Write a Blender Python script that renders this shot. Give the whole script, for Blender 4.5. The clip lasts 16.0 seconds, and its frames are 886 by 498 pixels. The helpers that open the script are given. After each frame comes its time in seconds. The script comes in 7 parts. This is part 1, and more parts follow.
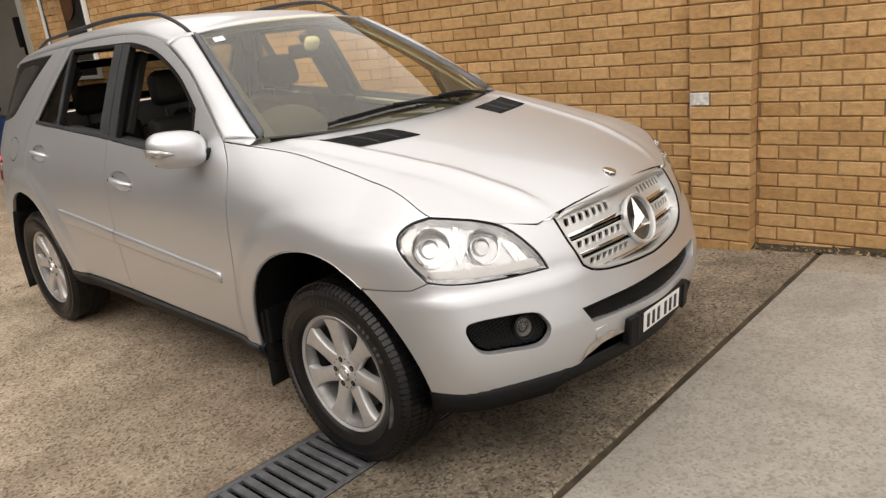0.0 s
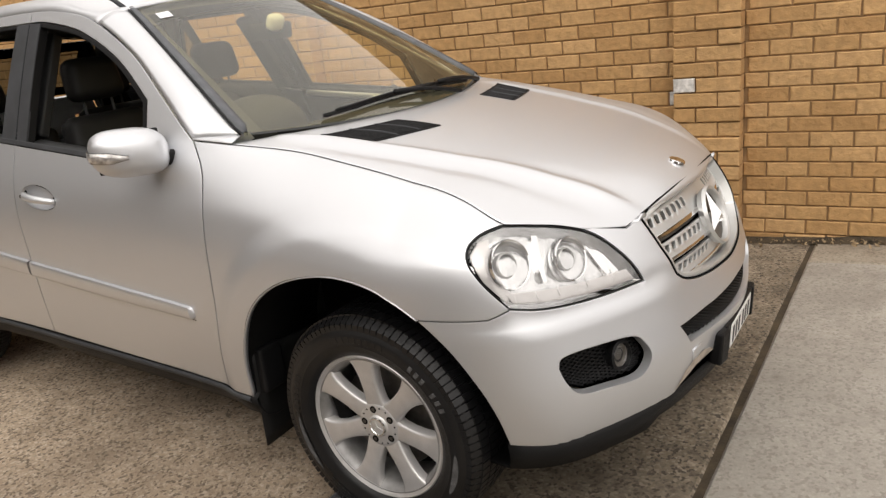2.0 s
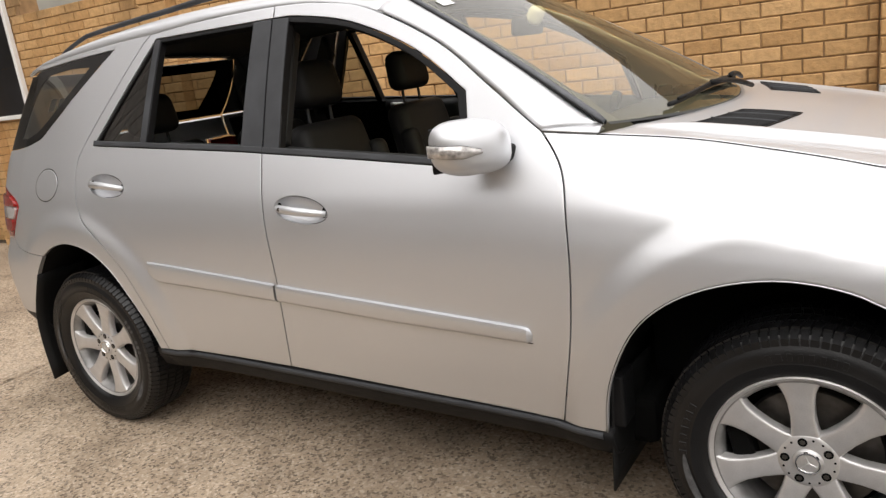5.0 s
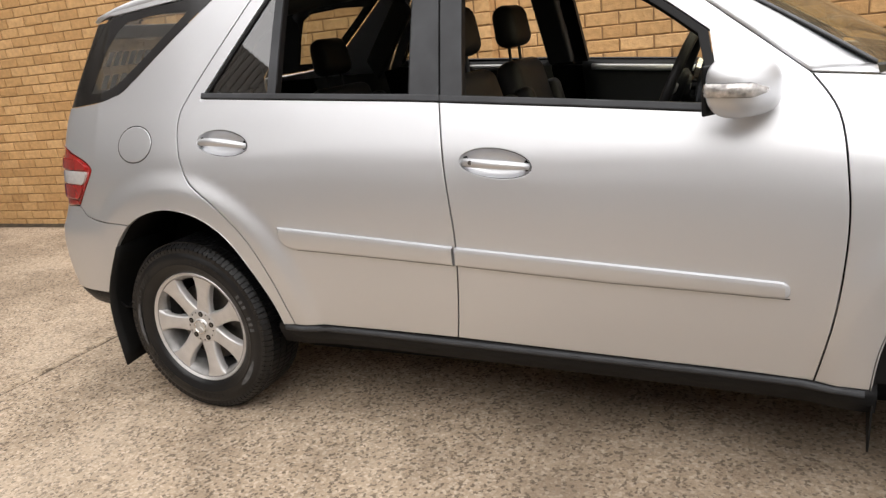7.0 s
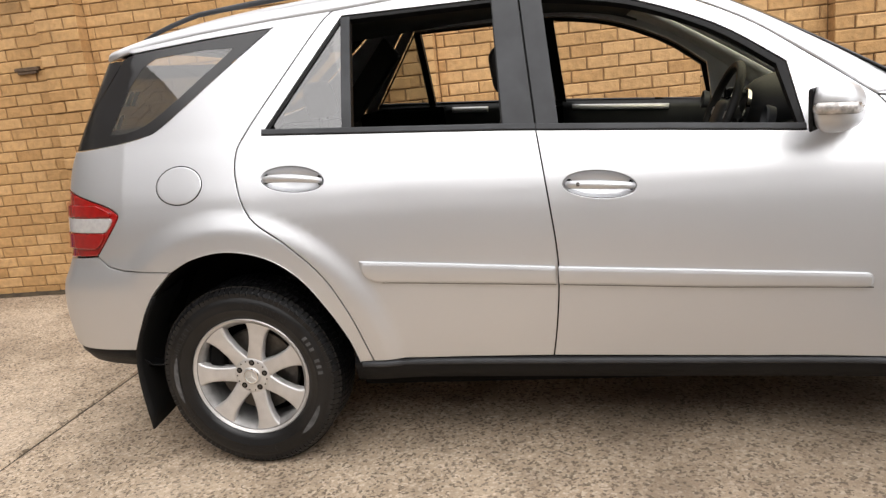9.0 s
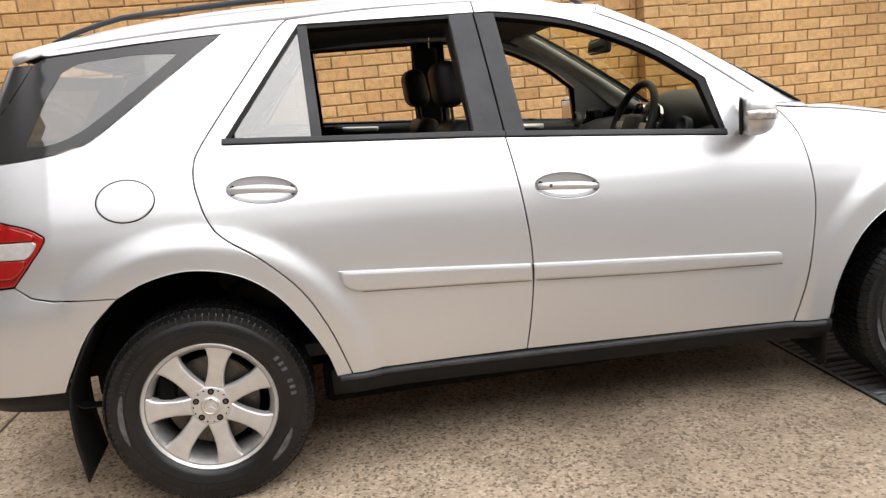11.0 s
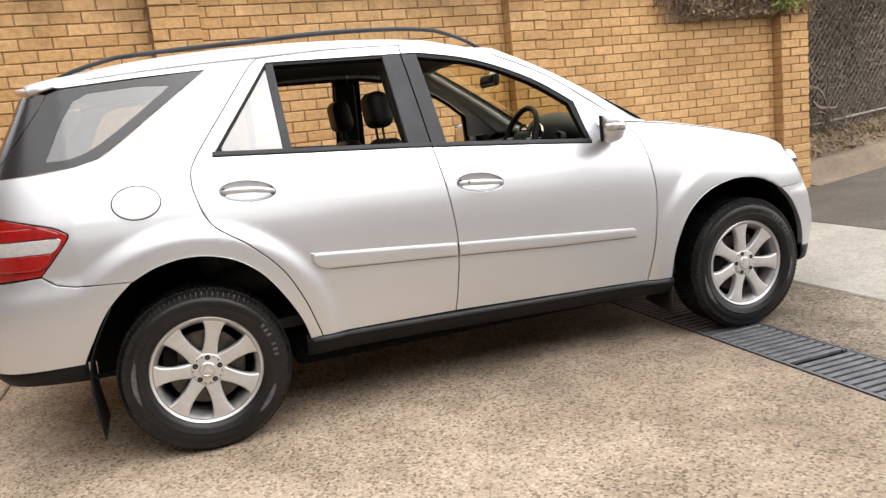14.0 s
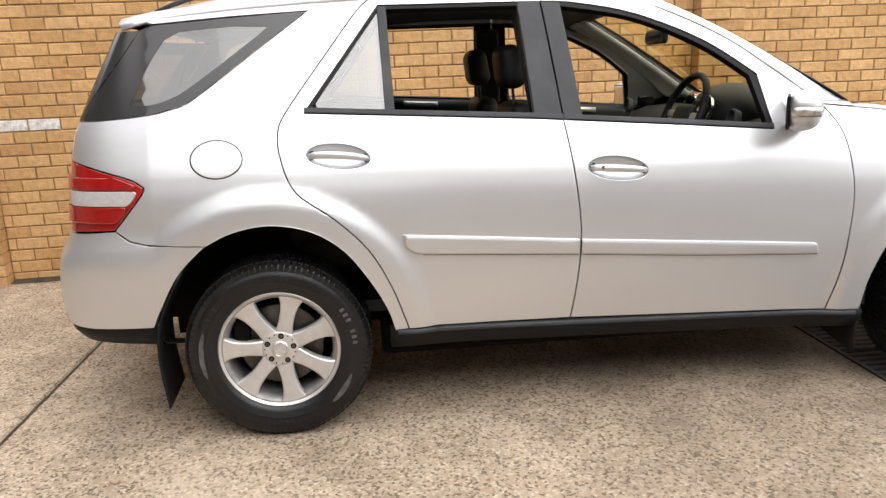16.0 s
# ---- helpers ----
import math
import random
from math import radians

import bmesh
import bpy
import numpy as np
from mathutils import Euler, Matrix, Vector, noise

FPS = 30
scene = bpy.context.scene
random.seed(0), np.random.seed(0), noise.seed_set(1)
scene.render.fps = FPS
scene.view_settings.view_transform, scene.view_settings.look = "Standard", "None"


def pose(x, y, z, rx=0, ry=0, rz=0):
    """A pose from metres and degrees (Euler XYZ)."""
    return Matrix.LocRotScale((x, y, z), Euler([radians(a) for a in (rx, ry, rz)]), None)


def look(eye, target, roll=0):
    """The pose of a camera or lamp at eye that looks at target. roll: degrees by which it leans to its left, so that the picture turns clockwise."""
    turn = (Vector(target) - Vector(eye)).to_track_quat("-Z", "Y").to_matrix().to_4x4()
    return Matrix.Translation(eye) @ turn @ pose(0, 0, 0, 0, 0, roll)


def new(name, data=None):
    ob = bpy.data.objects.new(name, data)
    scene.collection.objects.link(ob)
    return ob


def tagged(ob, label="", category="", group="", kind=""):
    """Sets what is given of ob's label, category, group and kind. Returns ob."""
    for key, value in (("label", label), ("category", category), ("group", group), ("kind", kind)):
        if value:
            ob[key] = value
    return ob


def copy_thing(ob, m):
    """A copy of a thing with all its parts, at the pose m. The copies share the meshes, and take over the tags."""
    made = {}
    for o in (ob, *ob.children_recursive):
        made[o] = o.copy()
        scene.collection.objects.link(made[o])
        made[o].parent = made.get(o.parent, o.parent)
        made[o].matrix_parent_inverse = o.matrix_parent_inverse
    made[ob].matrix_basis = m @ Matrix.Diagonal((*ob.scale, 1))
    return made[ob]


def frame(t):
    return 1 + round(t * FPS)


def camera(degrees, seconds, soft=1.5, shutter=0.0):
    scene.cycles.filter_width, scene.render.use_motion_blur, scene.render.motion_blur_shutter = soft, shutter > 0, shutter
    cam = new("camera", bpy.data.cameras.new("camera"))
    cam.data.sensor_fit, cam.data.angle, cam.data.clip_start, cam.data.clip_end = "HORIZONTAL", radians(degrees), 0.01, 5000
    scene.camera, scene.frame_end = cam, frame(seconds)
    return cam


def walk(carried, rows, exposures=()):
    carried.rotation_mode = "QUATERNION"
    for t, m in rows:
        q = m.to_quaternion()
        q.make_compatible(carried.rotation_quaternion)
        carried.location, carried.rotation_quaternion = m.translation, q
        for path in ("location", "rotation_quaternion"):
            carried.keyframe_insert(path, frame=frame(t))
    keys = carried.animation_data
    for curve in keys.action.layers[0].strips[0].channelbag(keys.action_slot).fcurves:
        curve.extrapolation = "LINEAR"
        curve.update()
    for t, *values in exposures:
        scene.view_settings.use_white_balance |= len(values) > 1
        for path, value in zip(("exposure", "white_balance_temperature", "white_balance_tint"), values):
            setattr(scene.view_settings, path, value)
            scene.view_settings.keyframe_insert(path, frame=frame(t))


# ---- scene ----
cam = camera(62.2, 16.0, soft=1.35)
PATH = [
    (0, (5.004, -2.424, 1.607), (3.674, -1.053, 1.016), -6.5),
    (0.5, (4.829, -2.415, 1.578), (3.541, -1.033, 0.921), -4.0),
    (1, (4.629, -2.425, 1.589), (3.426, -0.985, 0.898), -8.8),
    (1.5, (4.447, -2.407, 1.568), (3.346, -0.89, 0.871), -5.8),
    (2, (4.241, -2.356, 1.535), (3.159, -0.789, 0.922), -6.6),
    (2.5, (4.059, -2.359, 1.505), (3.005, -0.802, 0.822), -6.3),
    (3, (3.917, -2.467, 1.509), (2.912, -0.856, 0.882), -5.7),
    (3.5, (3.725, -2.586, 1.529), (2.787, -0.923, 0.932), -6.6),
    (4, (3.511, -2.638, 1.506), (2.466, -1.04, 0.911), -7.2),
    (4.2, (3.422, -2.642, 1.497), (2.325, -1.066, 0.941), -7.8),
    (6.3, (2.512, -2.868, 1.437), (1.609, -1.147, 0.964), -8.4),
    (6.5, (2.403, -2.885, 1.446), (1.523, -1.161, 0.942), -8.7),
    (7, (2.188, -2.998, 1.421), (1.34, -1.276, 0.861), -6.2),
    (7.5, (1.949, -3.162, 1.442), (1.176, -1.391, 0.925), -6.2),
    (8, (1.722, -3.24, 1.432), (0.965, -1.439, 1.002), -7.5),
    (8.5, (1.497, -3.289, 1.421), (0.908, -1.442, 0.93), -8.3),
    (9, (1.318, -3.365, 1.424), (0.927, -1.457, 0.966), -6.1),
    (9.2, (1.228, -3.41, 1.446), (0.934, -1.493, 0.956), -6.1),
    (11.3, (0.426, -3.479, 1.392), (0.744, -1.549, 0.975), -5.4),
    (11.5, (0.357, -3.517, 1.414), (0.709, -1.596, 0.983), -5.3),
    (12, (0.303, -3.661, 1.396), (0.753, -1.772, 0.916), -2.5),
    (12.5, (0.308, -3.869, 1.374), (0.825, -1.973, 1.0), -4.7),
    (13, (0.219, -4.002, 1.373), (0.778, -2.114, 1.024), -4.4),
    (13.5, (0.094, -4.114, 1.372), (0.742, -2.26, 0.998), -6.6),
    (14, (0.039, -4.172, 1.328), (0.666, -2.304, 0.986), -6.1),
    (14.5, (0.104, -4.138, 1.367), (0.667, -2.26, 0.973), -7.0),
    (15, (0.251, -4.035, 1.359), (0.626, -2.115, 0.943), -5.7),
    (15.5, (0.397, -3.906, 1.405), (0.69, -1.98, 0.954), -4.6),
    (16, (0.425, -3.677, 1.427), (0.591, -1.743, 0.948), -2.3),
]
walk(cam, [(t, look(eye, target, roll)) for t, eye, target, roll in PATH], ((0, -0.35, 6850, 10), (3.5, -0.24, 6650, 10), (7, 0.08, 6500, 10), (9, 0.16, 6450, 10), (11.5, 0.27, 6400, 10), (12.5, 0.29, 6400, 10), (14.5, 0.30, 6400, 10), (16, 0.31, 6400, 10)))

# ---- world and light: an even, bright overcast sky ----
world = bpy.data.worlds.new("sky")
scene.world = world
world.use_nodes = True
wn = world.node_tree
sky = wn.nodes.new("ShaderNodeTexSky")
sky.sky_type = "NISHITA"
sky.sun_disc = False
sky.sun_elevation, sky.sun_rotation = radians(50), radians(151)
sky.air_density, sky.dust_density = 1.0, 9.0
soften = wn.nodes.new("ShaderNodeHueSaturation")
soften.inputs["Saturation"].default_value, soften.inputs["Value"].default_value = 0.12, 2.2
wn.links.new(sky.outputs[0], soften.inputs["Color"])
# cloud cover evens the sky out
cloud = wn.nodes.new("ShaderNodeMix")
cloud.data_type = "RGBA"
cloud.inputs["Factor"].default_value = 0.86
cloud.inputs[7].default_value = (13.2, 12.75, 12.6, 1)
wn.links.new(soften.outputs[0], cloud.inputs[6])
wn.links.new(cloud.outputs[2], wn.nodes["Background"].inputs["Color"])
wn.nodes["Background"].inputs["Strength"].default_value = 0.15
sun = new("sun", bpy.data.lights.new("sun", "SUN"))
sun.data.energy, sun.data.angle, sun.data.color = 0.6, radians(70), (1.0, 0.95, 0.88)
sun.matrix_world = look((0, 0, 0), (-0.31, 0.56, -0.77))


# ---- materials ----
def mat(name, base, rough=0.5, metal=0.0, coat=0.0, var=0.0, var_scale=8.0, bump=0.0, bump_scale=60.0, spec=0.5, grain=0.0, grain_scale=200.0, tint=None):
    """A surface with broad and fine variation of its colour, and a fine relief."""
    m = bpy.data.materials.new(name)
    m.use_nodes = True
    t = m.node_tree
    b = t.nodes["Principled BSDF"]
    b.inputs["Base Color"].default_value = (*base, 1)
    b.inputs["Roughness"].default_value = rough
    b.inputs["Metallic"].default_value = metal
    b.inputs["Coat Weight"].default_value = coat
    b.inputs["Coat Roughness"].default_value = 0.06
    b.inputs["Specular IOR Level"].default_value = spec
    co = t.nodes.new("ShaderNodeTexCoord")
    col = None
    if var or grain:
        n1 = t.nodes.new("ShaderNodeTexNoise")
        n1.inputs["Scale"].default_value, n1.inputs["Detail"].default_value = var_scale, 6
        t.links.new(co.outputs["Object"], n1.inputs["Vector"])
        n2 = t.nodes.new("ShaderNodeTexNoise")
        n2.inputs["Scale"].default_value, n2.inputs["Detail"].default_value = grain_scale, 3
        t.links.new(co.outputs["Object"], n2.inputs["Vector"])
        mixes = []
        prev = None
        for tex, amount in ((n1, var), (n2, grain)):
            ramp = t.nodes.new("ShaderNodeMapRange")
            ramp.inputs["From Min"].default_value, ramp.inputs["From Max"].default_value = 0.3, 0.7
            ramp.inputs["To Min"].default_value, ramp.inputs["To Max"].default_value = 1 - amount, 1 + amount
            t.links.new(tex.outputs["Fac"], ramp.inputs["Value"])
            mixes.append(ramp)
        mul = t.nodes.new("ShaderNodeMath")
        mul.operation = "MULTIPLY"
        t.links.new(mixes[0].outputs[0], mul.inputs[0])
        t.links.new(mixes[1].outputs[0], mul.inputs[1])
        vm = t.nodes.new("ShaderNodeVectorMath")
        vm.operation = "SCALE"
        vm.inputs[0].default_value = base
        t.links.new(mul.outputs[0], vm.inputs["Scale"])
        t.links.new(vm.outputs[0], b.inputs["Base Color"])
    if bump:
        nb = t.nodes.new("ShaderNodeTexNoise")
        nb.inputs["Scale"].default_value, nb.inputs["Detail"].default_value = bump_scale, 4
        t.links.new(co.outputs["Object"], nb.inputs["Vector"])
        bp = t.nodes.new("ShaderNodeBump")
        bp.inputs["Strength"].default_value, bp.inputs["Distance"].default_value = 1.0, bump
        t.links.new(nb.outputs["Fac"], bp.inputs["Height"])
        t.links.new(bp.outputs[0], b.inputs["Normal"])
    return m


def glass_mat(name, tint, rough=0.0, alpha=0.12, haze=0.0, haze_tint=(0.55, 0.53, 0.40)):
    """Clear thin glass: it lets the light straight through and mirrors the sky at its surface."""
    m = bpy.data.materials.new(name)
    m.use_nodes = True
    t = m.node_tree
    t.nodes.remove(t.nodes["Principled BSDF"])
    out = t.nodes["Material Output"]
    tr = t.nodes.new("ShaderNodeBsdfTransparent")
    tr.inputs[0].default_value = (*tint, 1)
    gl = t.nodes.new("ShaderNodeBsdfGlossy")
    gl.inputs["Roughness"].default_value = rough
    fr = t.nodes.new("ShaderNodeLayerWeight")
    up = t.nodes.new("ShaderNodeMath")
    up.operation = "POWER"
    up.inputs[1].default_value = 4.5
    t.links.new(fr.outputs["Facing"], up.inputs[0])
    mx = t.nodes.new("ShaderNodeMath")
    mx.operation = "MULTIPLY_ADD"
    mx.inputs[1].default_value, mx.inputs[2].default_value = 0.85, alpha
    mx.use_clamp = True
    t.links.new(up.outputs[0], mx.inputs[0])
    sh = t.nodes.new("ShaderNodeMixShader")
    t.links.new(mx.outputs[0], sh.inputs[0])
    t.links.new(tr.outputs[0], sh.inputs[1])
    t.links.new(gl.outputs[0], sh.inputs[2])
    last = sh
    if haze:
        # a thin diffuse veil standing in for hazy reflections on the pane
        di = t.nodes.new("ShaderNodeBsdfDiffuse")
        di.inputs[0].default_value = (*haze_tint, 1)
        nz = t.nodes.new("ShaderNodeTexNoise")
        nz.inputs["Scale"].default_value, nz.inputs["Detail"].default_value = 3.0, 6
        mr = t.nodes.new("ShaderNodeMapRange")
        mr.inputs["From Min"].default_value, mr.inputs["From Max"].default_value = 0.25, 0.75
        mr.inputs["To Min"].default_value, mr.inputs["To Max"].default_value = haze * 0.7, haze * 1.3
        t.links.new(nz.outputs["Fac"], mr.inputs["Value"])
        last = t.nodes.new("ShaderNodeMixShader")
        t.links.new(mr.outputs[0], last.inputs[0])
        t.links.new(sh.outputs[0], last.inputs[1])
        t.links.new(di.outputs[0], last.inputs[2])
    t.links.new(last.outputs[0], out.inputs["Surface"])
    return m


def ground_mat(name, base, dark, light, speck=1.0, stain=0.35, drain_dark=None):
    """Concrete with exposed pebbles: pale and dark specks, broad stains."""
    m = bpy.data.materials.new(name)
    m.use_nodes = True
    t = m.node_tree
    b = t.nodes["Principled BSDF"]
    b.inputs["Roughness"].default_value = 0.85
    co = t.nodes.new("ShaderNodeTexCoord")

    def noise_tex(scale, detail=4, rough=0.6):
        n = t.nodes.new("ShaderNodeTexNoise")
        n.inputs["Scale"].default_value, n.inputs["Detail"].default_value, n.inputs["Roughness"].default_value = scale, detail, rough
        t.links.new(co.outputs["Object"], n.inputs["Vector"])
        return n

    def mapped(src, a, c, lo, hi):
        r = t.nodes.new("ShaderNodeMapRange")
        r.inputs["From Min"].default_value, r.inputs["From Max"].default_value = a, c
        r.inputs["To Min"].default_value, r.inputs["To Max"].default_value = lo, hi
        t.links.new(src, r.inputs["Value"])
        return r

    def mixed(fac, one, two):
        x = t.nodes.new("ShaderNodeMix")
        x.data_type = "RGBA"
        t.links.new(fac, x.inputs["Factor"])
        for k, v in ((6, one), (7, two)):
            if isinstance(v, tuple):
                x.inputs[k].default_value = (*v, 1)
            else:
                t.links.new(v, x.inputs[k])
        return x.outputs[2]

    pebble = t.nodes.new("ShaderNodeTexVoronoi")
    pebble.inputs["Scale"].default_value = 92
    t.links.new(co.outputs["Object"], pebble.inputs["Vector"])
    fine = noise_tex(150, 3)
    mid = noise_tex(75, 4, 0.75)
    broad = noise_tex(0.9, 6, 0.65)
    patch_tex = noise_tex(3.5, 5, 0.6)
    hue = t.nodes.new("ShaderNodeSeparateColor")
    t.links.new(pebble.outputs["Color"], hue.inputs[0])
    c = mixed(mapped(hue.outputs[0], 0.55, 1.0, 0, 0.75 * speck).outputs[0], base, light)
    c = mixed(mapped(hue.outputs[1], 0.72, 0.86, 0, 0.95 * speck).outputs[0], c, dark)
    c = mixed(mapped(mid.outputs["Fac"], 0.53, 0.66, 0, 0.8 * speck).outputs[0], c, dark)
    c = mixed(mapped(fine.outputs["Fac"], 0.55, 0.68, 0, 0.6).outputs[0], c, light)
    c = mixed(mapped(broad.outputs["Fac"], 0.46, 0.66, 0, stain).outputs[0], c, dark)
    c = mixed(mapped(patch_tex.outputs["Fac"], 0.5, 0.72, 0, stain * 0.8).outputs[0], c, dark)
    blotch = noise_tex(13, 6, 0.7)
    c = mixed(mapped(blotch.outputs["Fac"], 0.52, 0.68, 0, stain * 0.9).outputs[0], c, dark)
    c = mixed(mapped(broad.outputs["Fac"], 0.5, 0.3, 0, 0.35).outputs[0], c, light)
    if drain_dark:
        # darker towards the drain, with an uneven edge
        where = t.nodes.new("ShaderNodeSeparateXYZ")
        t.links.new(co.outputs["Object"], where.inputs[0])
        edge = t.nodes.new("ShaderNodeMath")
        edge.operation = "MULTIPLY_ADD"
        edge.inputs[1].default_value = 1.6
        t.links.new(broad.outputs["Fac"], edge.inputs[0])
        t.links.new(where.outputs[0], edge.inputs[2])
        c = mixed(mapped(edge.outputs[0], drain_dark[0] + 0.8, drain_dark[1] + 0.8, 0, drain_dark[2]).outputs[0], c, dark)
    t.links.new(c, b.inputs["Base Color"])
    bp = t.nodes.new("ShaderNodeBump")
    bp.inputs["Strength"].default_value, bp.inputs["Distance"].default_value = 1.0, 0.006
    t.links.new(mid.outputs["Fac"], bp.inputs["Height"])
    t.links.new(bp.outputs[0], b.inputs["Normal"])
    return m


def brick_mat(name):
    """Tan rock-faced brick; each piece has its own shade."""
    m = bpy.data.materials.new(name)
    m.use_nodes = True
    t = m.node_tree
    b = t.nodes["Principled BSDF"]
    b.inputs["Roughness"].default_value = 0.85
    co = t.nodes.new("ShaderNodeTexCoord")
    geo = t.nodes.new("ShaderNodeNewGeometry")
    info = t.nodes.new("ShaderNodeObjectInfo")
    add = t.nodes.new("ShaderNodeMath")
    add.operation = "ADD"
    t.links.new(geo.outputs["Random Per Island"], add.inputs[0])
    t.links.new(info.outputs["Random"], add.inputs[1])
    fr = t.nodes.new("ShaderNodeMath")
    fr.operation = "FRACT"
    t.links.new(add.outputs[0], fr.inputs[0])
    ramp = t.nodes.new("ShaderNodeValToRGB")
    e = ramp.color_ramp.elements
    e[0].position, e[0].color = 0.0, (0.435, 0.25, 0.10, 1)
    e[1].position, e[1].color = 1.0, (0.56, 0.346, 0.157, 1)
    mid_stop = e.new(0.5)
    mid_stop.color = (0.50, 0.302, 0.128, 1)
    t.links.new(fr.outputs[0], ramp.inputs[0])
    n1 = t.nodes.new("ShaderNodeTexNoise")
    n1.inputs["Scale"].default_value, n1.inputs["Detail"].default_value = 26, 6
    n2 = t.nodes.new("ShaderNodeTexNoise")
    n2.inputs["Scale"].default_value, n2.inputs["Detail"].default_value = 0.8, 5
    n3 = t.nodes.new("ShaderNodeTexNoise")
    n3.inputs["Scale"].default_value, n3.inputs["Detail"].default_value = 90, 4
    for n in (n1, n2, n3):
        t.links.new(geo.outputs["Position"], n.inputs["Vector"])
    r1 = t.nodes.new("ShaderNodeMapRange")
    r1.inputs["From Min"].default_value, r1.inputs["From Max"].default_value = 0.3, 0.7
    r1.inputs["To Min"].default_value, r1.inputs["To Max"].default_value = 0.84, 1.12
    t.links.new(n1.outputs["Fac"], r1.inputs["Value"])
    r2 = t.nodes.new("ShaderNodeMapRange")
    r2.inputs["From Min"].default_value, r2.inputs["From Max"].default_value = 0.35, 0.7
    r2.inputs["To Min"].default_value, r2.inputs["To Max"].default_value = 0.88, 1.08
    t.links.new(n2.outputs["Fac"], r2.inputs["Value"])
    mu = t.nodes.new("ShaderNodeMath")
    mu.operation = "MULTIPLY"
    t.links.new(r1.outputs[0], mu.inputs[0])
    t.links.new(r2.outputs[0], mu.inputs[1])
    # dark run-off stains on the uppermost courses
    sep = t.nodes.new("ShaderNodeSeparateXYZ")
    t.links.new(geo.outputs["Position"], sep.inputs[0])
    n4 = t.nodes.new("ShaderNodeTexNoise")
    n4.inputs["Scale"].default_value, n4.inputs["Detail"].default_value = 2.2, 6
    t.links.new(geo.outputs["Position"], n4.inputs["Vector"])
    hi = t.nodes.new("ShaderNodeMath")
    hi.operation = "MULTIPLY_ADD"
    hi.inputs[1].default_value = 1.1
    t.links.new(n4.outputs["Fac"], hi.inputs[0])
    t.links.new(sep.outputs[2], hi.inputs[2])
    r4 = t.nodes.new("ShaderNodeMapRange")
    r4.inputs["From Min"].default_value, r4.inputs["From Max"].default_value = 2.78, 3.15
    r4.inputs["To Min"].default_value, r4.inputs["To Max"].default_value = 1.0, 0.45
    t.links.new(hi.outputs[0], r4.inputs["Value"])
    mu2 = t.nodes.new("ShaderNodeMath")
    mu2.operation = "MULTIPLY"
    t.links.new(mu.outputs[0], mu2.inputs[0])
    t.links.new(r4.outputs[0], mu2.inputs[1])
    vm = t.nodes.new("ShaderNodeVectorMath")
    vm.operation = "SCALE"
    t.links.new(ramp.outputs[0], vm.inputs[0])
    t.links.new(mu2.outputs[0], vm.inputs["Scale"])
    t.links.new(vm.outputs[0], b.inputs["Base Color"])
    ad = t.nodes.new("ShaderNodeMath")
    ad.operation = "MULTIPLY_ADD"
    ad.inputs[1].default_value = 0.35
    t.links.new(n3.outputs["Fac"], ad.inputs[0])
    t.links.new(n1.outputs["Fac"], ad.inputs[2])
    bp = t.nodes.new("ShaderNodeBump")
    bp.inputs["Strength"].default_value, bp.inputs["Distance"].default_value = 1.0, 0.009
    t.links.new(ad.outputs[0], bp.inputs["Height"])
    t.links.new(bp.outputs[0], b.inputs["Normal"])
    return m


PAINT = mat("silver_paint", (0.645, 0.655, 0.676), 0.40, 0.76, 0.45, bump=0.00018, bump_scale=900, grain=0.03, grain_scale=1500)
BLACK_TRIM = mat("black_plastic", (0.007, 0.007, 0.0075), 0.5, spec=0.2, bump=0.0006, bump_scale=500, var=0.15)
PILLAR_TRIM = mat("pillar_trim", (0.042, 0.044, 0.048), 0.55, spec=0.28, coat=0.0, var=0.25, var_scale=7)
RUBBER_SEAL = mat("rubber_seal", (0.007, 0.007, 0.007), 0.6, spec=0.25, var=0.1)
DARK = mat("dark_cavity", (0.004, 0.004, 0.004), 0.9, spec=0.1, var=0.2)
TYRE = mat("tyre_rubber", (0.0065, 0.0065, 0.007), 0.36, spec=0.4, bump=0.0008, bump_scale=240, var=0.35, var_scale=14, grain=0.15)
TYRE_WORN = mat("tyre_scuff", (0.075, 0.075, 0.077), 0.75, var=0.4, var_scale=40, grain=0.3, grain_scale=300)
ALLOY = mat("alloy", (0.60, 0.59, 0.585), 0.38, 0.6, 0.3, var=0.06, var_scale=25, grain=0.04, grain_scale=400)
BARREL = mat("rim_barrel", (0.30, 0.295, 0.29), 0.5, 0.6, var=0.25, var_scale=18)
CHROME = mat("chrome", (0.8, 0.8, 0.8), 0.08, 1.0, var=0.02)
STEEL = mat("brake_steel", (0.11, 0.10, 0.09), 0.45, 0.8, var=0.3, var_scale=30)
LEATHER = mat("black_leather", (0.011, 0.0105, 0.0105), 0.55, spec=0.3, bump=0.001, bump_scale=260, var=0.2)
DASH = mat("dash_plastic", (0.016, 0.017, 0.018), 0.6, bump=0.0008, bump_scale=400, var=0.1)
TRIM_GREY = mat("grey_trim", (0.70, 0.71, 0.68), 0.7, var=0.08, bump=0.0005, bump_scale=300)
HEADLINER = mat("headliner_cloth", (0.10, 0.10, 0.095), 0.9, var=0.08, bump=0.0006, bump_scale=500)
SATIN = mat("satin_metal", (0.62, 0.62, 0.61), 0.36, 0.6, var=0.04)
SEAL_GREY = mat("grey_seal", (0.085, 0.09, 0.10), 0.55, var=0.25, var_scale=20)
RED_LENS = mat("red_lens", (0.30, 0.008, 0.007), 0.10, coat=1.0, var=0.15, var_scale=30)
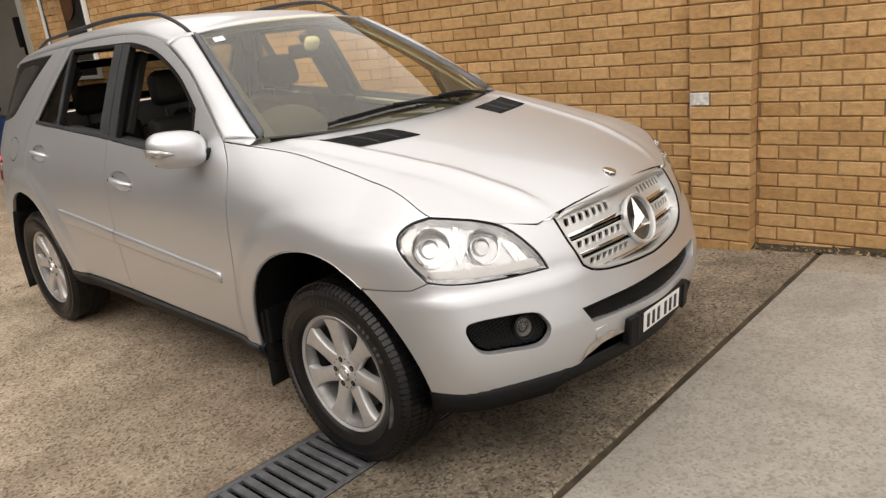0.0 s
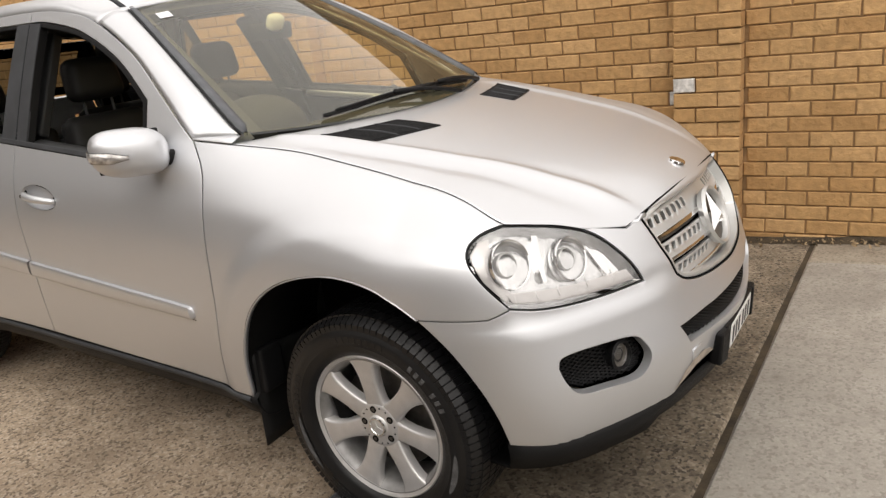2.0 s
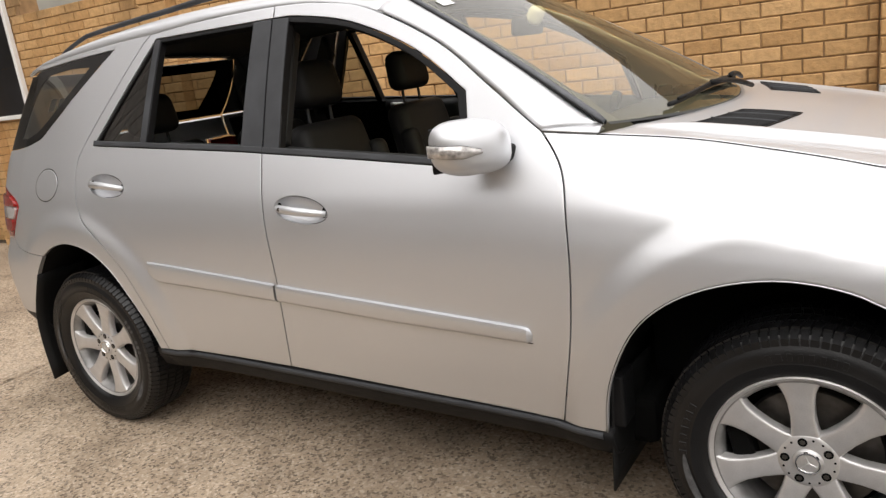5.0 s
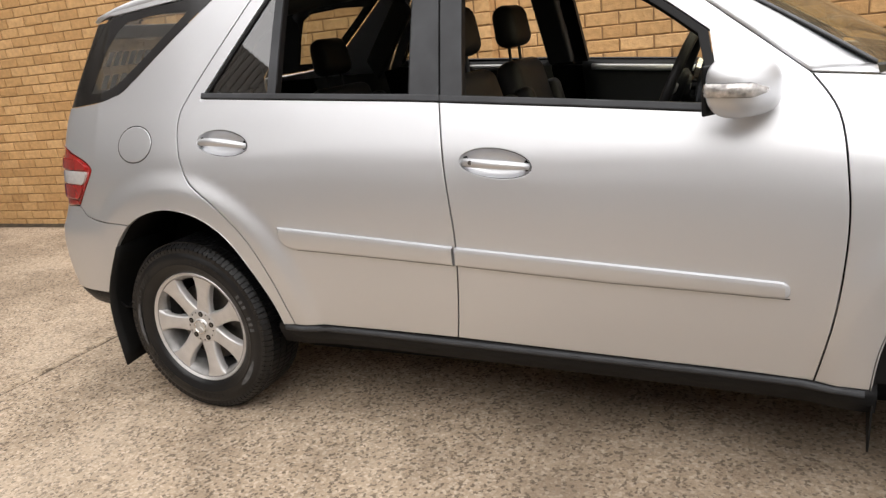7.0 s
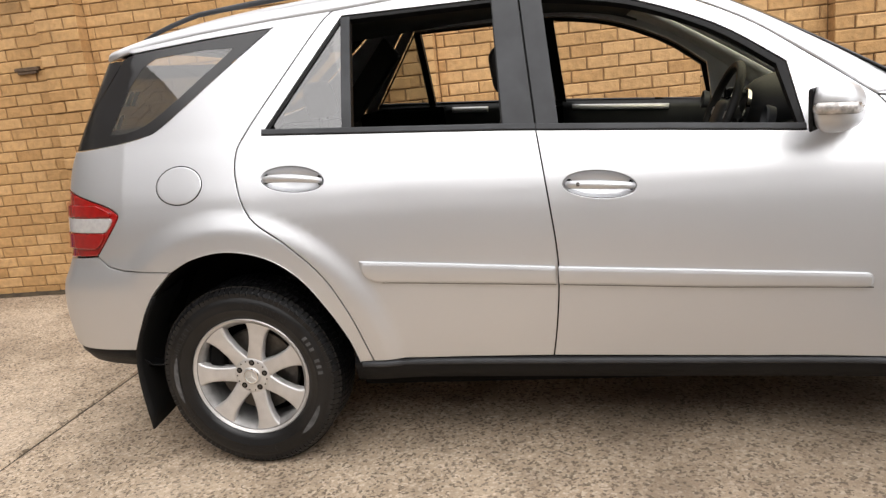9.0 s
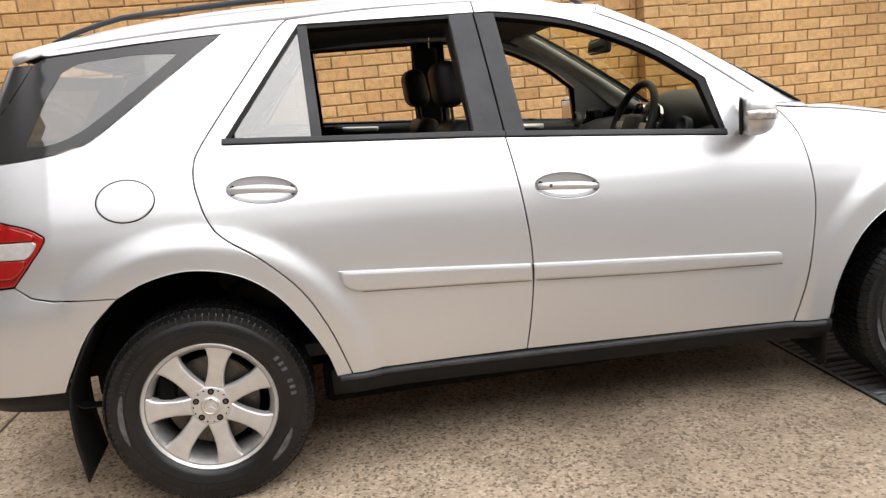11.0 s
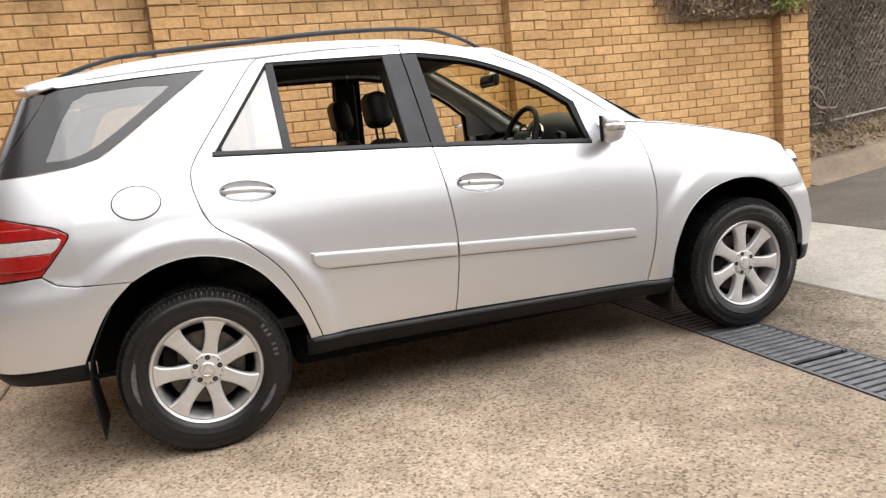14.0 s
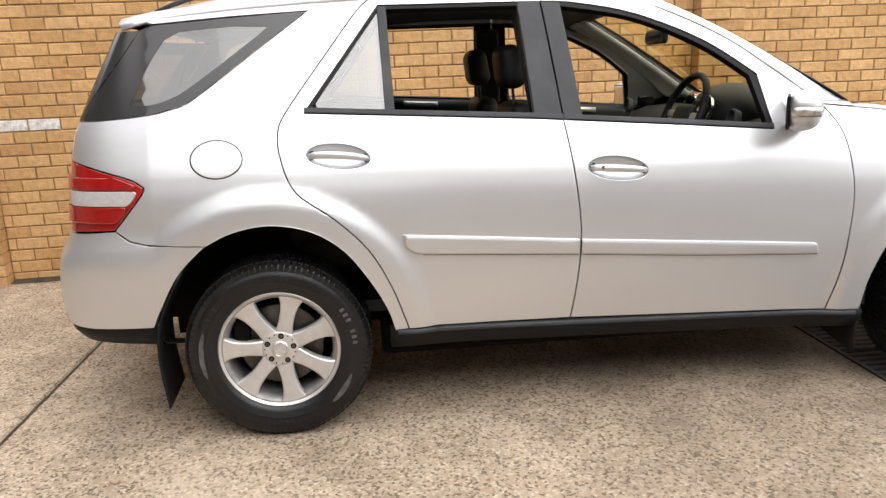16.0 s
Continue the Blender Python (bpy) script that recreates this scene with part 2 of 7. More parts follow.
LAMP_BOWL = mat("bright_reflector", (0.70, 0.70, 0.70), 0.20, 0.75, bump=0.003, bump_scale=42, var=0.06, var_scale=40)
CLEAR_LENS = mat("milky_lens", (0.55, 0.53, 0.52), 0.15, 0.2, coat=1.0, var=0.1, var_scale=60)
INDICATOR = mat("clear_indicator", (0.50, 0.48, 0.46), 0.12, 0.5, coat=0.8, var=0.5, var_scale=55, bump=0.004, bump_scale=60)
PLATE_WHITE = mat("plate_white", (0.75, 0.75, 0.73), 0.45, var=0.05, var_scale=30)
PLATE_INK = mat("plate_ink", (0.02, 0.02, 0.02), 0.5, var=0.1)
GRATE = mat("grate_steel", (0.12, 0.122, 0.13), 0.5, 0.3, var=0.3, var_scale=20, grain=0.15, bump=0.001, bump_scale=150)
RUST = mat("rusty_edge", (0.10, 0.065, 0.04), 0.85, var=0.4, var_scale=30, bump=0.002, bump_scale=120)
MORTAR = mat("mortar", (0.25, 0.15, 0.07), 0.95, var=0.3, var_scale=9, bump=0.002, bump_scale=150)
BRICK = brick_mat("tan_brick")
WHITE_BRICK = mat("whitewashed_brick", (0.56, 0.54, 0.51), 0.8, var=0.35, var_scale=30, bump=0.004, bump_scale=60)
FORECOURT = ground_mat("exposed_aggregate", (0.435, 0.333, 0.233), (0.10, 0.072, 0.048), (0.72, 0.605, 0.475), 0.9, 0.34, (0.9, 2.6, 0.42))
FORECOURT_DIRTY = ground_mat("dirty_aggregate", (0.25, 0.20, 0.142), (0.055, 0.043, 0.03), (0.45, 0.385, 0.30), 1.0, 0.62)
APRON = ground_mat("pale_concrete", (0.37, 0.342, 0.30), (0.20, 0.178, 0.15), (0.48, 0.45, 0.40), 0.6, 0.42)
ASPHALT = ground_mat("asphalt", (0.105, 0.088, 0.070), (0.05, 0.042, 0.034), (0.16, 0.138, 0.112), 0.8, 0.4)
KERB_STRIP = ground_mat("strip_concrete", (0.34, 0.295, 0.235), (0.15, 0.122, 0.09), (0.45, 0.40, 0.33), 0.6, 0.45)
KERB = ground_mat("kerb_concrete", (0.23, 0.175, 0.12), (0.10, 0.075, 0.05), (0.32, 0.27, 0.20), 0.6, 0.5)
SOIL = ground_mat("leafy_soil", (0.15, 0.11, 0.07), (0.05, 0.035, 0.02), (0.34, 0.27, 0.18), 1.0, 0.5)
MOSS = mat("joint_filler", (0.052, 0.038, 0.022), 0.95, var=0.5, var_scale=12, bump=0.004, bump_scale=90)
GALV = mat("galvanised_wire", (0.24, 0.215, 0.185), 0.5, 0.6, var=0.3, var_scale=20)
VINE = mat("dry_vine", (0.15, 0.115, 0.085), 0.9, var=0.4, var_scale=15, bump=0.002, bump_scale=90)
LEAF = mat("green_leaf", (0.16, 0.20, 0.035), 0.6, var=0.5, var_scale=6)
DEAD_LEAF = mat("dead_leaf", (0.26, 0.19, 0.11), 0.85, var=0.5, var_scale=9)
YARD_WALL = mat("dark_wall", (0.17, 0.155, 0.14), 0.9, var=0.2, var_scale=1.2, bump=0.003, bump_scale=30)
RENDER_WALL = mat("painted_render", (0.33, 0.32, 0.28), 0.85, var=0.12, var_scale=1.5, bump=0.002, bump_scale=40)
WHITE_FRAME = mat("white_frame", (0.72, 0.72, 0.70), 0.5, var=0.05)
POSTER = mat("dark_poster", (0.012, 0.012, 0.014), 0.35, var=0.5, var_scale=3)
POSTER_BROWN = mat("poster_brown", (0.06, 0.026, 0.012), 0.4, var=0.6, var_scale=8)
OAK = mat("orange_wood", (0.30, 0.15, 0.035), 0.6, var=0.3, var_scale=14, bump=0.002, bump_scale=60)
BLUE_PAINT = mat("blue_paint", (0.02, 0.05, 0.18), 0.45, var=0.2)
GLASS = glass_mat("windscreen_glass", (0.96, 0.91, 0.63), alpha=0.11, haze=0.05)
SIDE_GLASS = glass_mat("side_glass", (0.50, 0.52, 0.50), alpha=0.22)
REAR_GLASS = glass_mat("rear_glass", (0.62, 0.64, 0.60), alpha=0.19, haze=0.05, haze_tint=(0.6, 0.6, 0.58))
TAIL_GLASS = glass_mat("tailgate_glass", (0.22, 0.23, 0.22), alpha=0.06)
PRINT = mat("black_print", (0.012, 0.012, 0.013), 0.22, spec=0.75, var=0.2)
LAMP_GLASS = glass_mat("lamp_glass", (0.97, 0.97, 0.97), alpha=0.04)
SCUFF = mat("bare_scuff", (0.36, 0.31, 0.26), 0.8, var=0.35, var_scale=30)
STICKER = mat("white_sticker", (0.75, 0.76, 0.78), 0.5, var=0.1)


# ---- mesh helpers ----
def mesh_ob(name, verts, faces, material, parent=None, label="", smooth=True, normals=None):
    me = bpy.data.meshes.new(name)
    me.from_pydata([tuple(v) for v in verts], [], faces)
    me.materials.append(material)
    if smooth:
        me.polygons.foreach_set("use_smooth", [True] * len(me.polygons))
    if normals is not None:
        me.normals_split_custom_set_from_vertices([tuple(n) for n in normals])
    me.update()
    ob = new(name, me)
    if parent:
        ob.parent = parent
    if label:
        ob["label"] = label
    return ob


def part(name, bm, material, parent, label="", smooth=False):
    """Links a bmesh as one mesh object under a thing or under a part."""
    bmesh.ops.recalc_face_normals(bm, faces=bm.faces)
    me = bpy.data.meshes.new(name)
    bm.to_mesh(me)
    bm.free()
    me.materials.append(material)
    if smooth:
        me.polygons.foreach_set("use_smooth", [True] * len(me.polygons))
    ob = new(name, me)
    if parent:
        ob.parent = parent
    if label:
        ob["label"] = label
    return ob


def thing(name, label, category, group="", kind="", at=(0, 0, 0)):
    ob = new(name)
    ob.empty_display_size = 0.1
    ob.location = at
    return tagged(ob, label, category, group, kind)


def add_box(bm, m, sx, sy, sz, bevel=0.0, seg=2, taper=1.0):
    """A box of that size with rounded edges, at the pose m; taper narrows its top."""
    made = bmesh.ops.create_cube(bm, size=1.0)["verts"]
    for v in made:
        k = taper if v.co.z > 0 else 1.0
        v.co = Vector((v.co.x * sx * k, v.co.y * sy * k, v.co.z * sz))
    if bevel:
        edges = list({e for v in made for e in v.link_edges})
        out = bmesh.ops.bevel(bm, geom=edges, offset=bevel, segments=seg, profile=0.5, affect="EDGES")
        made = list({v for f in out["faces"] for v in f.verts} | {v for v in made if v.is_valid})
    for v in made:
        v.co = m @ v.co
    return made


def add_cyl(bm, a, b, r1, r2=None, seg=16):
    a, b = Vector(a), Vector(b)
    m = Matrix.Translation((a + b) / 2) @ (b - a).to_track_quat("Z", "Y").to_matrix().to_4x4()
    bmesh.ops.create_cone(bm, cap_ends=True, segments=seg, radius1=r1, radius2=r1 if r2 is None else r2, depth=(b - a).length, matrix=m)


def tube(name, pts, radius, material, parent, label="", seg=8, closed=False):
    """A round bar along a line of points."""
    pts = [Vector(p) for p in pts]
    n = len(pts)
    verts, faces = [], []
    up = Vector((0.13, 0.29, 0.95))
    for i, p in enumerate(pts):
        d = (pts[(i + 1) % n] - pts[i - 1]) if closed else (pts[min(i + 1, n - 1)] - pts[max(i - 1, 0)])
        d.normalize()
        a = d.cross(up).normalized()
        b = d.cross(a).normalized()
        r = radius(i / max(1, n - 1)) if callable(radius) else radius
        for k in range(seg):
            t = 2 * math.pi * k / seg
            verts.append(p + r * (math.cos(t) * a + math.sin(t) * b))
    last = n if closed else n - 1
    for i in range(last):
        j = (i + 1) % n
        for k in range(seg):
            l = (k + 1) % seg
            faces.append((i * seg + k, i * seg + l, j * seg + l, j * seg + k))
    if not closed:
        faces.append(tuple(range(seg))[::-1])
        faces.append(tuple(range((n - 1) * seg, n * seg)))
    return mesh_ob(name, verts, faces, material, parent, label)


def lathe(name, profile, material, parent, label="", seg=64, axis_y=True):
    """Turns (radius, offset) points round the y axis."""
    verts, faces = [], []
    n = len(profile)
    for k in range(seg):
        t = 2 * math.pi * k / seg
        for r, o in profile:
            verts.append((r * math.cos(t), o, r * math.sin(t)))
    for k in range(seg):
        l = (k + 1) % seg
        for i in range(n - 1):
            faces.append((k * n + i, k * n + i + 1, l * n + i + 1, l * n + i))
    ob = mesh_ob(name, verts, faces, material, parent, label)
    ob.data.set_sharp_from_angle(angle=radians(40))
    return ob


def grid_ob(name, rows, material, parent, label="", thick=0.0):
    """A smooth sheet through rows of points, with thickness."""
    n = len(rows[0])
    verts = [p for row in rows for p in row]
    faces = [(i * n + j, i * n + j + 1, (i + 1) * n + j + 1, (i + 1) * n + j) for i in range(len(rows) - 1) for j in range(n - 1)]
    ob = mesh_ob(name, verts, faces, material, parent, label)
    if thick:
        s = ob.modifiers.new("solid", "SOLIDIFY")
        s.thickness, s.offset = thick, -1
    return ob


# ---- large structure: ground, walls ----
WALL_SLOPE = 0.05


def wall_y(x):
    """The face of the brick wall."""
    return 1.985 + WALL_SLOPE * x


def ground_z(x):
    """Flat forecourt, rising past the drain towards the street."""
    return 0.0 if x < 3.05 else 0.05 * (x - 3.05)


def slab(name, x0, x1, y0, y1, material, label, cat="ground", drop=0.0):
    """A paving slab with a small rounded edge, following the rise of the ground."""
    nx = max(2, int((x1 - x0) / 0.4))
    xs = [x0 + (x1 - x0) * i / nx for i in range(nx + 1)]
    e = 0.012
    top = [[Vector((x, y, ground_z(x) - drop)) for y in (y0 + e, y1 - e)] for x in xs]
    verts, faces = [], []
    for x in xs:
        xe = min(max(x, x0 + e), x1 - e)
        z = ground_z(x) - drop
        verts += [(x, y0, z - 0.12), (x, y0, z - e), (xe, y0 + e, z), (xe, y1 - e, z), (x, y1, z - e), (x, y1, z - 0.12)]
    for i in range(nx):
        for k in range(5):
            faces.append((i * 6 + k, (i + 1) * 6 + k, (i + 1) * 6 + k + 1, i * 6 + k + 1))
    # rounded ends
    for i, x in ((0, x0), (nx, x1)):
        b = len(verts)
        z = ground_z(x) - drop
        verts += [(x, y0 + e, z - e), (x, y1 - e, z - e), (x, y0 + e, z - 0.12), (x, y1 - e, z - 0.12)]
        o = i * 6
        f = [(o + 2, o + 3, b + 1, b), (b, b + 1, b + 3, b + 2), (o + 1, o + 2, b), (o + 4, b + 1, o + 3)]
        faces += [tuple(reversed(q)) for q in f] if i == 0 else f
    ob = mesh_ob(name, verts, faces, material, smooth=False)
    return tagged(ob, label, cat, kind="structure")


slab("ground_rear", -12, -1.192, -9, 2.0, FORECOURT, "worn exposed-aggregate concrete slab behind the car")
slab("ground_bay", -1.180, 2.622, -9, 2.2, FORECOURT, "worn exposed-aggregate concrete slab under the car")
slab("ground_front", 3.008, 3.722, -9, 2.25, FORECOURT_DIRTY, "dirty speckled concrete strip between the drain and the joint")
slab("apron", 3.745, 5.20, -9, 1.80, APRON, "pale smooth concrete apron towards the street")
slab("wall_strip", 3.745, 5.20, 1.806, 2.35, KERB_STRIP, "darker concrete strip along the brick wall")
slab("road", 5.21, 60, -40, 60, ASPHALT, "grey asphalt street")
base = mesh_ob("ground", [(-300, -300, -0.09), (300, -300, -0.09), (300, 300, -0.09), (-300, 300, -0.09)], [(0, 1, 2, 3)], SOIL, smooth=False)
tagged(base, "bare ground round the yard reaching to the horizon", "ground", kind="structure")

# filler in the joints between the slabs
for name, x0, x1 in (("joint", -1.196, -1.176), ("joint", 3.715, 3.75)):
    n = 90
    rows = []
    for i in range(n + 1):
        y = -9 + 11.2 * i / n
        wob = 0.010 * noise.noise((x0, y * 5, 0)) + 0.006 * noise.noise((x0, y * 17, 7))
        zz = ground_z(x0) - 0.009 + 0.004 * noise.noise((x0, y * 11, 3))
        rows.append([Vector((x0 + wob, y, zz)), Vector(((x0 + x1) / 2, y, zz + 0.003)), Vector((x1 + wob, y, zz))])
    tagged(grid_ob(name, rows, MOSS, None), "dark mossy joint between two concrete slabs", "joint", kind="structure")

# moss and grit gathered along the foot of the wall
rows = []
for i in range(121):
    x = -6.4 + 12.9 * i / 120
    y = wall_y(x)
    k = 0.5 + 0.5 * noise.noise((x * 3, 1, 2))
    rows.append([Vector((x, y + 0.01, ground_z(x) + 0.018 + 0.012 * k)), Vector((x, y - 0.02 - 0.02 * k, ground_z(x) + 0.010)), Vector((x, y - 0.05 - 0.05 * k, ground_z(x) + 0.002))])
tagged(grid_ob("trim", rows, MOSS, None), "line of grit and moss along the wall's foot", "dirt", kind="structure")

# the brick wall: bricks in stretcher bond over a recessed mortar core
COURSE, PITCH, TALL, MID, LOW, X_STEP, X_UP = 0.086, 0.22, 44, 31, 28, -4.50, -2.66
PIERS = ((-5.65, 0.35), (-2.66, 0.35), (-0.035, 0.36), (2.965, 0.375), (6.17, 0.39))
X_END, X_START = 6.56, -6.55
wall_turn = math.atan(WALL_SLOPE)


def wall_point(x, out, z):
    """A place on the wall, out metres in front of its face."""
    return Vector((x + out * math.sin(wall_turn), wall_y(x) - out * math.cos(wall_turn), z))


def courses(x):
    """How many courses high the wall stands at a place."""
    return TALL if x < X_STEP else LOW if x < X_UP - 0.01 else MID


def core(name, x0, x1, front, back, z1, label):
    pts = [wall_point(x0, front, 0), wall_point(x1, front, 0), wall_point(x1, -back, 0), wall_point(x0, -back, 0)]
    verts = [(p.x, p.y, -0.15) for p in pts] + [(p.x, p.y, z1) for p in pts]
    faces = [(0, 1, 5, 4), (1, 2, 6, 5), (2, 3, 7, 6), (3, 0, 4, 7), (4, 5, 6, 7)]
    return tagged(mesh_ob(name, verts, faces, MORTAR, smooth=False), label, "wall", kind="structure")


core("wall_north_low", X_STEP, X_UP, -0.010, 0.22, COURSE * LOW - 0.02, "low stretch of the tan brick wall")
brick_wall = core("wall_north", X_UP, X_END, -0.010, 0.22, COURSE * MID - 0.02, "tan rock-faced brick wall with dark raked joints and piers")
core("wall_north_tall", X_START, X_STEP, -0.010, 0.22, COURSE * TALL - 0.02, "taller end of the tan brick wall by the workshop")
for x0, wd in PIERS:
    core("wall_pier", x0 + 0.008, x0 + wd - 0.008, 0.102, -0.02, COURSE * courses(x0) - 0.02, "pier of the tan brick wall")

brick_meshes = {}


def brick_data(length, depth, h=0.0785):
    """One brick with worn edges; alike bricks share it."""
    key = (round(length, 3), depth)
    if key not in brick_meshes:
        rnd = random.Random(len(brick_meshes))
        verts, faces = [], []
        e = 0.005
        a, d, c = length / 2, depth, h / 2
        for (x, z) in ((-a, -c), (a, -c), (a, c), (-a, c)):
            verts.append((x, 0.0, z))
        for (x, z) in ((-a, -c), (a, -c), (a, c), (-a, c)):
            verts.append((x, -d + e, z))
        for (x, z) in ((-a + e, -c + e), (a - e, -c + e), (a - e, c - e), (-a + e, c - e)):
            verts.append((x + rnd.uniform(-1, 1) * 0.002, -d + rnd.uniform(-0.002, 0.002), z + rnd.uniform(-1, 1) * 0.002))
        for k in range(4):
            l = (k + 1) % 4
            faces.append((k, l, 4 + l, 4 + k))
            faces.append((4 + k, 4 + l, 8 + l, 8 + k))
        faces.append((8, 9, 10, 11))
        me = bpy.data.meshes.new("brick")
        me.from_pydata(verts, [], faces)
        me.materials.append(BRICK)
        brick_meshes[key] = me
    return brick_meshes[key]


def brick_rows():
    """All bricks of the wall and its piers: place along the wall, how far its back stands out, height, length, depth."""
    rnd = random.Random(4)
    out = []
    spans = []
    edges = [X_START] + [v for x0, wd in PIERS for v in (x0, x0 + wd)] + [X_END]
    for k in range(0, len(edges), 2):
        if edges[k + 1] - edges[k] > 0.05:
            spans.append((edges[k], edges[k + 1]))
    for c in range(TALL):
        z = (c + 0.5) * COURSE - 0.018
        for a, b in spans:
            x = math.floor((a + 0.606) / PITCH) * PITCH - 0.606 - (PITCH / 2 if c % 2 else 0)
            while x < b:
                l, r = max(x, a), min(x + PITCH, b)
                if r - l > 0.03 and c < courses((l + r) / 2):
                    out.append(((l + r) / 2, -0.02, z, r - l - 0.008, 0.02 + rnd.uniform(-0.003, 0.002)))
                x += PITCH
        for x0, wd in PIERS:
            if c >= courses(x0):
                continue
            cut = wd * (0.34 if c % 2 else 0.66)
            for l, r in ((x0, x0 + cut), (x0 + cut, x0 + wd)):
                out.append(((l + r) / 2, -0.01, z, r - l - 0.008, 0.125 + rnd.uniform(-0.003, 0.002)))
    return out


# vent bricks and whitewashed patches are left for things of their own
def whitewashed(x, z):
    return (2.93 < x < 3.12 and 0.86 < z < 1.05) or (-2.38 < x < -1.85 and 1.06 < z < 1.17)


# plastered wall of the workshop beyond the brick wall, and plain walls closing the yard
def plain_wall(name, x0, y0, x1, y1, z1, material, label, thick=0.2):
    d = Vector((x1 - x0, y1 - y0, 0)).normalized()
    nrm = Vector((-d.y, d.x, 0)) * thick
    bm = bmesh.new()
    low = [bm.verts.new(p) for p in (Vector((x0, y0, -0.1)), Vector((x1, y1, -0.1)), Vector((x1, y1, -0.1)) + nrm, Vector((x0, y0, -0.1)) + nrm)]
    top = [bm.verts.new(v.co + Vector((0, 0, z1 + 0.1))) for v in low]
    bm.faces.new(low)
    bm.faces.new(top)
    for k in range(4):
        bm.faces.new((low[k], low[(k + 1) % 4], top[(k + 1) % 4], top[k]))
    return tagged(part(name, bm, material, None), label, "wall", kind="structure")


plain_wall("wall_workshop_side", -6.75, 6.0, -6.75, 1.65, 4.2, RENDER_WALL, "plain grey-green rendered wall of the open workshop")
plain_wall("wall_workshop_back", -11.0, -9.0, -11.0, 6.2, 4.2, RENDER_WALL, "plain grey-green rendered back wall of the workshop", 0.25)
# the south wall is unseen, added to darken what the doors mirror
plain_wall("wall_south", 9.5, -7.0, -11.0, -7.0, 4.2, YARD_WALL, "unseen plain dark wall added to darken the car's reflections")
bm = bmesh.new()
add_box(bm, pose(-8.9, -1.3, 4.28), 4.3, 15.6, 0.16)
tagged(part("ceiling", bm, RENDER_WALL, None), "underside of the workshop roof", "roof", kind="structure")
# ribbed sheet-metal front over the workshop's open side
bm = bmesh.new()
add_box(bm, pose(-6.90, -3.7, 6.35), 0.10, 10.6, 4.3)
for k in range(52):
    add_box(bm, pose(-6.84, -8.9 + 0.2 * k, 6.35), 0.04, 0.06, 4.3)
tagged(part("wall_workshop_front", bm, YARD_WALL, None), "dark ribbed sheet-metal front above the open workshop", "wall", kind="structure")


# ---- the car's surface ----
CY = 0.025


def step01(x, a, b):
    t = min(1.0, max(0.0, (x - a) / (b - a)))
    return t * t * (3 - 2 * t)


def spline(xs, ys):
    """A smooth curve through knots."""
    n = len(xs)
    m = [(ys[min(n - 1, i + 1)] - ys[max(0, i - 1)]) / (xs[min(n - 1, i + 1)] - xs[max(0, i - 1)]) for i in range(n)]

    def f(x):
        if x <= xs[0]:
            return ys[0] + m[0] * (x - xs[0])
        if x >= xs[-1]:
            return ys[-1] + m[-1] * (x - xs[-1])
        i = 0
        while x > xs[i + 1]:
            i += 1
        h = xs[i + 1] - xs[i]
        t = (x - xs[i]) / h
        return ((2 * t - 3) * t * t + 1) * ys[i] + t * (t - 1) ** 2 * h * m[i] + (3 - 2 * t) * t * t * ys[i + 1] + (t - 1) * t * t * h * m[i + 1]

    return f


belt = spline([-1.0, 0.0, 1.0, 2.0, 2.3, 2.6, 3.0, 3.35, 3.8], [1.285, 1.275, 1.25, 1.225, 1.215, 1.18, 1.10, 0.995, 0.85])
flank = spline([0.2, 0.32, 0.43, 0.55, 0.7, 0.85, 0.95, 1.02, 1.045, 1.07, 1.12, 1.18, 1.24], [0.86, 0.9, 0.918, 0.933, 0.944, 0.944, 0.9365, 0.9235, 0.917, 0.909, 0.890, 0.865, 0.837])
nose = spline([0.2, 0.33, 0.45, 0.55, 0.62, 0.7, 0.8, 0.9, 0.96, 1.0, 1.1], [3.62, 3.71, 3.755, 3.765, 3.75, 3.73, 3.71, 3.655, 3.60, 3.56, 3.4])
tail = spline([0.2, 0.45, 0.6, 0.75, 0.85, 1.1, 1.25, 1.6, 1.7], [-0.91, -0.98, -1.0, -0.985, -0.93, -0.89, -0.85, -0.66, -0.60])
U_FRONT, U_REAR = 3.05, -0.42
U_NOSE, U_TAIL = U_FRONT + 1.22, U_REAR - 1.22


def half_width(x, z):
    top = belt(x)
    ze = z + (1.24 - top) * step01(z, 0.7, 1.0)
    b = flank(ze) if ze <= 1.24 else 0.837 - (ze - 1.24) * 0.42 - (ze - 1.24) ** 2 * 0.12
    b -= 0.075 * step01(x, 2.15, 2.7) * min(1.2, max(0, (z - (top - 0.2)) / 0.2)) ** 2
    b -= 0.050 * step01(-x, -0.10, 0.75)
    flare = 0.0
    for ax in (0, 2.915):
        r = math.hypot(x - ax, z - 0.39)
        ridge = 0.635 if ax else 0.605
        flare = max(flare, 0.021 * (1 - step01(r, ridge - 0.052, ridge + 0.040)) + 0.009 * (1 - step01(r, 0.50, 0.95)))
    flare *= 1 - 0.6 * step01(z, 0.95, 1.2)
    return b + flare - 0.012 * step01(x, 2.3, 3.0)


def bezier(a, b, c, d, t):
    s = 1 - t
    return tuple(s * s * s * a[i] + 3 * s * s * t * b[i] + 3 * s * t * t * c[i] + t * t * t * d[i] for i in (0, 1))


